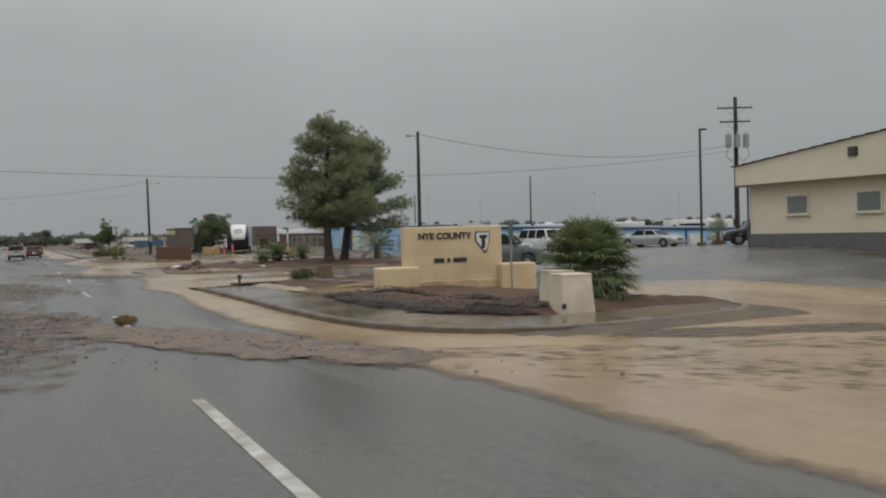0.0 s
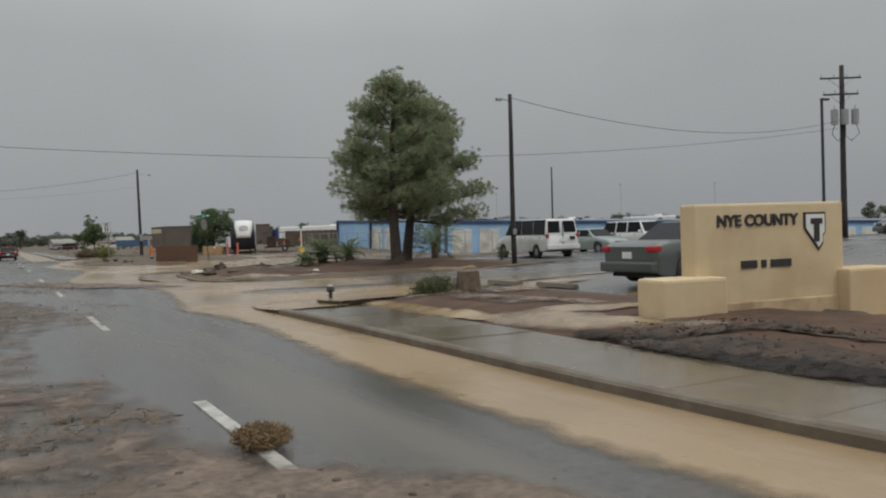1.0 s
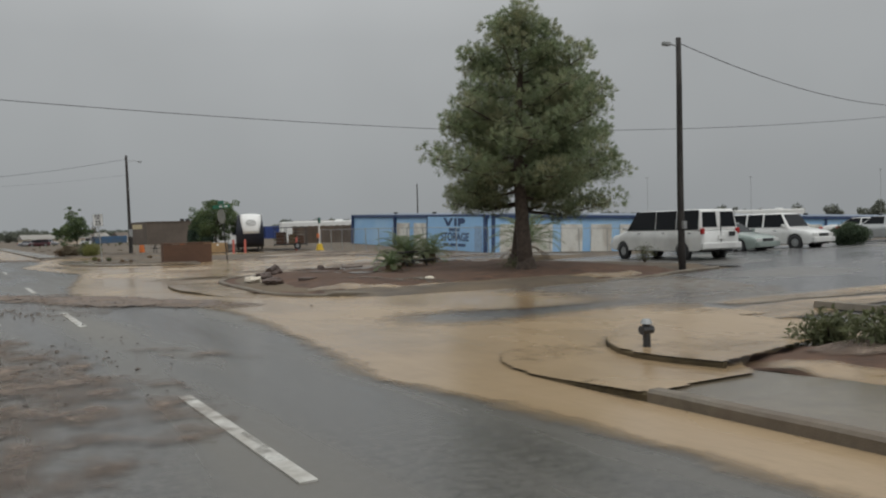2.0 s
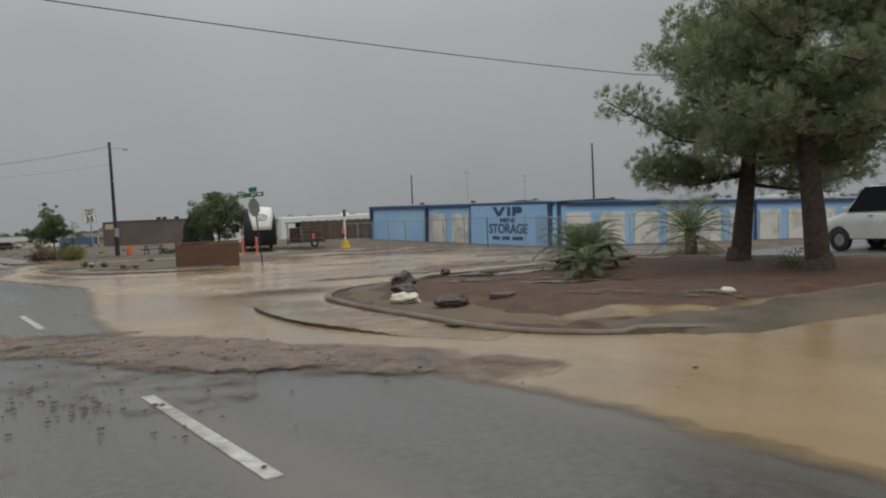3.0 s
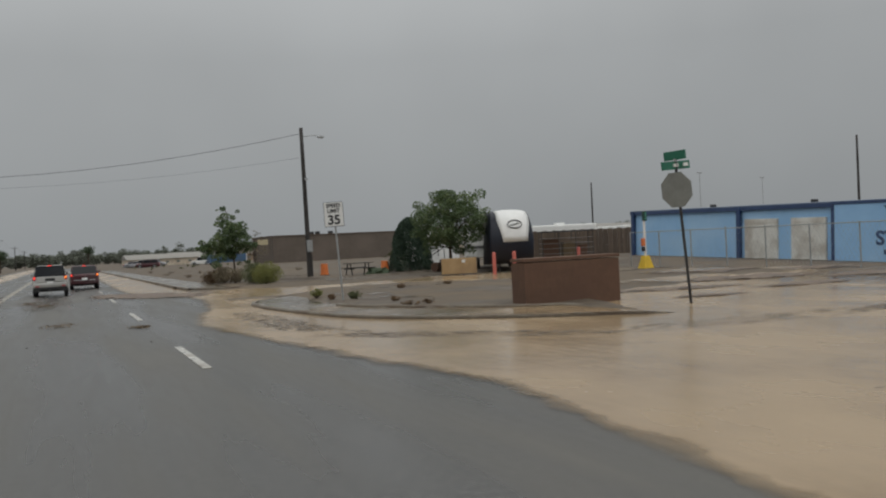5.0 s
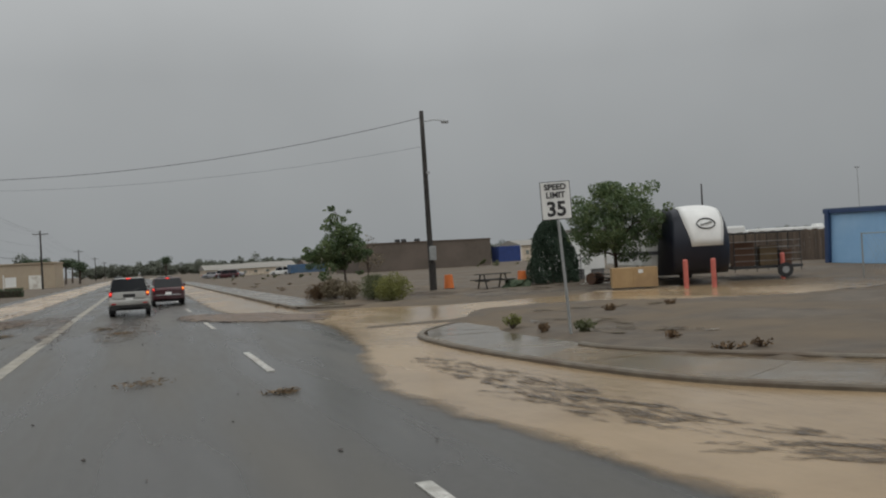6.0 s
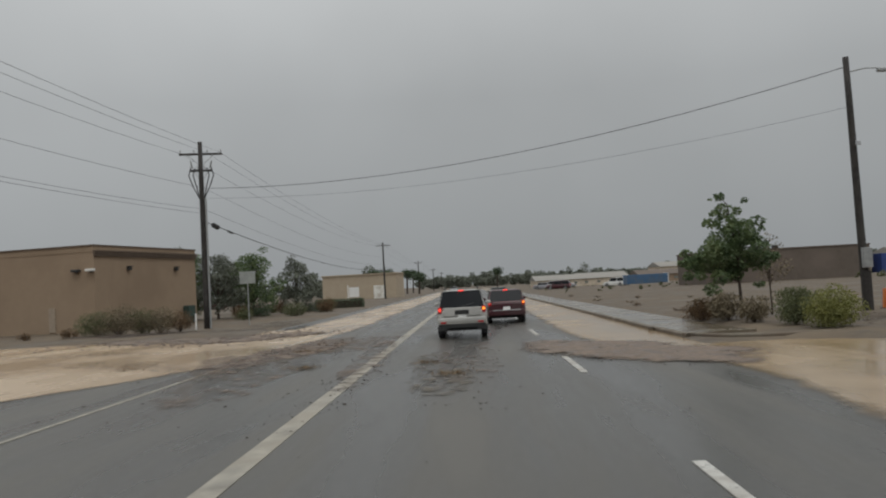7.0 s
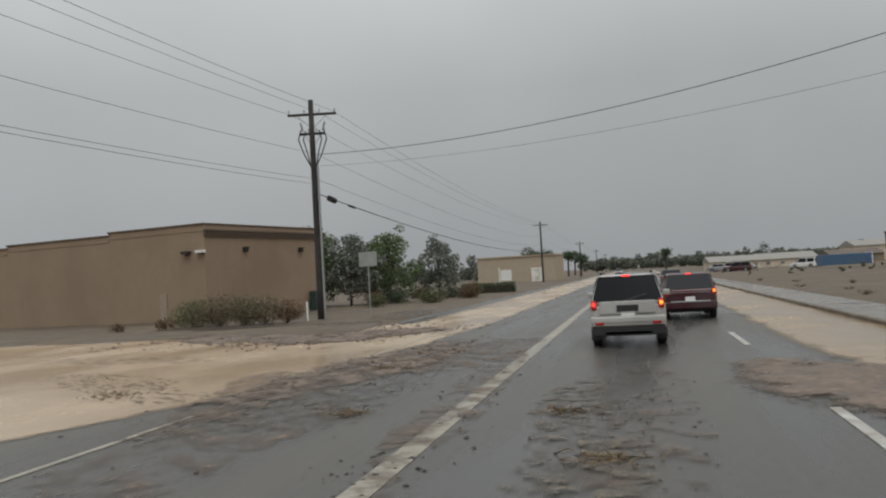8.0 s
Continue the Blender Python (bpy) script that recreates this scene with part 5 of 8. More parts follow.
def leafy_tree(px, py, h, crown, low, seed, label, material, leaf=0.16, dens=110, trunk_r=0.1, base=0.1, group="", tall=1.0, lean=0.0, lobes=()):
    rs = rnd(seed)
    t = thing("tree", pose(px, py, base), label, "tree", group)
    top = (lean, 0.05, low + (h - low) * 0.6)
    part("trunk", tube(bmesh.new(), [(0, 0, -0.3), (0.05, 0.03, low * 0.5), (0.02 + lean * 0.4, 0, low), top], trunk_r, trunk_r * 0.35, 8), BARK, t, smooth=True)
    centres, radii, bm = [], [], bmesh.new()
    n = 0 if lobes else 22
    for x, y, z, r in lobes:
        tube(bm, [(0.02, 0, low + (z - low) * 0.3), (x * 0.5, y * 0.5, z - 0.25), (x, y, z)], trunk_r * 0.35, 0.012, 5)
        centres.append(np.array([x, y, z]))
        radii.append(r)
        for _ in range(3):
            centres.append(np.array([x, y, z]) + rs.normal(size=3) * r * 0.75)
            radii.append(r * rs.uniform(0.3, 0.5))
    for i in range(n):
        k = (i + 0.5) / n
        z = low + (h - low) * (0.08 + 0.86 * k)
        env = crown * math.sqrt(max(0.05, 1 - (2 * k ** tall - 0.85) ** 2))
        a = i * 2.39996 + rs.uniform(-0.4, 0.4)
        rr = env * rs.uniform(0.35, 1.0)
        c = np.array([math.cos(a) * rr + lean * k, math.sin(a) * rr, z])
        tube(bm, [(0.02, 0, low + (z - low) * 0.3), tuple(c * np.array([0.5, 0.5, 1]) - np.array([0, 0, 0.12])), tuple(c)], trunk_r * 0.35, 0.012, 5)
        centres.append(c)
        radii.append(rs.uniform(0.34, 0.56) * crown * 0.8)
        for s in range(2):
            centres.append(c + rs.normal(size=3) * crown * 0.2)
            radii.append(rs.uniform(0.16, 0.3) * crown * 0.75)
    part("branchwork", bm, BARK, t)
    leaf_mesh("crown", puff_points(centres, radii, dens, rs), leaf, material, t, rs, 0.8, 0.55)
    return t


def bush(px, py, h, r, seed, label, material, leaf=0.1, dens=330, group="desert shrubs", base=None, name="shrub"):
    rs = rnd(seed)
    t = thing(name, pose(px, py, ground_z(px, py) if base is None else base), label, "shrub", group)
    bm = bmesh.new()
    centres, radii = [], []
    for i in range(11):
        a, el = rs.uniform(0, 6.28), rs.uniform(0.5, 1.4)
        end = (math.cos(a) * r * math.cos(el) * 1.05, math.sin(a) * r * math.cos(el) * 1.05, h * math.sin(el) * 0.9)
        tube(bm, [(0, 0, -0.08), (end[0] * 0.5, end[1] * 0.5, end[2] * 0.6), end], 0.016, 0.005, 4)
        centres.append(np.array(end) * 0.82 + np.array([0, 0, 0.02]))
        radii.append(rs.uniform(0.45, 0.7) * min(h, r) * 1.1)
        centres.append(np.array([end[0] * 0.6, end[1] * 0.6, h * rs.uniform(0.2, 0.45)]))
        radii.append(rs.uniform(0.4, 0.6) * min(h, r))
    part("stemwork", bm, BARK, t)
    leaf_mesh("foliage", puff_points(centres, radii, dens, rs), leaf, material, t, rs, 1.2, 0.35)
    return t


def fan_palm(px, py, trunk, frond, n, seed, label, base, dry=4, group="fan palms", stalk=0.6, blade=0.46):
    rs = rnd(seed)
    t = thing("fan_palm", pose(px, py, base), label, "palm", group)
    part("trunk", tube(bmesh.new(), [(0, 0, -0.2), (0.03, 0, trunk * 0.5), (0, 0, trunk)], 0.22, 0.17, 9), DRYLEAF, t, "shaggy fibrous trunk")
    for i in range(n + dry):
        a = i * 2.39996
        up = (1.35 - 2.0 * (i / n)) + rs.uniform(-0.15, 0.15) if i < n else -1.0
        d = Vector((math.cos(a) * math.cos(up), math.sin(a) * math.cos(up), math.sin(up)))
        o = Vector((0, 0, trunk))
        tip = o + d * frond * stalk + Vector((0, 0, -0.06))
        bm = tube(bmesh.new(), [o, o + d * frond * 0.3 + Vector((0, 0, 0.03)), tip], 0.016, 0.008, 4)
        side = d.cross(Vector((0, 0, 1))).normalized()
        nrm = side.cross(d)
        for k in range(25):
            b = -2.3 + 4.6 * k / 24
            w = d * math.cos(b) + side * math.sin(b)
            ln = frond * (blade - 0.05 * abs(b)) * rs.uniform(0.85, 1.08)
            q = side * math.cos(b) - d * math.sin(b)
            mid = tip + w * ln * 0.55 + nrm * 0.05 * math.cos(b)
            end = tip + w * ln + Vector((0, 0, -0.2 * ln * rs.uniform(0.2, 1.4)))
            v = [bm.verts.new(x) for x in (tip, mid + q * 0.022, end, mid - q * 0.022)]
            bm.faces.new(v)
        part("frond", bm, PALM if i < n else DRYLEAF, t, "" if i < n else "dry hanging frond")
    return t


def feather_palm(px, py, trunk, frond, n, seed, label, base, dry=6):
    """A short palm whose fronds arch over, each a bent rib with two rows of leaflets."""
    rs = rnd(seed)
    t = thing("feather_palm", pose(px, py, base), label, "palm", "feather palms")
    part("trunk", tube(bmesh.new(), [(0, 0, -0.25), (0.02, 0, trunk * 0.5), (0, 0, trunk + 0.05)], 0.24, 0.2, 10), DRYLEAF, t, "shaggy fibrous trunk")
    for i in range(n + dry):
        a = i * 2.39996 + rs.uniform(-0.2, 0.2)
        up = (1.35 - 1.25 * i / n) if i < n else rs.uniform(-0.5, -0.1)
        ln = frond * rs.uniform(0.85, 1.1) * (0.85 if i >= n else 1.0)
        out = Vector((math.cos(a), math.sin(a), 0))
        pts, o, ang = [], Vector((0, 0, trunk)), up
        for c in range(9):
            pts.append(o.copy())
            o = o + (out * math.cos(ang) + Vector((0, 0, math.sin(ang)))) * ln / 8
            ang -= (0.05 + 0.035 * c) * (1.1 if i < n else 0.6)
        bm = tube(bmesh.new(), pts, 0.018, 0.005, 4)
        for c in range(30):
            u = 0.14 + 0.86 * c / 29
            j = min(7, int(u * 8))
            f = u * 8 - j
            at0 = pts[j].lerp(pts[j + 1], f)
            d = (pts[j + 1] - pts[j]).normalized()
            sd = d.cross(Vector((0, 0, 1))).normalized()
            ll = ln * 0.27 * math.sin(0.35 + 2.5 * u) * rs.uniform(0.85, 1.1)
            for sg in (-1, 1):
                w = (sd * sg * 0.75 + d * 0.7 + Vector((0, 0, 0.3 - 0.35 * rs.rand()))).normalized()
                tip = at0 + w * ll + Vector((0, 0, -0.16 * ll))
                mid = at0 + w * ll * 0.5
                v = [bm.verts.new(x) for x in (at0, mid + d * 0.016, tip, mid - d * 0.016)]
                bm.faces.new(v)
        part("frond", bm, PALM if i < n else DRYLEAF, t, "" if i < n else "dry hanging frond")
    return t


def round_crown(a, k):
    """Limbs of a broad dome."""
    return 2.95 * (0.8 + 0.2 * step(k, 0.2, 0.45)) * min(1.0, (1.05 - k) / 0.5) ** 0.58 * (0.9 + 0.12 * math.sin(3 * a + 9 * k))


def loose_crown(a, k):
    """Limbs of an uneven dome, thinner to the east, where single long limbs stand out."""
    east = max(0.0, math.cos(a + 0.3))
    return (3.0 - 1.0 * east) * (0.8 + 0.2 * step(k, 0.2, 0.45)) * min(1.0, (1.06 - k) / 0.48) ** 0.58 * (0.9 + 0.14 * math.sin(2 * a + 11 * k))


SIDE_LIMBS = ((-0.75, 0.78, 2.4), (-0.7, 0.6, 3.2), (-0.4, 0.7, 2.8), (-0.95, 0.45, 3.4))
LONG_LIMBS = ((-0.75, 0.8, 2.0), (-0.5, 0.66, 3.0), (-0.3, 0.31, 3.7), (-0.2, 0.45, 4.1), (-0.45, 0.53, 3.5), (0.1, 0.72, 1.7), (-0.5, 0.8, 1.6), (2.6, 0.42, 4.1), (2.4, 0.35, 2.7), (2.75, 0.62, 3.1), (2.3, 0.74, 2.5))
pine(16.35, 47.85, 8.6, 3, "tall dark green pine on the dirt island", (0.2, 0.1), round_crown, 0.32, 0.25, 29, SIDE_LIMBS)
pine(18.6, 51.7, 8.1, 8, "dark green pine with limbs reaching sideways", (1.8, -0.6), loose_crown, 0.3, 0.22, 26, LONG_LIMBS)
bush(16.6, 48.3, 0.55, 0.9, 70, "dry scrub round the foot of the pine", SAGE, 0.09, 90)
fan_palm(11.7, 15.6, 0.8, 1.36, 110, 5, "bushy green fan palm beside a pale block pillar", 0.2, 9)
fan_palm(12.4, 16.3, 0.6, 1.35, 46, 6, "low green fan palm crowded against another", 0.2, 4)
feather_palm(14.8, 53.5, 0.35, 1.4, 36, 11, "low spreading feather palm on the dirt island", isle_rise(14.8, 53.5))
feather_palm(13.2, 51.6, 0.15, 0.8, 18, 12, "small shaggy feather palm beside a table", isle_rise(13.2, 51.6), 9)
feather_palm(17.2, 55.8, 0.3, 1.25, 26, 14, "low feather palm with dry lower fronds", isle_rise(17.2, 55.8), 8)
feather_palm(23.4, 57.3, 0.75, 2.1, 34, 13, "arching green feather palm beyond the pines", 0.1)
fan_palm(54.4, 54.0, 1.0, 1.5, 20, 15, "dark fan palm by the utility pole", 0.3, 6)
bush(38.0, 50.2, 1.2, 0.8, 72, "dark green upright shrub on the lot", DARKLEAF, 0.12, 700, "desert shrubs", ground_z(38.0, 50.2))
bush(22.6, 48.5, 0.75, 0.4, 71, "grey-green shrub beside the parked van", SAGE, 0.08, 120)
bush(9.35, 30.4, 0.62, 0.55, 21, "olive green shrub beside a stump", SAGE)
bush(9.6, 31.5, 0.5, 0.45, 22, "olive green low shrub in wet soil", SAGE)
stump = tagged(part("tree_stump", tube(bmesh.new(), [(0, 0, -0.15), (0.01, 0, 0.2), (0.02, 0.01, 0.52)], 0.34, 0.28, 14), STUMPWOOD, None, "", pose(10.15, 30.3, 0.2)), "brown cut stump standing in the wet bed", "stump")
part("cut_face", rodded((0.02, 0.01, 0.51), (0.02, 0.01, 0.54), 0.26, 0.25, 14), STUMPWOOD, stump, "worn cut face")


def rock(px, py, s, seed, material, label, base=None):
    bm = bmesh.new()
    bmesh.ops.create_icosphere(bm, subdivisions=3, radius=1.0)
    for v in bm.verts:
        k = 1 + 0.4 * noise.noise(v.co * 1.3 + Vector((seed, 0, 0))) + 0.26 * noise.noise(v.co * 2.6 + Vector((0, seed, 0))) + 0.08 * noise.noise(v.co * 7.0 + Vector((seed, seed, 0)))
        v.co = Vector((v.co.x * s[0] * k, v.co.y * s[1] * k, v.co.z * s[2] * k))
    z = ground_z(px, py) if base is None else base
    return tagged(part("rock", bm, material, None, "", pose(px, py, z + s[2] * 0.5, 0, 0, seed * 40)), label, "rock", "island rocks")


rock(9.75, 54.3, (0.3, 0.26, 0.22), 1, ROCKMAT, "large brown rock on the dirt island", 0.2)
rock(8.85, 52.75, (0.38, 0.27, 0.14), 2, ROCKMAT, "low dark rock on the dirt island", 0.18)
rock(7.95, 51.2, (0.34, 0.2, 0.13), 3, WHITEROCK, "pale white rock on the island rim", 0.14)
rock(8.15, 49.75, (0.32, 0.22, 0.12), 4, ROCKMAT, "flat grey-brown rock on the island rim", 0.16)
rock(12.6, 56.9, (0.16, 0.13, 0.1), 5, ROCKMAT, "small brown rock in wet soil", 0.2)
rock(12.0, 46.6, (0.2, 0.16, 0.09), 6, WHITEROCK, "small pale rock in wet soil", 0.15)


def table(px, py, turn, label):
    t = thing("picnic_table", pose(px, py, ground_z(px, py), 0, 0, turn), label, "table", "picnic tables")
    for k in range(5):
        part("tabletop_board", boxed((0, -0.3 + 0.15 * k, 0.74), (1.8, 0.14, 0.04), 0.006), WOODPOLE, t)
    for s in (-1, 1):
        for k in range(2):
            part("seat_board", boxed((0, s * (0.62 + 0.15 * k), 0.44), (1.8, 0.14, 0.04), 0.006), WOODPOLE, t)
        part("crossbar", boxed((s * 0.62, 0, 0.4), (0.06, 1.5, 0.08)), WOODPOLE, t)
        for q in (-1, 1):
            part("leg", rodded((s * 0.62, q * 0.55, -0.1), (s * 0.62, q * 0.2, 0.72), 0.04), WOODPOLE, t)
    return t


table(14.6, 52.9, 25, "dark weathered picnic table on the dirt island")
table(16.9, 109.3, 5, "dark weathered picnic table near the pole")

vl = thing("standpipe", pose(7.4, 32.6, 0.08), "small dark valve standpipe on the sidewalk end", "standpipe")
part("pipe", rodded((0, 0, -0.1), (0, 0, 0.34), 0.05), DARKSTEEL, vl)
part("valve", rodded((-0.09, 0, 0.26), (0.09, 0, 0.26), 0.06), DARKSTEEL, vl)
part("cap", rodded((0, 0, 0.34), (0, 0, 0.4), 0.08, 0.05), STEEL, vl)

# corner and lot to the north
SAPLING = ((-1.25, 0.1, 2.15, 0.62), (-0.75, -0.2, 2.45, 0.78), (-0.1, 0.2, 2.2, 0.8), (0.45, -0.1, 2.6, 0.72), (0.75, 0.1, 2.1, 0.55), (-0.35, 0.4, 2.85, 0.72), (0.0, -0.4, 3.15, 0.62), (-0.35, 0.0, 3.55, 0.45), (0.25, 0.1, 3.35, 0.48), (-0.4, 0.0, 4.05, 0.33), (-0.5, 0.0, 4.5, 0.22), (0.6, 0.3, 3.0, 0.4), (-1.6, 0.0, 2.1, 0.4), (-1.85, 0.1, 2.5, 0.22), (-0.4, 0.1, 1.7, 0.5))
leafy_tree(9.4, 110.8, 4.75, 1.35, 1.2, 31, "young green tree by the sidewalk", LEAF, 0.14, 420, 0.09, lobes=SAPLING)
TWIGGY = ((0.1, 0, 1.5, 0.55), (0.5, 0.1, 1.9, 0.5), (-0.2, 0, 2.2, 0.45), (0.3, 0.1, 2.6, 0.4), (0.15, 0, 3.0, 0.25))
leafy_tree(11.0, 112.2, 3.2, 0.9, 0.8, 33, "thin half-bare sapling with dry leaves", STRAW, 0.1, 120, 0.05, lobes=TWIGGY)
leafy_tree(20.65, 103.4, 4.75, 2.1, 1.25, 32, "rounded green tree before the camper", LEAF, 0.14, 280, 0.14, tall=0.9)
for i, (bx, by, bh, br, mt, lb) in enumerate(((8.2, 111.6, 0.8, 0.6, RUST, "rust-brown dry shrub at the sidewalk edge"), (8.6, 109.6, 0.95, 0.7, STRAW, "straw-coloured dry grass clump"), (8.9, 107.9, 0.8, 0.6, STRAW, "straw-coloured dry shrub beside the tree"),
                                              (9.5, 106.0, 1.2, 0.75, SAGE, "tall olive-green shrub beside the tree"), (9.85, 104.2, 1.05, 0.85, YELLOWSAGE, "yellow-green rounded shrub beside the tree"), (9.0, 112.6, 0.6, 0.5, DARKLEAF, "dark green shrub in the low verge bed"),
                                              (7.85, 87.4, 0.36, 0.2, YELLOWSAGE, "small yellow-green plant by the sidewalk"), (8.5, 85.1, 0.24, 0.2, SAGE, "small olive tuft in gravel"),
                                              (8.0, 86.0, 0.14, 0.16, RUST, "small brown tuft in gravel"), (12.1, 90.0, 0.14, 0.3, RUST, "flat brown tuft in gravel"), (14.3, 90.2, 0.12, 0.26, RUST, "flat dry tuft behind the wall"),
                                              (8.95, 82.7, 0.1, 0.26, RUST, "small brown tuft in gravel"), (8.7, 80.7, 0.1, 0.34, RUST, "flat brown brush by the kerb"), (9.15, 80.45, 0.1, 0.3, RUST, "flat brown brush by the kerb"))):
    bush(bx, by, bh, br, 40 + i, lb, mt)


for i, (tx, ty) in enumerate(((9.2, 119.5), (11.4, 124.0), (9.0, 128.6), (13.2, 131.0), (10.2, 136.5), (8.9, 143.0), (12.6, 146.2), (16.0, 127.5), (10.8, 155.0), (15.2, 140.4), (9.4, 164.0), (19.5, 134.0))):
    bush(tx, ty, 0.13 + 0.03 * (i % 4), 0.34 + 0.1 * (i % 3), 140 + i, "low dry tuft on the bare verge", (RUST, STRAW)[i % 2], 0.09, 110, "verge tufts")


def cypress(px, py, h, r, seed, label):
    rs = rnd(seed)
    t = thing("cypress", pose(px, py, 0.05), label, "tree")
    part("trunk", rodded((0, 0, -0.2), (0, 0, h * 0.6), 0.14, 0.05), BARK, t)
    n = 17000
    z = rs.uniform(0.02, 1, n) ** 0.9
    a = rs.uniform(0, 6.283, n)
    env = r * np.minimum(1, (1.0 - z) / 0.9) ** 0.42 * (0.9 + 0.12 * np.sin(a * 5 + z * 9))
    rr = env * rs.uniform(0.55, 1.0, n) ** 0.5
    pts = np.stack([np.cos(a) * rr, np.sin(a) * rr, z * h], 1)
    leaf_mesh("foliage", pts, 0.16, CYPRESS, t, rs, 2.2, 0.4)
    return t


cypress(20.9, 110.2, 3.6, 1.6, 51, "dense dark green cypress shrub shaped like a broad cone")


# ---- camper, crate and clutter on the north lot ----
def camper():
    c = thing("camper_trailer", pose(22.75, 99.4, 0.1, 0, 0, -17) @ Matrix.Diagonal((1.0, 1.0, 1.07, 1.0)), "white fifth-wheel camper with a curved navy front", "camper")
    NAVYCAP = mat("navy_gelcoat", (0.009, 0.011, 0.022), 0.35, None, 3)
    part("body", boxed((0, 6.5, 1.9), (2.3, 8.2, 2.5), 0.1), paint("camper_white", (0.72, 0.72, 0.68), 0.0), c)
    bm = bmesh.new()
    prof = [(2.5, 0.3), (0.35, 0.38), (0.1, 0.75), (0.02, 1.15), (-0.03, 1.5), (-0.02, 1.8), (0.04, 2.1), (0.14, 2.4), (0.3, 2.68), (0.52, 2.9), (0.82, 3.05), (1.3, 3.13), (2.5, 3.17)]

    def bent(x, y, z, out=0.0):
        """The cap's skin: narrower to the top, swept back to the sides."""
        return (x * (1 - 0.14 * step(z, 1.6, 3.4)), y - out + 0.5 * (abs(x) / 1.25) ** 2.2, z + out * 0.5 + 0.1 * (1 - (x / 1.25) ** 2) * step(z, 2.4, 3.2))
    rings = [[bm.verts.new(bent(x, y, z)) for y, z in prof] for x in (-1.25, -1.2, -1.1, -0.9, -0.65, -0.35, 0, 0.35, 0.65, 0.9, 1.1, 1.2, 1.25)]
    for u, v in zip(rings, rings[1:]):
        for k in range(len(prof) - 1):
            bm.faces.new((u[k], v[k], v[k + 1], u[k + 1]))
    bm.faces.new(rings[0])
    bm.faces.new(rings[-1][::-1])
    bmesh.ops.recalc_face_normals(bm, faces=bm.faces)
    part("front_cap", bm, NAVYCAP, c, "curved navy front cap", smooth=True)
    bm = bmesh.new()
    rings = [[bm.verts.new(bent(x * (0.72 + 0.34 * step(z, 1.5, 2.9)) + 0.12, y, z, 0.025)) for y, z in prof[4:-1]] for x in (-1, -0.75, -0.5, -0.25, 0, 0.25, 0.5, 0.75, 1)]
    for u, v in zip(rings, rings[1:]):
        for k in range(len(u) - 1):
            bm.faces.new((u[k], v[k], v[k + 1], u[k + 1]))
    bmesh.ops.recalc_face_normals(bm, faces=bm.faces)
    bmesh.ops.solidify(bm, geom=bm.faces[:], thickness=0.02)
    part("front_panel", bm, WHITE, c, "white front panel", smooth=True)
    bm = bmesh.new()
    oval = []
    for k in range(25):
        a = 2 * math.pi * k / 24
        z = 2.4 + 0.2 * math.sin(a)
        oval.append(bent(0.12 + 0.44 * math.cos(a), float(np.interp(z, [q[1] for q in prof[5:-1]], [q[0] for q in prof[5:-1]])), z, 0.05))
    badge = part("emblem", tube(bm, oval, 0.025, 0.025, 6), DARKSTEEL, c, "dark outlined oval badge", smooth=True)
    for k, w in ((-1, 0.16), (0, 0.2), (1, 0.16)):
        z = 2.4 + 0.04 * k
        part("badge_bar", boxed(bent(0.12 + 0.2 * k, 0.14, z, 0.06), (w, 0.03, 0.07), 0.01), STEEL, badge, "grey bar")
    for y, w in ((3.6, 1.1), (6.6, 1.3)):
        wd = part("window", boxed((-1.235, y, 2.3), (0.04, w, 0.7), 0.01), DARKSTEEL, c, "dark window frame")
        part("pane", boxed((-1.26, y, 2.3), (0.02, w - 0.1, 0.6)), GLASS, wd)
    part("stripe", boxed((-1.235, 6.2, 1.3), (0.02, 7.0, 0.16)), NAVYCAP, c, "navy side stripe")
    part("awning", rodded((-1.36, 2.6, 3.0), (-1.36, 8.6, 3.0), 0.07), DARKSTEEL, c)
    for y in (5.6, 6.5):
        for sx in (-1, 1):
            w = part("wheel", rodded((sx * 1.05, y, 0.36), (sx * 1.22, y, 0.36), 0.36, 0.36, 16), BLACK, c)
            part("rim", rodded((sx * 1.15, y, 0.36), (sx * 1.235, y, 0.36), 0.2, 0.18, 12), STEEL, w)
    for sx in (-0.7, 0.7):
        part("landing_leg", boxed((sx, 0.9, 0.35), (0.1, 0.1, 0.9)), DARKSTEEL, c)


camper()
cr = thing("plywood_crate", pose(20.0, 100.9, 0.1, 0, 0, -26), "pale plywood crate standing on wet ground", "crate")
PLY = mat("plywood", (0.42, 0.29, 0.15), 0.75, (0.36, 0.24, 0.12), 4, 0.1, 30, stain=(0.33, 0.22, 0.12), sscale=1.5)
part("body", boxed((0, 0, 0.42), (1.95, 0.85, 0.86), 0.01), PLY, cr)
for x in (-0.93, 0, 0.93):
    part("batten", boxed((x, -0.44, 0.42), (0.09, 0.03, 0.86)), PLY, cr)
part("label", boxed((0.25, -0.445, 0.68), (0.2, 0.01, 0.16)), WHITE, cr, "white paper label")
PINK = mat("faded_red_paint", (0.6, 0.16, 0.13), 0.6, (0.5, 0.13, 0.1), 4)
for bx, by in ((20.9, 98.4), (21.75, 97.7), (27.4, 100.0)):
    bo = tagged(part("bollard", rodded((0, 0, -0.2), (0, 0, 1.08), 0.1, 0.1, 14), PINK, None, "", pose(bx, by, 0.08)), "faded red pipe bollard on wet ground", "bollard", "red bollards")
    part("cap", rodded((0, 0, 1.08), (0, 0, 1.13), 0.1, 0.05, 14), PINK, bo)
sh = thing("equipment_trailer", pose(27.3, 101.2, 0.08, 0, 0, -25), "open-framed equipment trailer with a dark canopy", "trailer")
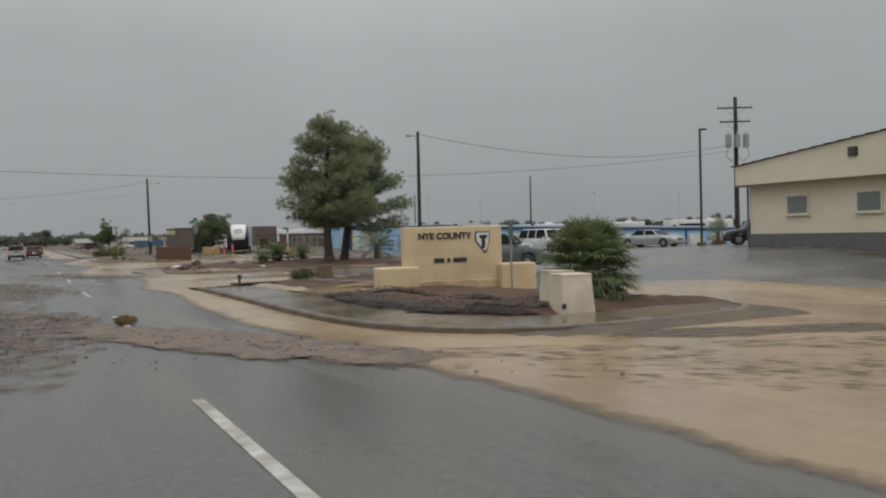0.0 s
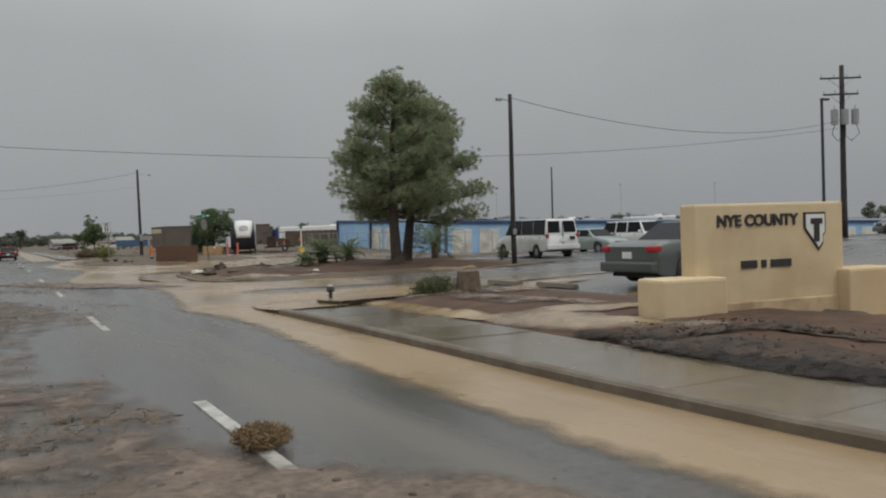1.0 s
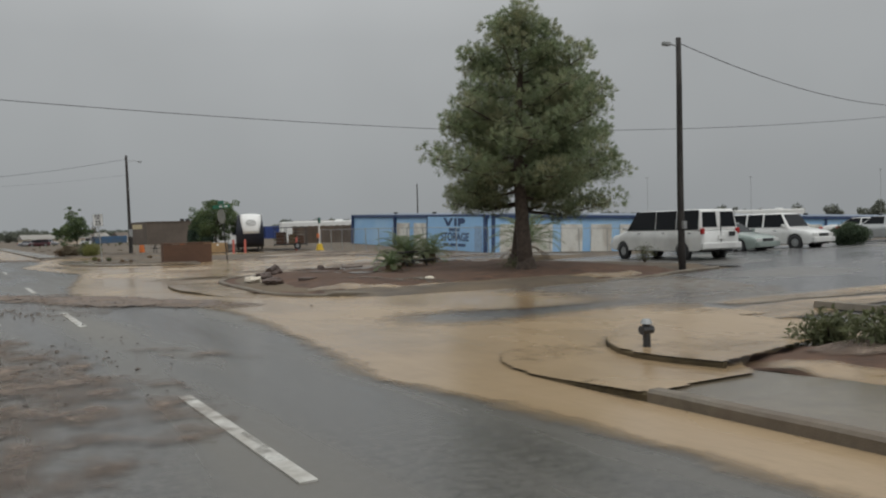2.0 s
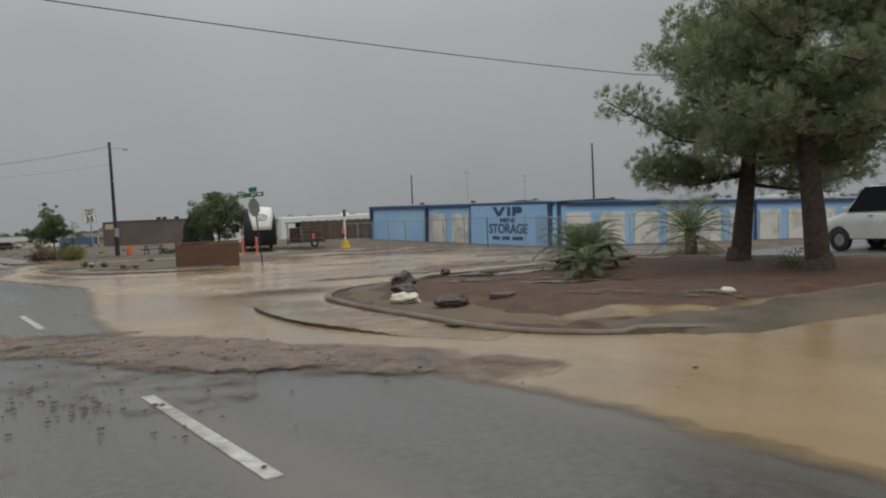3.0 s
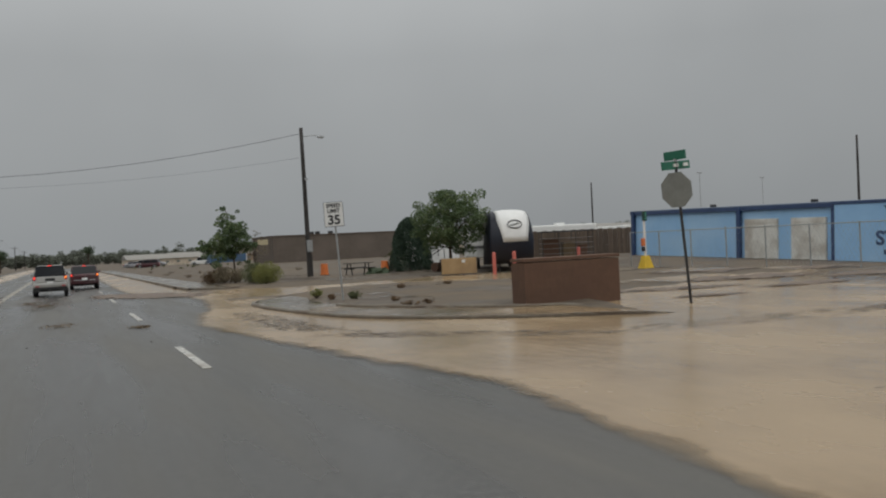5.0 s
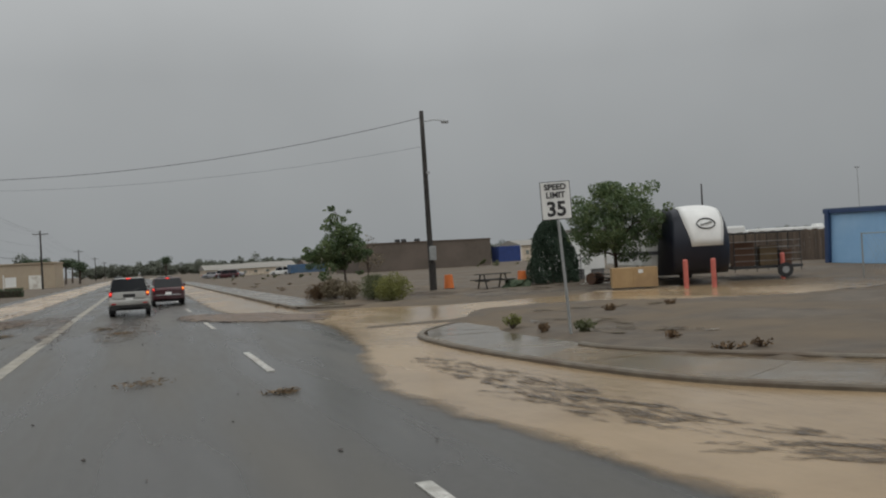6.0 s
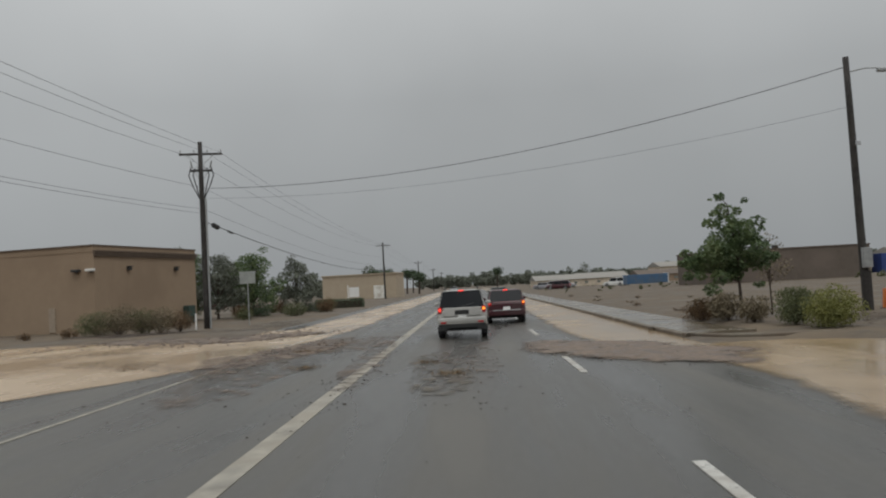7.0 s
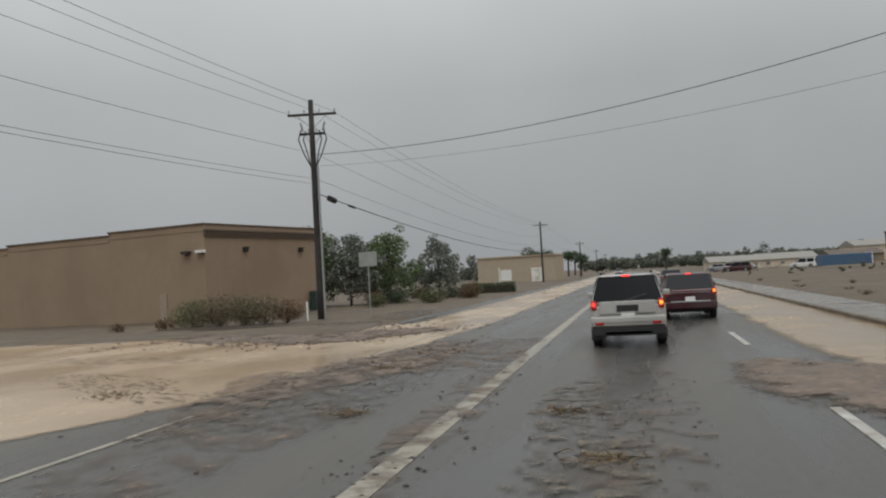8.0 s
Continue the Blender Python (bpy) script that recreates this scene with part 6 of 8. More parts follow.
part("canopy", boxed((0, 0, 2.1), (3.2, 1.9, 0.07), 0.02), DARKSTEEL, sh, "dark canopy roof")
for x in (-1.5, -0.5, 0.5, 1.5):
    for y in (-0.85, 0.85):
        part("post", rodded((x, y, 0.3), (x, y, 2.1), 0.022), DARKSTEEL, sh)
for z in (0.8, 1.1, 1.4, 1.7):
    for y in (-0.87, 0.87):
        part("wire", rodded((-1.5, y, z), (1.5, y, z), 0.01, 0.01, 5), STEEL, sh, "thin grey wire")
part("deck", boxed((0, 0, 0.5), (3.1, 1.8, 0.12)), DARKSTEEL, sh)
for x, w, hh, mt in ((-0.9, 0.9, 1.1, BRICKBROWN), (0.2, 0.8, 0.9, DRYLEAF), (1.0, 0.5, 0.7, BRICKBROWN)):
    part("box", boxed((x, 0.1, 0.56 + hh / 2), (w, 0.9, hh), 0.02), mt, sh)
for x in (0.7,):
    w = part("wheel", rodded((x, -1.0, 0.34), (x, -1.16, 0.34), 0.34, 0.34, 14), BLACK, sh)
    part("rim", rodded((x, -1.1, 0.34), (x, -1.17, 0.34), 0.18, 0.16, 10), STEEL, w)
ORANGE = mat("orange_drum", (0.75, 0.2, 0.05), 0.5, None, 3)
for dx, dy in ((15.6, 112.4), (19.2, 110.6)):
    dr = tagged(part("traffic_drum", rodded((0, 0, 0), (0, 0, 0.8), 0.28, 0.22, 14), ORANGE, None, "", pose(dx, dy, 0.08)), "orange traffic drum standing on dirt", "traffic drum", "orange drums")
    part("rim", rodded((0, 0, 0), (0, 0, 0.06), 0.36, 0.36, 14), BLACK, dr)
ch = thing("garden_chair", pose(22.0, 108.0, 0.08, 0, 0, 20), "white plastic garden chair on dirt", "chair")
part("seat", boxed((0, 0, 0.42), (0.5, 0.5, 0.05), 0.02), WHITE, ch)
part("backrest", boxed((0, 0.24, 0.68), (0.5, 0.05, 0.5), 0.02), WHITE, ch)
for x in (-0.22, 0.22):
    for y in (-0.2, 0.22):
        part("leg", rodded((x, y, 0), (x, y, 0.42), 0.025), WHITE, ch)
sp = thing("scrap_heap", pose(21.6, 105.4, 0.08, 0, 0, 15), "heap of old boards and a rusty drum under the tree", "scrap")
for k, (x, y, z, ln, tilt, turn) in enumerate(((0, 0, 0.12, 1.9, 4, 8), (0.2, 0.2, 0.25, 1.6, -6, 25), (-0.4, -0.1, 0.3, 1.4, 9, -14), (0.5, 0.05, 0.4, 1.2, -12, 40), (-0.1, 0.1, 0.48, 1.5, 5, -30))):
    part("board", boxed((0, 0, 0), (ln, 0.2, 0.05), 0.006), BRICKBROWN if k % 2 else WOODPOLE, sp, "", pose(x, y, z, 0, tilt, turn))
drum = part("drum", rodded((-0.9, 0.5, 0.3), (-0.1, 0.7, 0.3), 0.29, 0.29, 16), BRICKBROWN, sp, "rusty steel drum")
for k in (0.25, 0.75):
    part("hoop", rodded((-0.9 + 0.8 * k, 0.5 + 0.2 * k, 0.3), (-0.87 + 0.8 * k, 0.508 + 0.2 * k, 0.3), 0.305, 0.305, 16), DARKSTEEL, drum)
tp = rock(17.9, 108.7, (0.75, 0.5, 0.36), 9, DARKLEAF, "dark green tarpaulin heap beside the table", 0.0)
tp.name = "tarpaulin"
tp["category"] = "tarpaulin"

# ---- left side of the road ----
for i, (bx, by, bh, br, mt) in enumerate(((-21.6, 126.0, 1.2, 1.2, SAGE), (-20.2, 125.6, 1.6, 1.3, STRAW), (-19.2, 126.2, 1.2, 1.1, SAGE), (-18.0, 125.9, 1.4, 1.1, STRAW), (-17.1, 126.4, 1.2, 0.8, RUST), (-22.8, 125.3, 0.5, 0.6, RUST), (-25.0, 124.6, 0.35, 0.4, RUST))):
    bush(bx, by, bh, br, 80 + i, "tangled dry green shrub before the stucco building", mt, 0.1, 130, "building shrubs")
for i, (tx, ty, th, tc) in enumerate(((-25.5, 151, 5.6, 3.0), (-22.0, 149.5, 5.2, 2.5), (-19.6, 152, 5.4, 2.4), (-17.2, 158.5, 4.8, 2.2), (-29.5, 156, 5.0, 2.2), (-26.0, 168, 5.2, 2.2))):
    leafy_tree(tx, ty, th, tc, 0.7, 90 + i, "green roadside tree behind the verge", HAZED_LEAF if i % 2 else LEAF, 0.22, 75, 0.13, group="roadside trees")
for i in range(12):
    rs = rnd(300 + i)
    bush(-24 + 12.5 * rs.rand(), 139 + 24 * rs.rand(), 0.6 + 0.7 * rs.rand(), 0.6 + 0.5 * rs.rand(), 310 + i, "dry dusty shrub on the far verge", (SAGE, RUST, DARKLEAF)[i % 3], 0.13, 90, "verge shrubs")
mb = thing("clipped_hedge", pose(-14.6, 168.0, 0.1), "dark green clipped hedge by the road", "hedge")
rsx = rnd(401)
leaf_mesh("foliage", rsx.uniform((-2.6, -0.6, 0), (2.6, 0.6, 1.0), (5000, 3)), 0.14, DARKLEAF, mb, rsx, 1, 0.5)
part("stemwork", boxed((0, 0, 0.4), (4.8, 0.8, 0.7)), BARK, mb)
wsn = thing("notice_board", pose(-15.6, 181, 0.0), "white notice board on a post by the road", "sign")
part("post", rodded((0, 0, -0.2), (0, 0, 2.6), 0.06), WHITE, wsn)
part("board", boxed((0.75, 0, 1.7), (1.2, 0.06, 1.2)), WHITE, wsn)
fb = thing("tan_building", pose(-23, 246, 0, 0, 0, -4), "distant plain tan building beside the road", "building")
TANWALL = mat("faded_tan_wall", (0.42, 0.35, 0.26), 0.85, (0.38, 0.31, 0.23), 1.0, 0.1, 40)
part("wall", boxed((0, 5, 2.2), (15, 10, 5.4)), TANWALL, fb)
part("roof", boxed((0, 5, 5.0), (15.3, 10.4, 0.25)), TANWALL, fb)
for x, z in ((4, 1.4),):
    part("door", boxed((x, -0.03, z), (2.2, 0.1, 2.6)), DOORWHITE, fb)

# white mobile home with steps behind the tree
mh = thing("mobile_home", pose(24.6, 113.2, 0.05, 0, 0, 4), "white mobile home with a small stair and rail", "mobile home")
part("wall", boxed((0, 1.5, 1.75), (2.9, 3.0, 2.3), 0.03), WHITE, mh)
part("roof", boxed((0, 1.5, 2.95), (3.1, 3.3, 0.14), 0.03), ROOF, mh)
part("skirting", boxed((0, 1.5, 0.3), (2.8, 2.9, 0.7)), GREYBASE, mh, "grey skirting")
mw = part("window", boxed((0.8, -0.02, 1.95), (0.7, 0.08, 0.8), 0.01), DARKSTEEL, mh)
part("pane", boxed((0.8, -0.07, 1.95), (0.6, 0.03, 0.7)), GLASS, mw)
for k in range(4):
    part("step", boxed((-0.5 - 0.28 * k, -0.55, 0.62 - 0.18 * k), (0.3, 0.9, 0.05)), DARKSTEEL, mh)
for y in (-0.98, -0.12):
    part("stair_rail", rodded((-0.3, y, 1.55), (-1.5, y, 0.9), 0.03), DARKSTEEL, mh)
    for x, zt in ((-0.35, 1.5), (-1.45, 0.92)):
        part("rail_post", rodded((x, y, 0.0), (x, y, zt), 0.025), DARKSTEEL, mh)


def slab(px, py, w, d, turn, tilt, label):
    """A broken, tilted piece of concrete lying in the soil."""
    rs = rnd(int(px * 31 + py))
    n = 8
    ring = [(math.cos(6.283 * k / n) * w * rs.uniform(0.75, 1.1) / 2, math.sin(6.283 * k / n) * d * rs.uniform(0.75, 1.1) / 2) for k in range(n)]
    bm = prism(bmesh.new(), ring, -0.05, 0.05)
    bmesh.ops.bevel(bm, geom=bm.edges[:], offset=0.012, segments=1, affect="EDGES")
    return tagged(part("concrete_slab", bm, ROCKMAT, None, "", pose(px, py, isle_rise(px, py) - 0.01, tilt, tilt * 0.5, turn)), label, "rubble", "broken slabs")


for k, (px, py, w, d) in enumerate(((11.0, 53.0, 0.9, 0.6), (12.4, 51.5, 0.7, 0.4), (12.0, 56.9, 0.7, 0.4), (11.9, 54.3, 1.1, 0.7), (13.4, 55.6, 0.9, 0.6), (9.2, 49.6, 0.7, 0.45))):
    slab(px, py, w, d, 37 * k, 4 - 3 * (k % 3), "broken grey concrete slab sunk in wet soil")


def wheel_stop(px, py, turn):
    """A low concrete parking stop with sloped sides."""
    bm = bmesh.new()
    prof = [(-0.1, 0), (0.1, 0), (0.06, 0.11), (-0.06, 0.11)]
    a, b = [bm.verts.new((-0.9, y, z)) for y, z in prof], [bm.verts.new((0.9, y, z)) for y, z in prof]
    bm.faces.new(a)
    bm.faces.new(b[::-1])
    for i in range(4):
        bm.faces.new((a[i], b[i], b[(i + 1) % 4], a[(i + 1) % 4]))
    bmesh.ops.recalc_face_normals(bm, faces=bm.faces)
    return tagged(part("wheel_stop", bm, KERB, None, "", pose(px, py, lot_rise(px, py), 0, 0, turn)), "worn concrete wheel stop at the lot's edge", "wheel stop", "wheel stops")


for py in (25.2, 30.8, 33.4):
    wheel_stop(13.2, py, 88)

yf = thing("board_fence", pose(31.5, 112.0, 0.0, 0, 0, -3), "tall weathered brown board fence behind the trailers", "fence", "fences")
OLDBOARD = mat("weathered_boards", (0.12, 0.085, 0.06), 0.85, (0.075, 0.053, 0.04), 3, 0.3, 30, stain=(0.15, 0.115, 0.085), sscale=1.0, vary=0.25)
board_mesh = None
for k in range(48):
    if board_mesh is None:
        bd = part("board", boxed((0, 0, 1.15), (0.21, 0.03, 2.4), 0.004), OLDBOARD, yf)
        board_mesh = bd.data
    else:
        bd = new("board", board_mesh)
        bd.parent = yf
    bd.matrix_basis = pose(0.22 * k, 0.01 * math.sin(3.1 * k), 0.04 * math.sin(1.7 * k))
for z in (0.5, 1.9):
    part("rail", boxed((5.2, 0.05, z), (10.5, 0.05, 0.09)), OLDBOARD, yf)
for k in range(5):
    part("post", boxed((2.6 * k, 0.11, 1.1), (0.1, 0.1, 2.5)), OLDBOARD, yf)


# ---- vehicles ----
LAMP_RED = mat("red_lens", (0.45, 0.02, 0.02), 0.2, None, 3)
LAMP_CLEAR = mat("clear_lens", (0.7, 0.7, 0.68), 0.12, None, 3)
LIT_RED = glow("lit_brake_lens", (1.0, 0.05, 0.035), 1.3)
LIT_AMBER = glow("lit_amber_lens", (1.0, 0.26, 0.03), 1.8)
UNDER = mat("dark_underbody", (0.03, 0.03, 0.03), 0.8, None, 5)


def pane(name, q, parent, material=None, inset=0.08, lift=0.012, label=""):
    """A window set into the quad q (four corners), a little proud of it."""
    q = [Vector(p) for p in q]
    c = sum(q, Vector()) / 4
    nrm = (q[1] - q[0]).cross(q[3] - q[0]).normalized()
    w, h = (q[1] - q[0]).length, (q[3] - q[0]).length
    fx, fy = min(0.3, inset / max(w, 0.1)), min(0.3, inset / max(h, 0.1))

    def at(u, v):
        return q[0] * (1 - u) * (1 - v) + q[1] * u * (1 - v) + q[2] * u * v + q[3] * (1 - u) * v
    bm = bmesh.new()
    pts = [at(fx, fy), at(1 - fx, fy), at(1 - fx, 1 - fy), at(fx, 1 - fy)]
    lo = [bm.verts.new(p - nrm * 0.01) for p in pts]
    hi = [bm.verts.new(p + nrm * lift) for p in pts]
    bm.faces.new(hi)
    bm.faces.new(lo[::-1])
    for i in range(4):
        bm.faces.new((lo[i], lo[(i + 1) % 4], hi[(i + 1) % 4], hi[i]))
    bmesh.ops.recalc_face_normals(bm, faces=bm.faces)
    return part(name, bm, material or GLASS, parent, label)


def wheel(parent, x, y, r, w, rim_mat):
    bm = bmesh.new()
    sg = 1 if x > 0 else -1
    prof = [(0.55 * r, 0), (0.93 * r, 0), (r, 0.12 * w), (r, 0.88 * w), (0.93 * r, w), (0.55 * r, w)]
    seg = 24
    rings = []
    for k in range(seg):
        a = 2 * math.pi * k / seg
        rings.append([bm.verts.new((x - sg * (w - d), y + rr * math.cos(a), r + rr * math.sin(a))) for rr, d in prof])
    for k in range(seg):
        u, v = rings[k], rings[(k + 1) % seg]
        for j in range(5):
            bm.faces.new((u[j], v[j], v[j + 1], u[j + 1]))
    bmesh.ops.recalc_face_normals(bm, faces=bm.faces)
    t = part("wheel", bm, BLACK, parent, "black tyre", smooth=True)
    part("rim", rod(rodded((x - sg * w * 0.6, y, r), (x - sg * 0.03, y, r), r * 0.6, r * 0.52, 16), (x - sg * 0.05, y, r), (x, y, r), r * 0.16, r * 0.12, 8), rim_mat, t, "metal wheel rim")
    return t


def vehicle(name, m, label, category, body, L, W, H, hood, boot, belt=0.98, hood_z=0.95, boot_z=1.0, rake=0.55, rear_rake=0.3, clear=0.26, r=0.34, axles=None, lower=None,
            lit=False, rails=False, pillars=2, bed=0.0, group="parked vehicles", rim=None, glass_drop=0.0, tumble=0.78, rear_doors=False, side_inset=0.055):
    """A car: lofted lower body with wheel arches, cabin with set-in windows, wheels, lamps, bumpers."""
    v = thing(name, m, label, category, group)
    f_ax, r_ax = axles or (L / 2 - 0.19 * L, -L / 2 + 0.2 * L)
    y_cowl, y_tail = L / 2 - hood, -L / 2 + boot + bed
    hw = W / 2

    def top(y):
        if y > y_cowl:
            k = (y - y_cowl) / hood
            return belt + (hood_z - belt) * min(1, k * 3) - 0.16 * k * k
        if y < y_tail and (boot or bed):
            return boot_z - 0.05 * ((y_tail - y) / max(boot + bed, 0.1)) ** 2
        return belt
    ys = {-L / 2, -L / 2 + 0.06, -L / 2 + 0.25, L / 2, L / 2 - 0.06, L / 2 - 0.3, y_cowl, y_cowl - 0.05, y_tail, y_tail + 0.04, 0.0}
    ra = r * 1.16
    for ax in (f_ax, r_ax):
        for k in (-1.02, -1, -0.86, -0.5, 0, 0.5, 0.86, 1, 1.02):
            ys.add(ax + ra * k)
    ys = sorted(y for y in ys if -L / 2 <= y <= L / 2)
    bm = bmesh.new()
    rings = []
    for y in ys:
        e = min(1.0, (L / 2 - abs(y)) / 0.3)
        w = hw * (0.86 + 0.14 * math.sqrt(e))
        zt = top(y) - 0.1 * (1 - e) ** 2
        zb = clear + 0.1 * (1 - e)
        za = zb
        for ax in (f_ax, r_ax):
            if abs(y - ax) < ra:
                za = max(za, r + math.sqrt(ra * ra - (y - ax) ** 2))
        zm = max(za + 0.02, zb + (zt - zb) * 0.55)
        half = [(w * 0.8, max(zb, za)), (w * 0.985, max(zb, za) + 0.005), (w, zm), (w * 0.985, zt - 0.09), (w * 0.93, zt - 0.02), (w * 0.7, zt + 0.015)]
        rings.append([bm.verts.new((x, y, z)) for x, z in half] + [bm.verts.new((-x, y, z)) for x, z in half[::-1]])
    n = 12
    for u, q in zip(rings, rings[1:]):
        for k in range(n):
            bm.faces.new((u[k], u[(k + 1) % n], q[(k + 1) % n], q[k]))
    bm.faces.new(rings[0])
    bm.faces.new(rings[-1][::-1])
    bmesh.ops.recalc_face_normals(bm, faces=bm.faces)
    mats = [body]
    if lower:
        mats.append(lower)
        for f in bm.faces:
            if f.calc_center_median().z < clear + (belt - clear) * 0.5:
                f.material_index = 1
    part("body", bm, mats, v, smooth="creased")
    part("underbody", boxed((0, 0, clear + 0.12), (W * 0.74, L * 0.94, 0.3)), UNDER, v, "dark underbody")
    # cabin
    zr, zb = H - 0.05, belt - 0.02
    cab_r, cab_f = -L / 2 + (boot + bed if boot + bed else 0.08), y_cowl
    wb, wt = hw * 0.95, hw * tumble
    lo = [(-wb, cab_r, zb), (wb, cab_r, zb), (wb, cab_f, zb), (-wb, cab_f, zb)]
    hi = [(-wt, cab_r + rear_rake, zr), (wt, cab_r + rear_rake, zr), (wt, cab_f - rake, zr), (-wt, cab_f - rake, zr)]
    bm = bmesh.new()
    a, b = [bm.verts.new(p) for p in lo], [bm.verts.new(p) for p in hi]
    bm.faces.new(b)
    for i in range(4):
        bm.faces.new((a[i], a[(i + 1) % 4], b[(i + 1) % 4], b[i]))
    bmesh.ops.bevel(bm, geom=bm.edges[:], offset=0.11, segments=4, affect="EDGES", profile=0.5)
    bmesh.ops.recalc_face_normals(bm, faces=bm.faces)
    part("cabin", bm, body, v, smooth="creased")
    pane("windscreen", (lo[2], lo[3], hi[3], hi[2]), v, inset=0.09)
    if rear_doors:
        lc, hc = [(0.0, lo[0][1], lo[0][2])], [(0.0, hi[0][1], hi[0][2])]
        pane("rear_window", (lo[0], lc[0], hc[0], hi[0]), v, inset=0.12)
        pane("rear_window", (lc[0], lo[1], hi[1], hc[0]), v, inset=0.12)
    else:
        pane("rear_window", (lo[0], lo[1], hi[1], hi[0]), v, inset=0.06 + glass_drop)
    for sx in (1, -1):
        for k in range(pillars):
            u0, u1 = k / pillars, (k + 1) / pillars
            ya, yb = hi[1][1] + (hi[2][1] - hi[1][1]) * u0, hi[1][1] + (hi[2][1] - hi[1][1]) * u1
            la, lb = (lo[1][1] + 0.1 if k == 0 else ya), (lo[2][1] - 0.12 if k == pillars - 1 else yb)
            q = [Vector((wb, la, zb)), Vector((wb, lb, zb)), Vector((wt, yb, zr)), Vector((wt, ya, zr))]
            if sx < 0:
                q = [Vector((-p.x, p.y, p.z)) for p in (q[1], q[0], q[3], q[2])]
            pane("side_window", q, v, inset=side_inset)
            part("door_handle", boxed((sx * hw * 0.99, cab_r + (cab_f - cab_r) * (u0 + 0.12), belt - 0.13), (0.03, 0.16, 0.03)), DARKSTEEL, v)
        part("wing_mirror", boxed((sx * (hw + 0.1), y_cowl - 0.25, belt + 0.1), (0.2, 0.12, 0.15), 0.04), body, v)
        red = (LIT_AMBER if sx > 0 else LIT_RED) if lit else LAMP_RED
        lx, ly, lz = sx * hw * (0.82 if boot else 0.87), -L / 2 + (0.13 if boot else 0.05), belt - (0.15 if boot else 0.06)
        lamp = part("tail_lamp", boxed((lx, ly, lz), (0.14, 0.14, 0.24) if not boot else (0.28, 0.34, 0.15), 0.04), LAMP_RED, v, "lit tail lamp" if lit else "red tail lamp")
        if lit:
            part("bulb", boxed((lx, ly - 0.05, lz + 0.02), (0.09, 0.08, 0.1), 0.03), red, lamp, "glowing bulb")
        part("headlamp", boxed((sx * hw * 0.7, L / 2 - 0.06, hood_z - 0.28), (0.36, 0.14, 0.15), 0.03), LAMP_CLEAR, v, "clear headlamp")
        for ax in (f_ax, r_ax):
            wheel(v, sx * hw * 0.985, ax, r, 0.21, rim or STEEL)
        if rails:
            part("roof_rail", boxed((sx * wt * 0.9, (cab_r + cab_f) / 2 - 0.1, H + 0.0), (0.05, (cab_f - cab_r) * 0.6, 0.06), 0.015), DARKSTEEL, v)
    part("rear_bumper", boxed((0, -L / 2 + 0.0, clear + 0.22), (W * 0.96, 0.2, 0.26), 0.05), lower or body, v)
    part("front_bumper", boxed((0, L / 2 - 0.02, clear + 0.2), (W * 0.96, 0.2, 0.26), 0.05), lower or body, v)
    part("grille", boxed((0, L / 2 - 0.02, hood_z - 0.29), (W * 0.42, 0.1, 0.14), 0.02), DARKSTEEL, v)
    part("number_plate", boxed((0, -L / 2 - 0.03 if not boot else -L / 2 - 0.02, belt - 0.3), (0.32, 0.03, 0.16), 0.005), WHITE, v, "plain pale plate")
    if lit:
        part("brake_lamp", boxed((0, cab_r + rear_rake - 0.03, H - 0.07), (0.2, 0.06, 0.04), 0.01), LIT_RED, v, "lit high brake lamp")
    if bed:
        part("bed_floor", boxed((0, -L / 2 + bed / 2, belt - 0.25), (W * 0.8, bed * 0.9, 0.55)), UNDER, v, "dark pickup bed")
    return v


def at(x, y, heading, z=None):
    """A pose on the ground; heading in degrees clockwise from the road's direction."""
    return pose(x, y, 0.0 if z is None else z, 0, 0, -heading)


SILVERWHITE = paint("pearl_silver", (0.52, 0.51, 0.48), 0.2)
suv = vehicle("suv", at(-0.85, 111.6, 0), "silver sport utility vehicle with lit brake lamps on the road", "car", SILVERWHITE, 4.55, 1.8, 1.76, 1.15, 0, 1.07, 1.0, 1.0, 0.5, 0.3, 0.4, 0.37,
              lower=paint("beige_cladding", (0.4, 0.385, 0.35), 0.1), lit=True, rails=True, pillars=3, group="cars on the road", rim=CHROME, tumble=0.75, glass_drop=-0.03)
for sx in (-1, 1):
    part("bumper_lamp", boxed((sx * 0.66, -2.38, 0.58), (0.2, 0.04, 0.06), 0.01), LAMP_RED, suv, "red bumper reflector")
    part("mud_flap", boxed((sx * 0.78, -1.75, 0.3), (0.24, 0.02, 0.3)), BLACK, suv)
part("valance", boxed((0, -2.28, 0.43), (1.7, 0.18, 0.3), 0.04), UNDER, suv, "black lower rear valance")
part("wiper", rodded((0.02, -2.3, 1.13), (0.45, -2.24, 1.24), 0.012), DARKSTEEL, suv, "black rear wiper")
part("tow_bar", boxed((0, -2.3, 0.34), (1.1, 0.14, 0.12), 0.02), UNDER, suv, "dark tow bar")
part("tailgate_panel", boxed((0, -2.29, 0.95), (1.3, 0.05, 0.3), 0.02), SILVERWHITE, suv, "silver tailgate panel")
part("plate_recess", boxed((0, -2.33, 0.93), (0.5, 0.03, 0.15), 0.01), UNDER, suv, "dark plate recess")
part("bumper_cover", boxed((0, -2.31, 0.66), (1.74, 0.16, 0.18), 0.05), paint("pale_bumper", (0.5, 0.49, 0.46), 0.1), suv, "pale bumper cover")
red = vehicle("hatchback", at(1.1, 120.6, 0), "dark red crossover with lit brake lamps on the road", "car", paint("dark_red", (0.06, 0.008, 0.013), 0.4), 4.5, 1.8, 1.62, 1.1, 0, 1.0, 0.97, 1.0, 0.6, 0.4, 0.28, 0.35,
              lit=True, pillars=3, group="cars on the road", rim=DARKSTEEL)
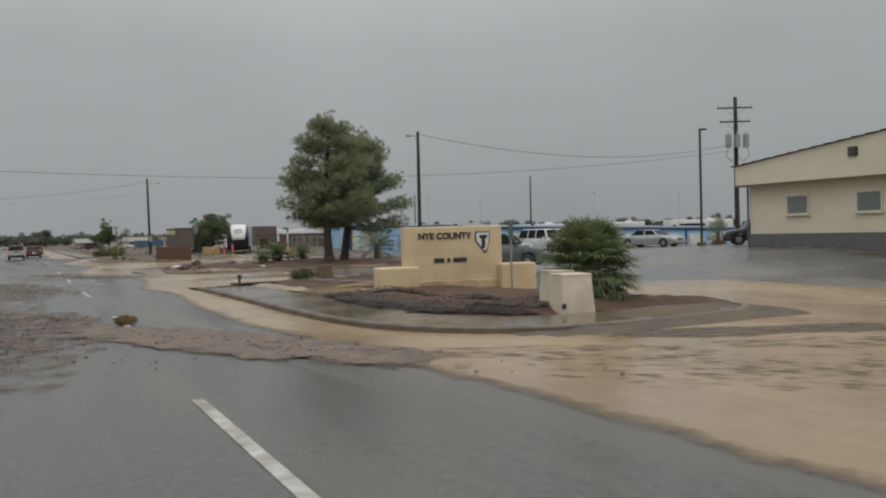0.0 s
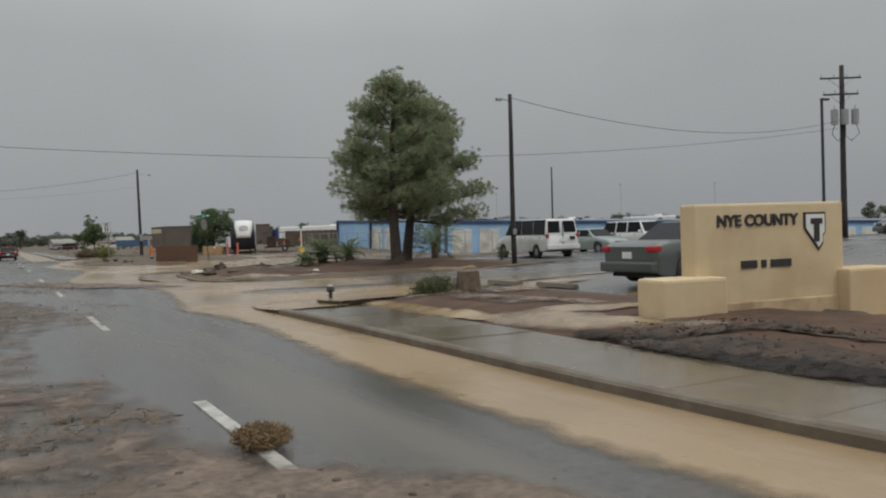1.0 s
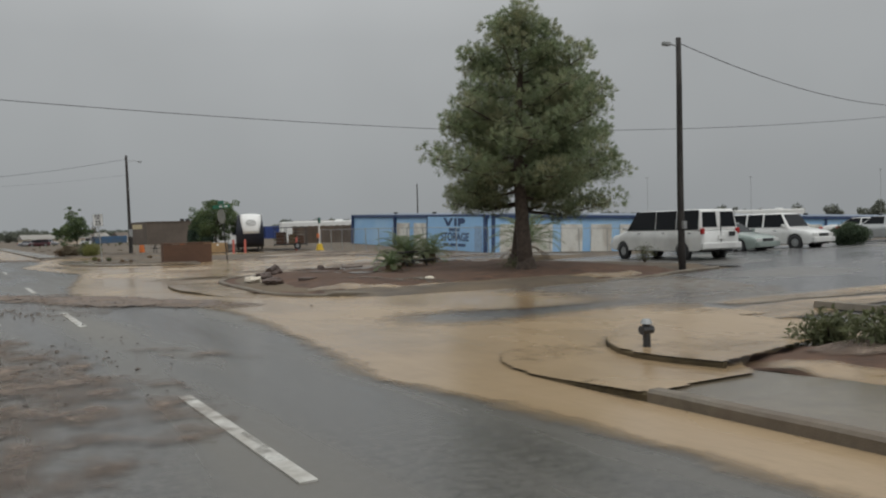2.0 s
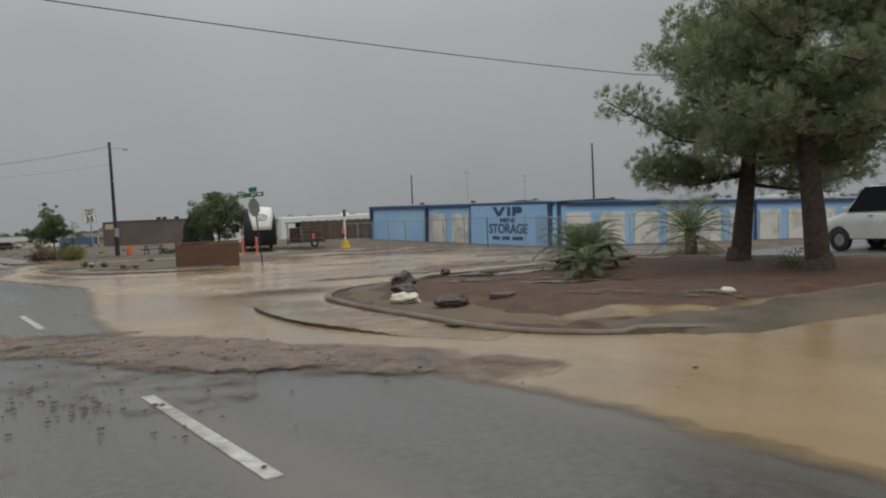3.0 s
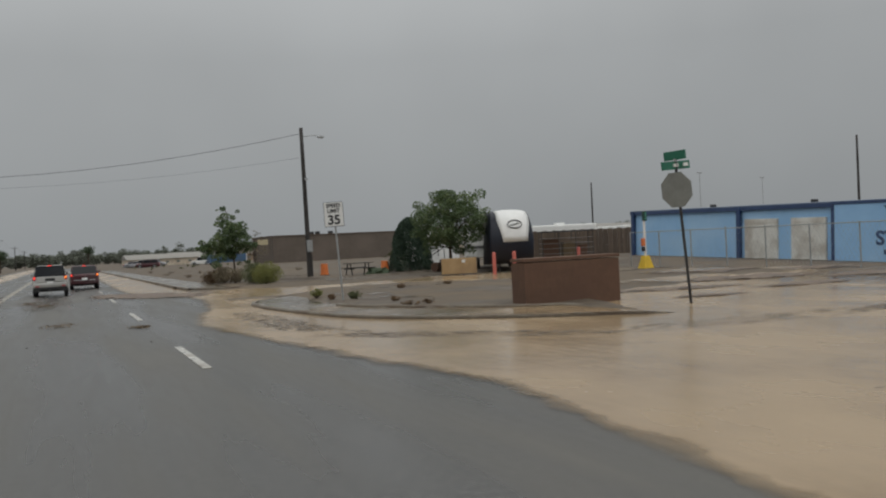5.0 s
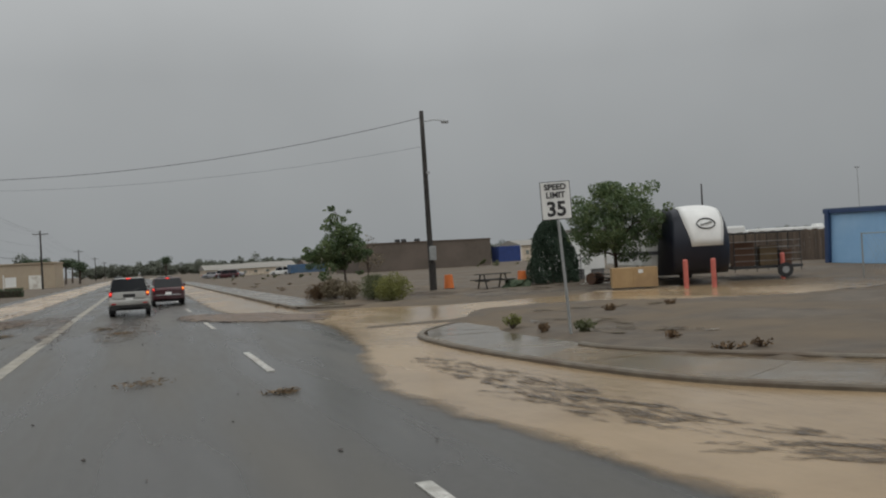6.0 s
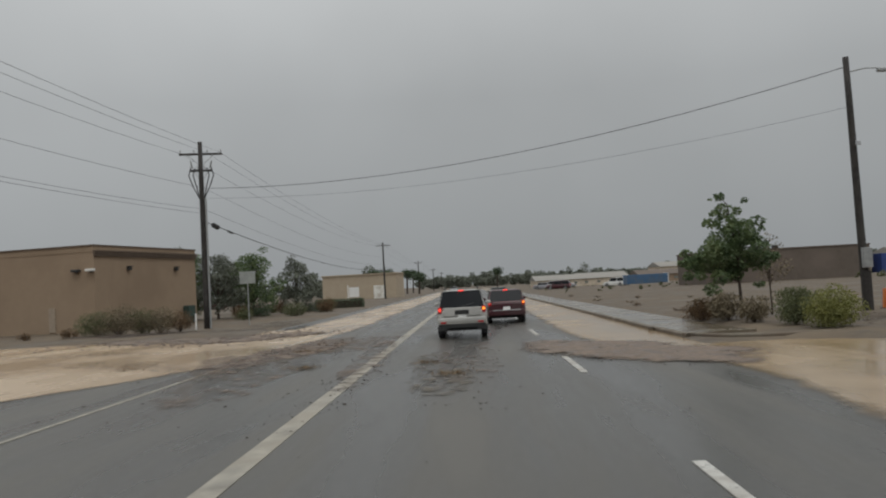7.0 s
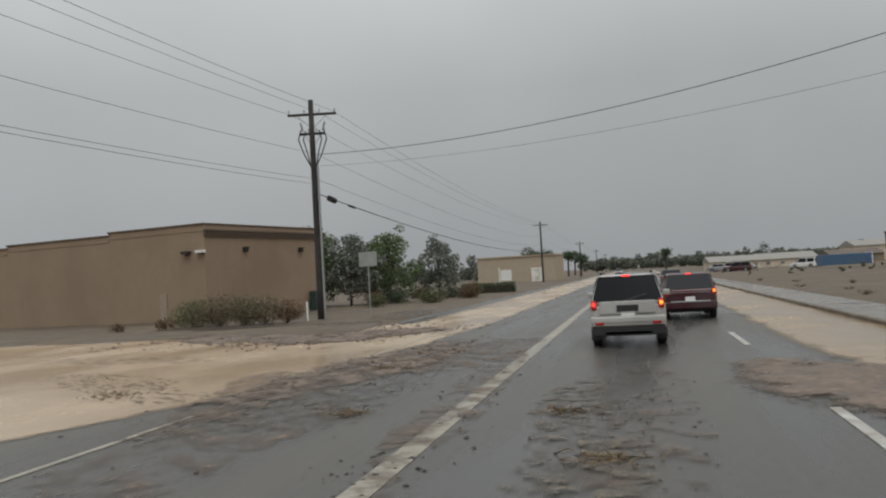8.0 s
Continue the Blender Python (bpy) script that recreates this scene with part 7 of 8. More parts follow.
part("bumper_trim", boxed((0, -2.33, 0.62), (1.3, 0.06, 0.05), 0.01), CHROME, red, "chrome bumper strip")
vehicle("sedan", at(2.2, 165, 0), "dark green car far along the road", "car", paint("dark_green", (0.03, 0.05, 0.04), 0.3), 4.6, 1.8, 1.5, 1.1, 0.9, group="cars on the road")
vehicle("sedan", at(-5.2, 300, 180), "small oncoming car far along the road", "car", paint("far_grey", (0.3, 0.3, 0.32), 0.3), 4.6, 1.8, 1.5, 1.1, 0.9, group="cars on the road")
van = vehicle("passenger_van", at(26.3, 50.75, 7, 0.08), "white passenger van with dark windows on the lot", "van", paint("fleet_white", (0.74, 0.74, 0.72), 0.0), 6.2, 2.03, 2.15, 1.15, 0, 1.28, 1.16, 1.0, 0.8, 0.12, 0.42, 0.38, (2.1, -1.95), pillars=3, rim=STEEL, tumble=0.86, rear_doors=True, side_inset=0.03)
part("door_seam", boxed((0, -3.095, 1.2), (0.03, 0.03, 1.5)), DARKSTEEL, van, "dark seam between the rear doors")
# dark plate added for the right rear lamp, besides the modelled tail lamps
part("rear_lamp_plate", boxed((0.55, -3.12, 1.1), (0.3, 0.03, 0.18)), DARKSTEEL, van, "dark plate for the right rear lamp")
vehicle("sedan", at(31.6, 52.6, 174, 0.12), "pale green sedan parked beside a van", "car", paint("pale_green", (0.3, 0.36, 0.33), 0.3), 4.9, 1.85, 1.5, 1.2, 1.0, 0.98, 0.93, 1.0, 0.75, 0.7, 0.24, 0.33, pillars=2)
vehicle("suv", at(35.2, 52.3, 174, 0.17), "white sport utility vehicle parked on the lot", "car", paint("fleet_white", (0.74, 0.74, 0.72), 0.0), 4.9, 1.95, 1.85, 1.2, 0, 1.08, 1.02, 1.0, 0.5, 0.3, 0.3, 0.37, pillars=3)
vehicle("sedan", at(15.9, 28.15, 88, 0.29), "grey-green sedan with red tail lamps on the lot", "car", paint("grey_green", (0.105, 0.122, 0.117), 0.5), 5.1, 1.9, 1.56, 1.2, 1.05, 1.02, 0.95, 1.06, 0.75, 0.75, 0.22, 0.33, pillars=2)
vehicle("sedan", at(45.9, 53.0, 160, 0.27), "silver sedan parked on the wet lot", "car", paint("silver", (0.45, 0.46, 0.46), 0.6), 5.3, 1.95, 1.47, 1.35, 1.25, 0.96, 0.92, 0.98, 0.75, 0.7, 0.22, 0.34, pillars=2)
vehicle("sedan", at(49.2, 56.6, 160, 0.2), "white sedan parked behind another car", "car", paint("fleet_white", (0.74, 0.74, 0.72), 0.0), 5.1, 1.9, 1.47, 1.3, 1.15, 0.96, 0.92, 0.98, 0.75, 0.7, 0.22, 0.34, pillars=2)
vehicle("suv", at(42.9, 38.7, -50, 0.55), "black sport utility vehicle parked beside the office", "car", paint("black_paint", (0.02, 0.022, 0.025), 0.2), 4.9, 1.95, 1.85, 1.25, 0, 1.1, 1.05, 1.0, 0.5, 0.3, 0.32, 0.38, pillars=3)


# ---- mud, stones and drift on the road ----
def mud_bank(cx, cy, ln, wd, rot, h, cover, seed, label="ragged silt bank left by the flood on the road", material=None, z0=None):
    """A low bank of silt with ripples and a ragged rim, sunk into the road at its edge."""
    nx, ny = max(8, int(wd / 0.1)), max(10, int(ln / 0.12))
    ca, sa = math.cos(radians(rot)), math.sin(radians(rot))
    verts, faces, ok, film = [], [], [], []
    for j in range(ny + 1):
        for i in range(nx + 1):
            u, w = 2 * i / nx - 1, 2 * j / ny - 1
            x, y = u * wd / 2, w * ln / 2
            rim = 1 - (abs(u) ** 2.2 + abs(w) ** 2.4) + 0.55 * nz(x, y, 0.55, seed) + 0.25 * nz(x, y, 1.8, seed + 3)
            z = h * step(rim, 0.05, 0.9) * (0.6 + 0.45 * nz(x, y, 0.9, seed + 7) + 0.2 * nz(x, y, 2.2, seed))
            if material is MUD:
                z += min(h, 0.045) * step(rim, 0.1, 0.5) * (0.55 * nz(x, y, 2.6, seed + 1) + 0.4 * nz(x, y, 4.6, seed + 2))
            if material in (MULCH, WETMULCH):
                z += h * step(rim, 0.0, 0.3) * (0.3 + 0.35 * nz(x, y, 3.3, seed) + 0.2 * nz(x, y, 6.5, seed))
            verts.append((x, y, max(z, 0.0) + 0.009 + (z0(cx + x * ca - y * sa, cy + x * sa + y * ca) if z0 else 0.0)))
            ok.append(rim > -0.12)
            film.append(min(cover, max(0.0, 0.2 + rim * 0.9)))
    for j in range(ny):
        for i in range(nx):
            q = j * (nx + 1) + i
            c = (q, q + 1, q + nx + 2, q + nx + 1)
            if any(ok[k] for k in c):
                faces.append(c)
    ob = sheet("mud_bank", verts, faces, material or MUD, label, "mud", "stuff")
    ob.data.attributes.new("film", "FLOAT", "POINT").data.foreach_set("value", film)
    ob.matrix_basis = pose(cx, cy, 0, 0, 0, rot)
    return ob


def banks(spots, seed, label, material):
    """Silt banks: place, length, width, turn, height, cover."""
    for k, (cx, cy, ln, wd, rot, h, cover) in enumerate(spots):
        mud_bank(cx, cy, ln, wd, rot, h, cover, seed + 3.7 * k, label, material)


SILT = "ragged silt bank left by the flood on the road"
# on the road before the island
banks([(3.0, 14.6, 12.5, 2.6, 25, 0.03, 0.8), (-0.2, 20.0, 12.0, 3.4, 6, 0.03, 0.5), (-0.6, 23.0, 3.0, 1.4, 60, 0.05, 0.62), (-1.4, 15.0, 12.0, 4.0, 0, 0.02, 0.42), (-0.9, 27.0, 9.0, 2.6, 0, 0.02, 0.4), (2.9, 49.1, 12.0, 2.9, 27, 0.045, 0.82), (-0.8, 37.0, 15.0, 4.2, 4, 0.02, 0.5), (2.6, 37.0, 3.0, 0.9, 30, 0.015, 0.4), (0.5, 33.5, 6.0, 3.0, 4, 0.015, 0.4), (0.9, 53.0, 5.0, 1.2, 70, 0.03, 0.5), (3.6, 101.3, 10.5, 4.2, 24, 0.045, 0.9), (1.4, 47.5, 6.0, 2.4, 20, 0.02, 0.38)], 11.0, SILT, MUD)
# on the road further north
banks([(-6.3, 107.5, 13.0, 2.8, -8, 0.05, 0.62), (-7.6, 103.0, 7.0, 1.6, 14, 0.035, 0.5), (-10.2, 117.0, 8.0, 4.5, -40, 0.07, 0.66), (-14.5, 117.5, 11.0, 3.6, 66, 0.08, 0.66), (-19.5, 120.5, 8.0, 3.0, 80, 0.07, 0.6), (-6.0, 99.0, 10.0, 2.6, 4, 0.015, 0.4), (-4.4, 109.5, 9.0, 2.2, -6, 0.02, 0.46), (-3.3, 103.0, 16.0, 1.1, 2, 0.012, 0.44), (-0.6, 100.5, 11.0, 1.6, 0, 0.02, 0.36)], 55.4, SILT, MUD)
# in the side street
banks([(20.0, 62.0, 12.0, 2.6, 84, 0.04, 0.6), (17.5, 70.5, 7.0, 1.4, 86, 0.03, 0.5), (13.0, 61.2, 5.5, 1.4, 84, 0.05, 0.8), (17.8, 63.6, 4.0, 1.6, 80, 0.06, 0.85), (25.0, 68.0, 9.0, 2.4, 84, 0.05, 0.6)], 88.7, SILT, MUD)
for k, (cx, cy, ln, wd, rot, cover) in enumerate(((4.7, 80.5, 9.0, 1.2, 3, 0.54), (4.9, 77.0, 7.0, 1.3, 14, 0.5), (6.6, 73.6, 7.0, 1.1, 46, 0.54), (7.2, 9.9, 5.5, 1.6, 52, 0.5), (7.6, 7.2, 6.5, 2.6, 40, 0.46), (9.2, 6.6, 6.0, 2.4, 50, 0.46), (11.2, 10.0, 6.0, 1.8, 66, 0.66), (11.4, 8.0, 5.0, 1.5, 60, 0.5),
                                                  (15.5, 66.0, 10.0, 2.0, 82, 0.5), (10.6, 64.5, 7.0, 1.4, 78, 0.46), (12.5, 71.0, 9.0, 1.4, 84, 0.48), (8.9, 61.0, 5.0, 1.0, 60, 0.44), (-11.2, 104.6, 9.0, 2.2, 50, 0.48), (-15.5, 110.5, 9.0, 2.0, 76, 0.48))):
    mud_bank(cx, cy, ln, wd, rot, 0.012, cover, 90.0 + 2.9 * k, "thin dark streaks of silt in the shallow flood", STREAK)
for k, (cx, cy, ln, wd, rot, cover) in enumerate(((-1.3, 98.5, 12.0, 1.5, 2, 0.5), (-1.2, 37.5, 15.0, 3.4, 0, 0.46), (-1.6, 20.0, 16.0, 3.2, 0, 0.46), (-6.0, 104.0, 14.0, 4.0, 0, 0.44), (2.6, 101.5, 8.0, 3.4, 30, 0.5))):
    mud_bank(cx, cy, ln, wd, rot, 0.02, cover, 150.0 + 4.1 * k, "washed gravel strewn over the wet road", GRAVEL)

for k, (cx, cy, ln, wd, rot) in enumerate(((7.85, 18.4, 7.5, 0.85, 6), (8.9, 15.5, 4.0, 0.8, 44), (8.6, 20.2, 4.0, 1.0, 20))):
    mud_bank(cx, cy, ln, wd, rot, 0.09, 0.54, 3.0 + 2.3 * k, "soaked dark mulch heap washed across the bed", MULCH, lambda x, y: south_rise(x, y) + tilth(x, y))
    rsm = rnd(830 + k)
    um = rsm.uniform(-0.46, 0.46, (150, 2)) * np.array([wd, ln])
    cm, sm = math.cos(radians(rot)), math.sin(radians(rot))
    pm = np.array([(cx + u * cm - v * sm, cy + u * sm + v * cm, 0.0) for u, v in um])
    pm[:, 2] = [south_rise(px, py) + 0.07 + 0.05 * rsm.rand() for px, py, _ in pm]
    tagged(leaf_mesh("twig_litter", pm, 0.075, DARKTWIG, None, rsm, 0.4, 0.3), "soaked dark twigs and leaf litter on the bed", "debris", "twig litter", "stuff")
for k, (cx, cy, ln, wd, rot) in enumerate(((7.5, 18.4, 6.5, 0.7, 3), (8.25, 15.3, 3.6, 0.6, 40), (7.6, 21.6, 2.4, 0.4, 4), (9.6, 17.2, 1.6, 0.6, 20))):
    mud_bank(cx, cy, ln, wd, rot, 0.05, 0.52, 21.0 + 2.9 * k, "black soaked mulch along the edge of the bed", WETMULCH, lambda x, y: south_rise(x, y) + tilth(x, y) + 0.03)
for k, (cx, cy, ln, wd, rot) in enumerate(((8.3, 23.6, 5.0, 1.6, 6), (7.7, 28.0, 7.0, 0.8, 2), (9.6, 24.6, 2.6, 0.9, 60))):
    mud_bank(cx, cy, ln, wd, rot, 0.0, 0.8, 61.0 + 2.7 * k, "tan puddle left on the planting bed", WATER, lambda x, y: south_rise(x, y) + tilth(x, y) + 0.02)
for k, (cx, cy, ln, wd, rot) in enumerate(((12.9, 31.8, 4.5, 1.6, 84), (13.6, 34.6, 6.0, 2.0, 80), (13.2, 26.2, 3.6, 0.9, 4), (16.5, 36.0, 7.0, 1.8, 84))):
    mud_bank(cx, cy, ln, wd, rot, 0.0, 0.7, 71.0 + 2.7 * k, "tan puddle on the wet parking lot", WATER, lambda x, y: lot_rise(x, y) + 0.012)
for k, (cx, cy, ln, wd, rot) in enumerate(((9.6, 27.5, 6.0, 1.6, 10), (10.2, 30.0, 4.0, 1.6, 60), (9.0, 20.5, 4.0, 1.0, 6))):
    mud_bank(cx, cy, ln, wd, rot, 0.05, 0.6, 81.0 + 2.7 * k, "ragged brown silt over the planting bed", MUD, lambda x, y: south_rise(x, y) + tilth(x, y) + 0.006)
ISLE_SILT = ((10.9, 53.0, 2.6, 1.1, 60), (12.6, 51.6, 2.8, 1.0, 50), (13.2, 56.8, 3.0, 1.2, 80), (11.0, 47.2, 4.0, 1.4, 40))
for k, (cx, cy, ln, wd, rot) in enumerate(ISLE_SILT):
    mud_bank(cx, cy, ln, wd, rot, 0.02, 0.5, 41.0 + 2.7 * k, "grey silt washed over the dirt island", GRAVEL, lambda x, y: isle_rise(x, y) + tilth(x, y) + 0.008)

def drift(spots, seed):
    """Puddles, gravel and mulch on bare ground: place, length, width, turn, cover, what."""
    for k, (cx, cy, ln, wd, rot, cover, mt) in enumerate(spots):
        mud_bank(cx, cy, ln, wd, rot, 0.03 if mt is not PUDDLE else 0.0, cover, seed + 3.3 * k, "rain puddle on the bare verge" if mt is PUDDLE else "washed silt and drift on the bare verge", mt, lambda x, y: ground_z(x, y) + 0.012)


drift([(9.6, 87.6, 4.0, 2.0, 20, 0.43, PUDDLE), (9.6, 84.4, 3.0, 1.6, 30, 0.43, PUDDLE), (11.5, 91.2, 7.0, 1.4, 80, 0.43, PUDDLE)], 210.0)
drift([(14.0, 104.5, 8.0, 3.0, 80, 0.43, PUDDLE), (20.0, 106.0, 9.0, 2.5, 84, 0.43, PUDDLE), (17.0, 101.8, 9.0, 1.6, 82, 0.5, GRAVEL), (12.5, 109.0, 6.0, 3.0, 20, 0.36, MULCH), (25.0, 104.0, 7.0, 3.0, 60, 0.36, MULCH), (13.0, 116.5, 10.0, 4.0, 30, 0.5, GRAVEL)], 250.0)
drift([(-14.0, 124.0, 8.0, 2.4, 80, 0.5, GRAVEL), (-19.5, 124.0, 8.0, 2.0, 84, 0.45, MULCH), (-12.4, 130.0, 12.0, 3.0, 6, 0.5, GRAVEL)], 270.0)
for k, (cx, cy, ln, wd, rot) in enumerate(((19.0, 77.6, 9.0, 2.4, 82), (25.5, 78.6, 8.0, 3.0, 76), (21.5, 82.5, 10.0, 2.0, 84), (29.5, 76.0, 8.0, 3.2, 60), (26.0, 86.0, 9.0, 2.6, 70), (24.6, 91.5, 9.0, 3.0, 84), (32.0, 71.5, 9.0, 2.4, 80), (33.0, 66.0, 8.0, 3.0, 70), (30.0, 62.5, 8.0, 2.2, 84))):
    mud_bank(cx, cy, ln, wd, rot, 0.0, 0.72, 310.0 + 3.3 * k, "tan flood puddle on the bare yard", WATER, lambda x, y: ground_z(x, y) + 0.014)


for k, (cx, cy, ln, wd, rot) in enumerate(((17.0, 79.5, 5.0, 1.6, 78), (20.5, 77.4, 4.0, 1.2, 86), (22.5, 81.5, 6.0, 2.0, 80), (26.0, 79.0, 5.0, 1.8, 84), (15.6, 76.4, 2.6, 0.7, 80), (24.0, 85.5, 6.0, 2.0, 82), (28.5, 84.0, 5.0, 1.8, 78))):
    mud_bank(cx, cy, ln, wd, rot, 0.07, 0.8, 340.0 + 3.1 * k, "low bank of brown soil standing out of the flood", MUD, lambda x, y: max(0.0, ground_z(x, y)))


def stones(name, boxes, count, size, seed, label, material=STONEBITS):
    """Scattered angular stones over rectangles of the road, joined."""
    rs = rnd(seed)
    verts, faces = [], []
    base = [(1, 0, 0), (-0.5, 0.86, 0), (-0.5, -0.86, 0), (0.2, 0.1, 0.9), (-0.1, 0.0, -0.6)]
    tri = [(0, 1, 3), (1, 2, 3), (2, 0, 3), (1, 0, 4), (2, 1, 4), (0, 2, 4)]
    for _ in range(count):
        x0, x1, y0, y1 = boxes[rs.randint(len(boxes))]
        x, y = x0 + (x1 - x0) * rs.beta(1.6, 1.6), y0 + (y1 - y0) * rs.rand()
        s = size * min(2.0, rs.gamma(2.0, 0.4))
        a = rs.rand() * 6.28
        q = len(verts)
        for p in base:
            j = rs.uniform(0.7, 1.3, 3)
            px, py, pz = p[0] * j[0] * s * 1.2, p[1] * j[1] * s * 1.2, p[2] * j[2] * s * 0.4
            verts.append((x + px * math.cos(a) - py * math.sin(a), y + px * math.sin(a) + py * math.cos(a), 0.006 + s * 0.1 + pz))
        faces += [(q + i, q + j, q + k) for i, j, k in tri]
    return sheet(name, verts, faces, material, label, "debris", "stuff", False)


CLOD = mat("mud_clod", (0.125, 0.092, 0.068), 0.7, (0.06, 0.045, 0.034), 6, 0.5, 30, wet=0.25)


def clods(cx, cy, ln, wd, rot, count, size, seed):
    """Rounded lumps of wet mud strewn over a bank, joined."""
    rs = rnd(seed)
    ca, sa = math.cos(radians(rot)), math.sin(radians(rot))
    verts, faces = [], []
    for _ in range(count):
        u, w = rs.normal(0, 0.21, 2)
        x, y = cx + u * wd * ca - w * ln * sa, cy + u * wd * sa + w * ln * ca
        r = size * rs.uniform(0.35, 1.0) ** 1.6
        q, a0, lift = len(verts), rs.rand() * 6.28, 0.012 + 0.6 * r
        for z, k in ((-0.4, 1.0), (0.25, 0.85)):
            for i in range(6):
                a = a0 + i * 1.047
                j = rs.uniform(0.75, 1.25)
                verts.append((x + math.cos(a) * r * k * j * 1.35, y + math.sin(a) * r * k * j, lift + z * r))
        verts.append((x + r * rs.uniform(-0.3, 0.3), y, lift + 0.55 * r))
        for i in range(6):
            faces.append((q + i, q + (i + 1) % 6, q + 6 + (i + 1) % 6, q + 6 + i))
            faces.append((q + 6 + i, q + 6 + (i + 1) % 6, q + 12))
    return sheet("mud_clods", verts, faces, CLOD, "rounded clods of wet mud on a silt bank", "debris", "stuff", True)


for k, (cx, cy, ln, wd, rot, n) in enumerate(((3.0, 14.6, 11.0, 2.2, 25, 260), (-0.3, 20.0, 11.0, 3.2, 6, 260), (-1.2, 16.5, 11.0, 3.4, 0, 260), (2.9, 49.1, 11.0, 2.6, 27, 300), (0.4, 46.6, 6.0, 2.2, 30, 120), (3.6, 101.3, 9.5, 3.6, 24, 160), (-6.3, 107.5, 12.0, 2.6, -8, 300), (-9.6, 116.5, 9.0, 4.0, -40, 300), (-0.6, 100.0, 11.0, 1.5, 0, 90))):
    clods(cx, cy, ln, wd, rot, n, 0.05 if cy > 105 else 0.03, 900 + k)
for k, (cx, cy, ln, wd, rot) in enumerate(((10.6, 55.9, 4.6, 1.3, 62), (12.9, 54.6, 4.0, 1.2, 74), (14.2, 56.8, 5.0, 1.2, 82), (17.5, 55.2, 5.0, 1.3, 84), (11.6, 50.4, 3.0, 0.7, 50), (9.6, 45.9, 3.6, 0.8, 60), (14.5, 45.2, 9.0, 1.1, 88))):
    mud_bank(cx, cy, ln, wd, rot, 0.0, 0.62, 401.0 + 2.7 * k, "pale puddle standing on the dirt island", WATER if k > 4 else PUDDLE, lambda x, y: isle_rise(x, y) + tilth(x, y) + 0.014)
stones("road_stones", [(-3.6, 1.4, 13, 28), (-3.6, 0.8, 13, 24), (-2, 3.5, 12, 18)], 420, 0.018, 1, "dark stones and bits scattered over the road")
stones("road_stones", [(-3.0, 2.6, 33, 41.2), (-3.0, 1.4, 34, 40.5), (-1, 3.5, 45, 53)], 620, 0.018, 2, "dark stones and bits scattered over the road")
stones("mud_clods", [(-2.2, 2.4, 35.4, 40.8), (-2.0, 1.6, 36, 39.5)], 300, 0.026, 12, "dark clods of mud scattered over the road", CLOD)
stones("mud_clods", [(-3.6, 1.0, 13.5, 23)], 200, 0.028, 13, "dark clods of mud scattered over the road")
stones("road_stones", [(-3, 3, 76, 95), (-1.4, 0.3, 95, 104)], 90, 0.02, 3, "dark stones and bits scattered over the road")
stones("road_stones", [(-9, -3, 92, 116), (-4.5, -2.2, 90, 112), (-8, -4, 100, 110)], 500, 0.021, 4, "dark stones and bits scattered over the road")
stones("mud_clods", [(-3.7, -2.5, 91, 103), (-3.5, -2.7, 95, 101), (-7.5, -4.0, 100, 107)], 230, 0.022, 14, "dark clods of mud strewn along the painted line")
stones("verge_stones", [(8.6, 17, 79, 91), (-20, -9, 119, 128)], 420, 0.05, 5, "stones scattered on the wet verge", ROCKMAT)
stones("road_stones", [(1.8, 4.5, 97, 104), (-2.0, 0.2, 92, 104)], 240, 0.018, 6, "dark stones and bits scattered over the road")
stones("bank_stones", [(-21, -8, 114, 125), (-15, -8, 114, 121)], 900, 0.06, 8, "clods and stones strewn over the flooded verge", ROCKMAT)
stones("bed_stones", [(8.2, 12.2, 13.5, 31), (8.4, 22, 46.5, 57.5)], 700, 0.07, 7, "stones scattered over the wet beds", ROCKMAT)
for x0, y0, s0 in ((-4.7, 100.5, 0.2), (-5.8, 106.1, 0.3), (-10.1, 102.8, 0.35), (-0.4, 84.2, 0.25), (1.5, 81.8, 0.12), (0.7, 20.65, 0.34), (-1.0, 97.5, 0.2), (-1.6, 100.4, 0.18)):
    rsd = rnd(int(100 * abs(x0 + y0)))
    dd = leaf_mesh("brush_clump", np.array([x0, y0, 0.0]) + rsd.normal(size=(160, 3)) * np.array([s0, s0 * 0.7, s0 * 0.12]) + np.array([0, 0, s0 * 0.2]), 0.13, DRYLEAF, None, rsd, 0.3, 0.12)
    tagged(dd, "clump of washed-up brush on the road", "debris", "brush clumps", "stuff")
tw = thing("tumbleweed", pose(1.75, 19.2, 0.0), "dry brown tumbleweed lying on a lane dash", "tumbleweed")
rst = rnd(77)
dt = rst.normal(size=(1700, 3))
dt /= np.linalg.norm(dt, axis=1)[:, None]
leaf_mesh("brushwood", dt * rst.uniform(0.25, 1, (1700, 1)) ** 0.5 * np.array([0.27, 0.24, 0.11]) + np.array([0, 0, 0.1]), 0.1, TUMBLE, tw, rst, 1, 0.08)
bmt = bmesh.new()
for k in range(14):
    a = 2.4 * k
    tube(bmt, [(0, 0, 0.04), (0.12 * math.cos(a), 0.11 * math.sin(a), 0.12), (0.23 * math.cos(a), 0.19 * math.sin(a), 0.1 + 0.05 * math.sin(3 * a))], 0.008, 0.003, 4)
part("stemwork", bmt, TUMBLE, tw)

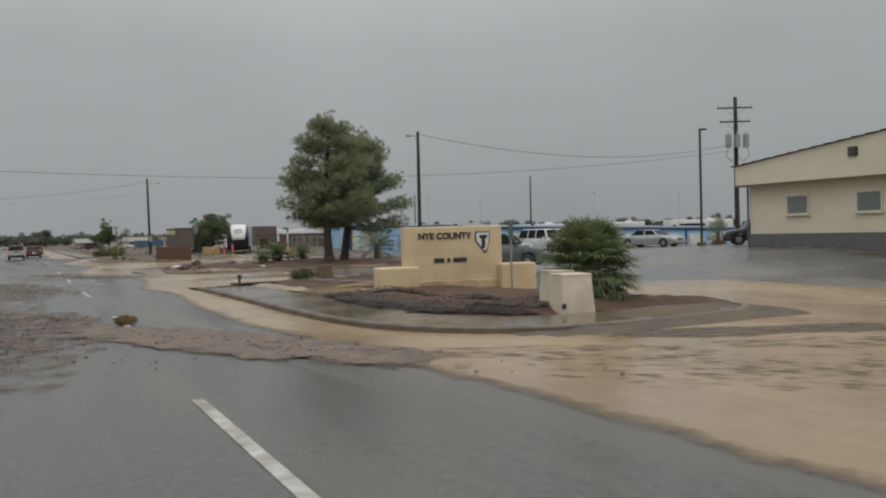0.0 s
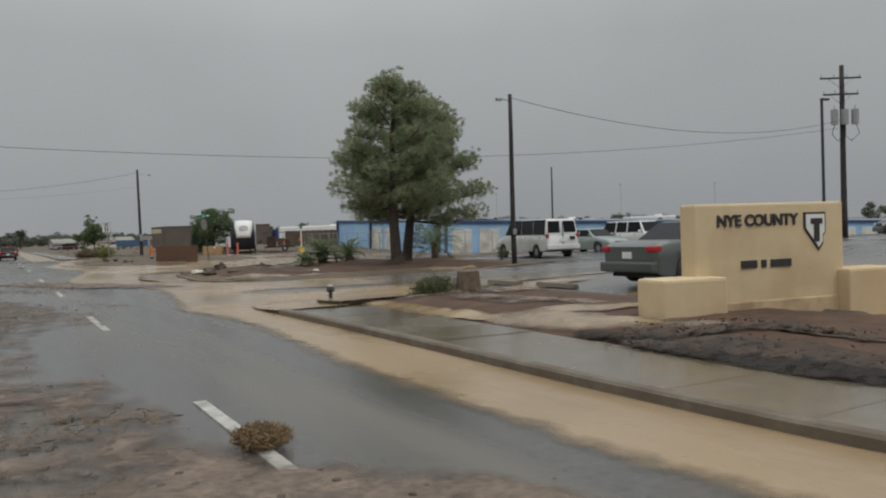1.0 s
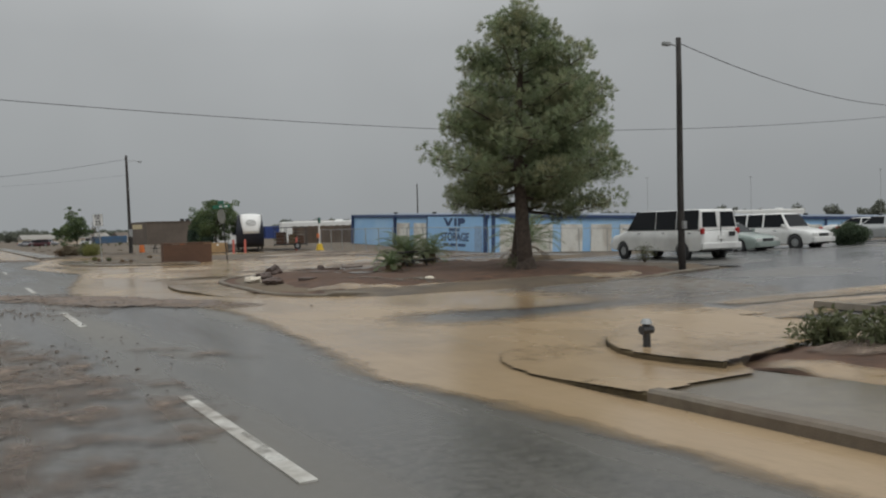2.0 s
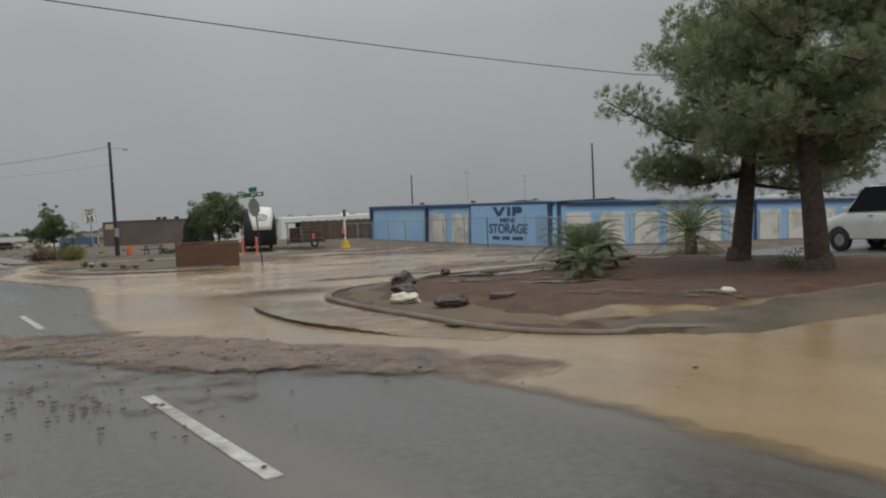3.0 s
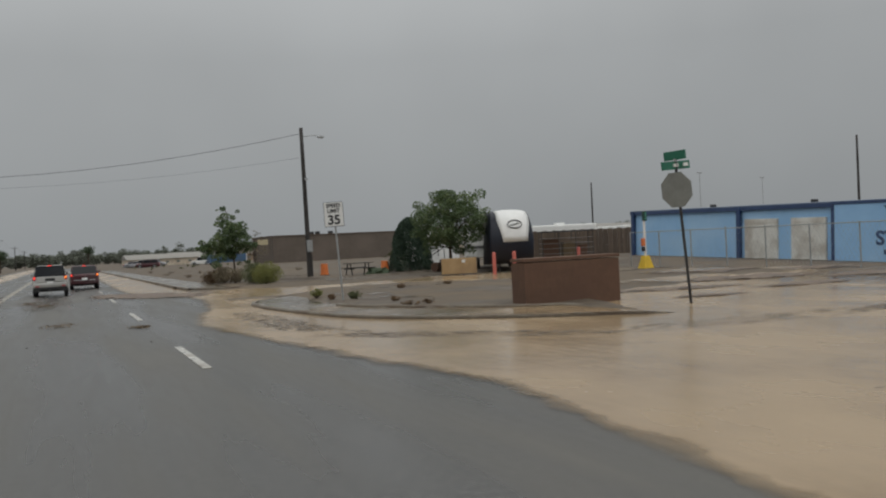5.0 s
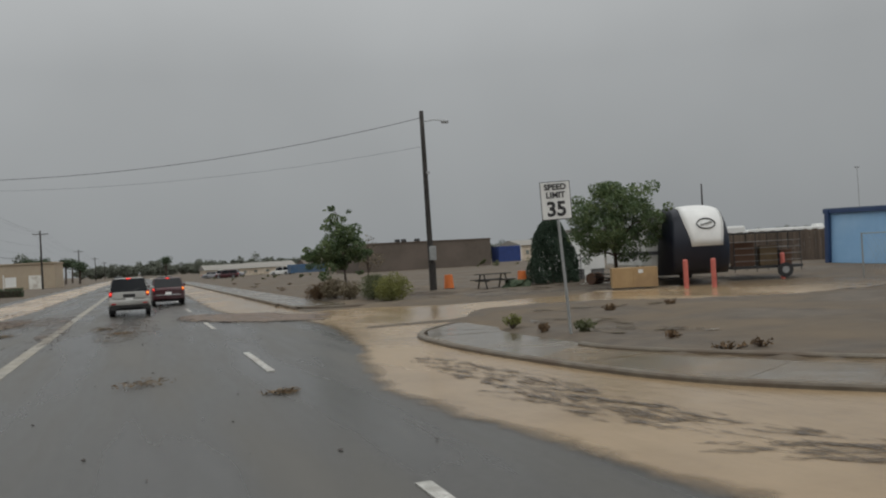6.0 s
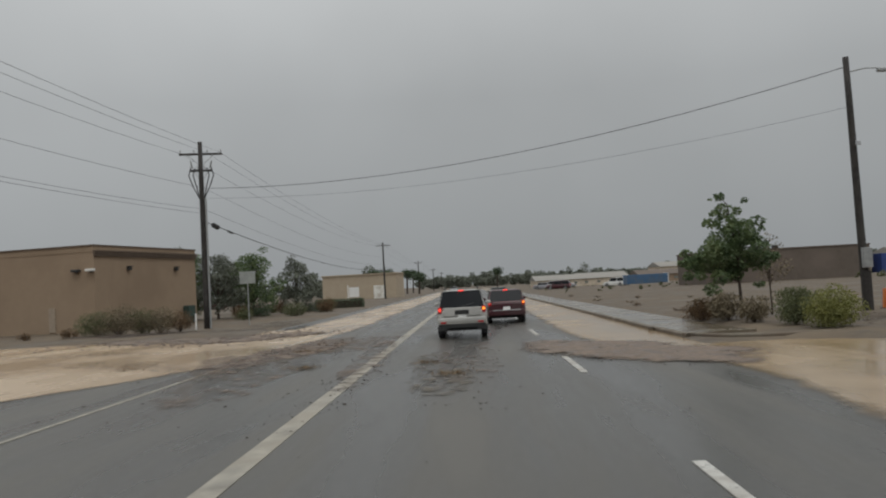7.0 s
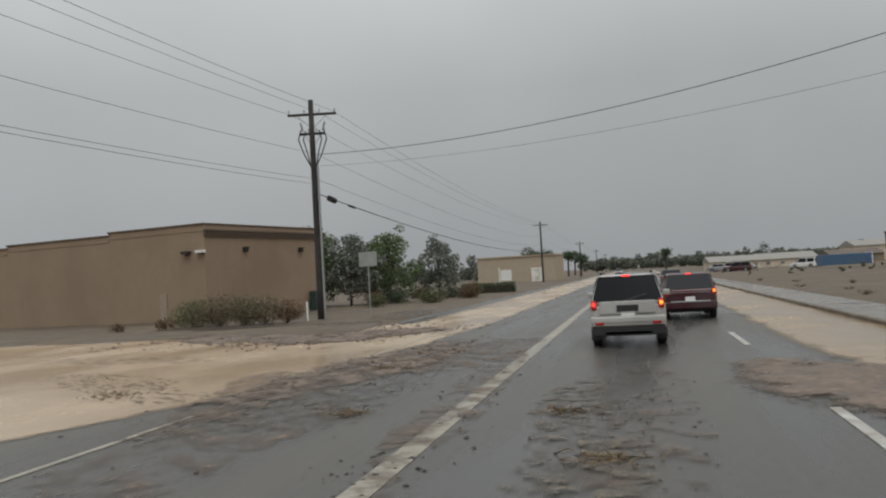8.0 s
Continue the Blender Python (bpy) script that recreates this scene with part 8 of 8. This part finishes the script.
# ---- distance ----
def far_house(x, y, w, d, h, turn, wall, roof, label, n=3):
    hs = thing("house", pose(x, y, -0.1, 0, 0, turn), label, "building", "distant buildings")
    part("wall", boxed((0, d / 2, h / 2), (w, d, h)), wall, hs)
    bm = bmesh.new()
    pr = [(-0.4, h), (d / 2, h + d * 0.14), (d + 0.4, h)]
    a = [bm.verts.new((-w / 2 - 0.3, yy, zz)) for yy, zz in pr]
    b = [bm.verts.new((w / 2 + 0.3, yy, zz)) for yy, zz in pr]
    bm.faces.new(a)
    bm.faces.new(b[::-1])
    for i in range(3):
        bm.faces.new((a[i], b[i], b[(i + 1) % 3], a[(i + 1) % 3]))
    bmesh.ops.recalc_face_normals(bm, faces=bm.faces)
    part("roof", bm, roof, hs)
    for k in range(n):
        wd = part("window", boxed((-w / 2 + (k + 0.5) * w / n, -0.04, h * 0.55), (w / n * 0.3, 0.1, h * 0.3)), wall, hs)
        part("pane", boxed((-w / 2 + (k + 0.5) * w / n, -0.1, h * 0.55), (w / n * 0.26, 0.04, h * 0.26)), WINDOWGLASS, wd)
    return hs


far_house(20.5, 282, 11, 9, 1.9, 5, WHITE_BLOCK, ROOF, "distant cream shop building with a grey roof", 4)
far_house(32.0, 285, 12, 10, 1.9, 5, WHITE_BLOCK, ROOF, "distant pale shop building with a grey roof", 4)
far_house(46.5, 288, 11, 9, 2.0, 5, TAUPE, DARKBLOCK, "distant cream building with a dark roof", 3)
far_house(60, 310, 18, 10, 4.0, 8, WHITE_BLOCK, ROOF, "distant long pale building", 5)
far_house(88, 240, 16, 9, 3.6, 12, WHITE_BLOCK, ROOF, "distant long white building", 5)
far_house(118, 215, 18, 9, 3.6, 20, WHITE, ROOF, "distant long white building", 5)
BLUECAN = mat("container_blue", (0.065, 0.14, 0.25), 0.6, (0.05, 0.11, 0.2), 1.2, stain=(0.09, 0.13, 0.19), sscale=0.8)
DBLUECAN = mat("container_navy", (0.03, 0.06, 0.22), 0.5, None, 2)
for x, y, w, h, mt, lb in ((28.0, 217.5, 6.8, 1.5, BLUECAN, "long blue freight trailer parked far off"), (57.6, 197, 4.2, 2.6, DBLUECAN, "dark blue steel container beside a block building")):
    ct = thing("container", pose(x, y, 0.0, 0, 0, 6), lb, "container", "containers")
    part("body", boxed((0, 0, h / 2 + 0.5), (w, 2.5, h), 0.03), mt, ct)
    for k in range(int(w / 0.6)):
        part("rib", boxed((-w / 2 + 0.3 + 0.6 * k, -1.27, h / 2 + 0.5), (0.12, 0.06, h - 0.2)), mt, ct)
    part("end_frame", boxed((w / 2, 0, h / 2 + 0.5), (0.12, 2.56, h + 0.04)), WHITE, ct)
# white trailers and sheds behind the storage rows
for i, (x, y, w) in enumerate(((78, 119, 11), (92, 114, 8), (41, 127, 11), (58, 146, 10), (68, 142, 11), (104, 108, 12))):
    rv = thing("motorhome", pose(x, y, 0, 0, 0, -14), "white motorhome stored behind the storage rows", "motorhome", "stored motorhomes")
    part("body", boxed((0, 0, 1.75), (w, 2.5, 2.4 + 0.1 * (i % 3)), 0.15), WHITE, rv)
    part("roof_unit", boxed((w * 0.2, 0, 3.1), (0.9, 0.8, 0.3), 0.08), WHITE, rv)
    part("window", boxed((-w * 0.15, -1.27, 2.1), (w * 0.4, 0.04, 0.6)), GLASS, rv)
    for sx in (-1, 1):
        part("wheel", rodded((sx * w * 0.3, -1.05, 0.42), (sx * w * 0.3, -1.27, 0.42), 0.42, 0.42, 14), BLACK, rv)


def woods(name, x0, x1, y0, y1, h, n, seed, label, material):
    """A far belt of trees: many small clumps on stems, in one mesh."""
    rs = rnd(seed)
    cs, rr = [], []
    for _ in range(n):
        x, y, s = x0 + (x1 - x0) * rs.rand(), y0 + (y1 - y0) * rs.rand(), h * rs.uniform(0.55, 1.0)
        for k in range(4):
            cs.append(np.array([x, y, s * 0.55 if h > 2 else ground_z(x, y) + s * 0.2]) + rs.normal(size=3) * s * 0.22)
            rr.append(s * rs.uniform(0.25, 0.4))
    pts = []
    for c, r in zip(cs, rr):
        d = rs.normal(size=(150, 3))
        d /= np.linalg.norm(d, axis=1)[:, None]
        pts.append(c + d * r * rs.uniform(0.4, 1, (150, 1)))
    ob = leaf_mesh(name, np.concatenate(pts), h * 0.11, material, None, rs, 0.8, 0.7)
    return tagged(ob, label, "trees", "", "stuff")


woods("far_woods", 22, 150, 380, 430, 5.2, 420, 1, "dark belt of distant trees on the horizon", HAZED_LEAF)
woods("far_woods", 100, 330, 300, 360, 6.5, 160, 2, "dark belt of distant trees on the horizon", HAZED_LEAF)
woods("far_woods", -160, -24, 300, 400, 6, 70, 3, "dark belt of distant trees on the horizon", HAZED_LEAF)
woods("far_woods", -40, 40, 620, 700, 9, 60, 4, "dark belt of distant trees on the horizon", HAZED_LEAF)
woods("far_woods", 200, 420, 100, 260, 6, 70, 5, "dark belt of distant trees on the horizon", HAZED_LEAF)
woods("far_scrub", 12, 60, 185, 270, 0.6, 60, 9, "low dry scrub over the desert ground", SAGE)
woods("far_scrub", 50, 130, 130, 260, 1.3, 90, 8, "low dry scrub over the desert ground", SAGE)
for i, (x, y, h) in enumerate(((-22, 290, 5.5), (-27, 305, 6), (-20, 330, 6), (-14.5, 300, 4.5), (-21, 370, 6.5), (8.5, 375, 6))):
    tt = thing("palm_tree", pose(x, y, 0), "distant tall palm with a shaggy crown", "palm", "distant palms")
    part("trunk", rodded((0, 0, -0.2), (0.2, 0, h), 0.3, 0.22), BARK, tt)
    rs = rnd(500 + i)
    leaf_mesh("crown", rs.normal(size=(700, 3)) * np.array([0.8, 0.8, 0.55]) + np.array([0.2, 0, h]), 0.9, DARKLEAF, tt, rs, 0.6, 0.25)
for i in range(26):
    rs = rnd(700 + i)
    x, y = (10 + 36 * rs.rand(), 222 + 45 * rs.rand()) if i < 14 else (-70 + 46 * rs.rand(), 175 + 40 * rs.rand())
    vehicle("sedan" if i % 2 else "suv", at(x, y, rs.uniform(0, 360)), "small distant parked car", "car", [paint("fleet_white", (0.74, 0.74, 0.72), 0.0), paint("far_grey", (0.3, 0.3, 0.32), 0.3), paint("dark_red", (0.1, 0.012, 0.018), 0.4)][i % 3],
            4.6, 1.8, 1.5 if i % 2 else 1.75, 1.15, 0.9 if i % 2 else 0, group="distant parked cars") if i < 7 or 14 <= i < 19 else None
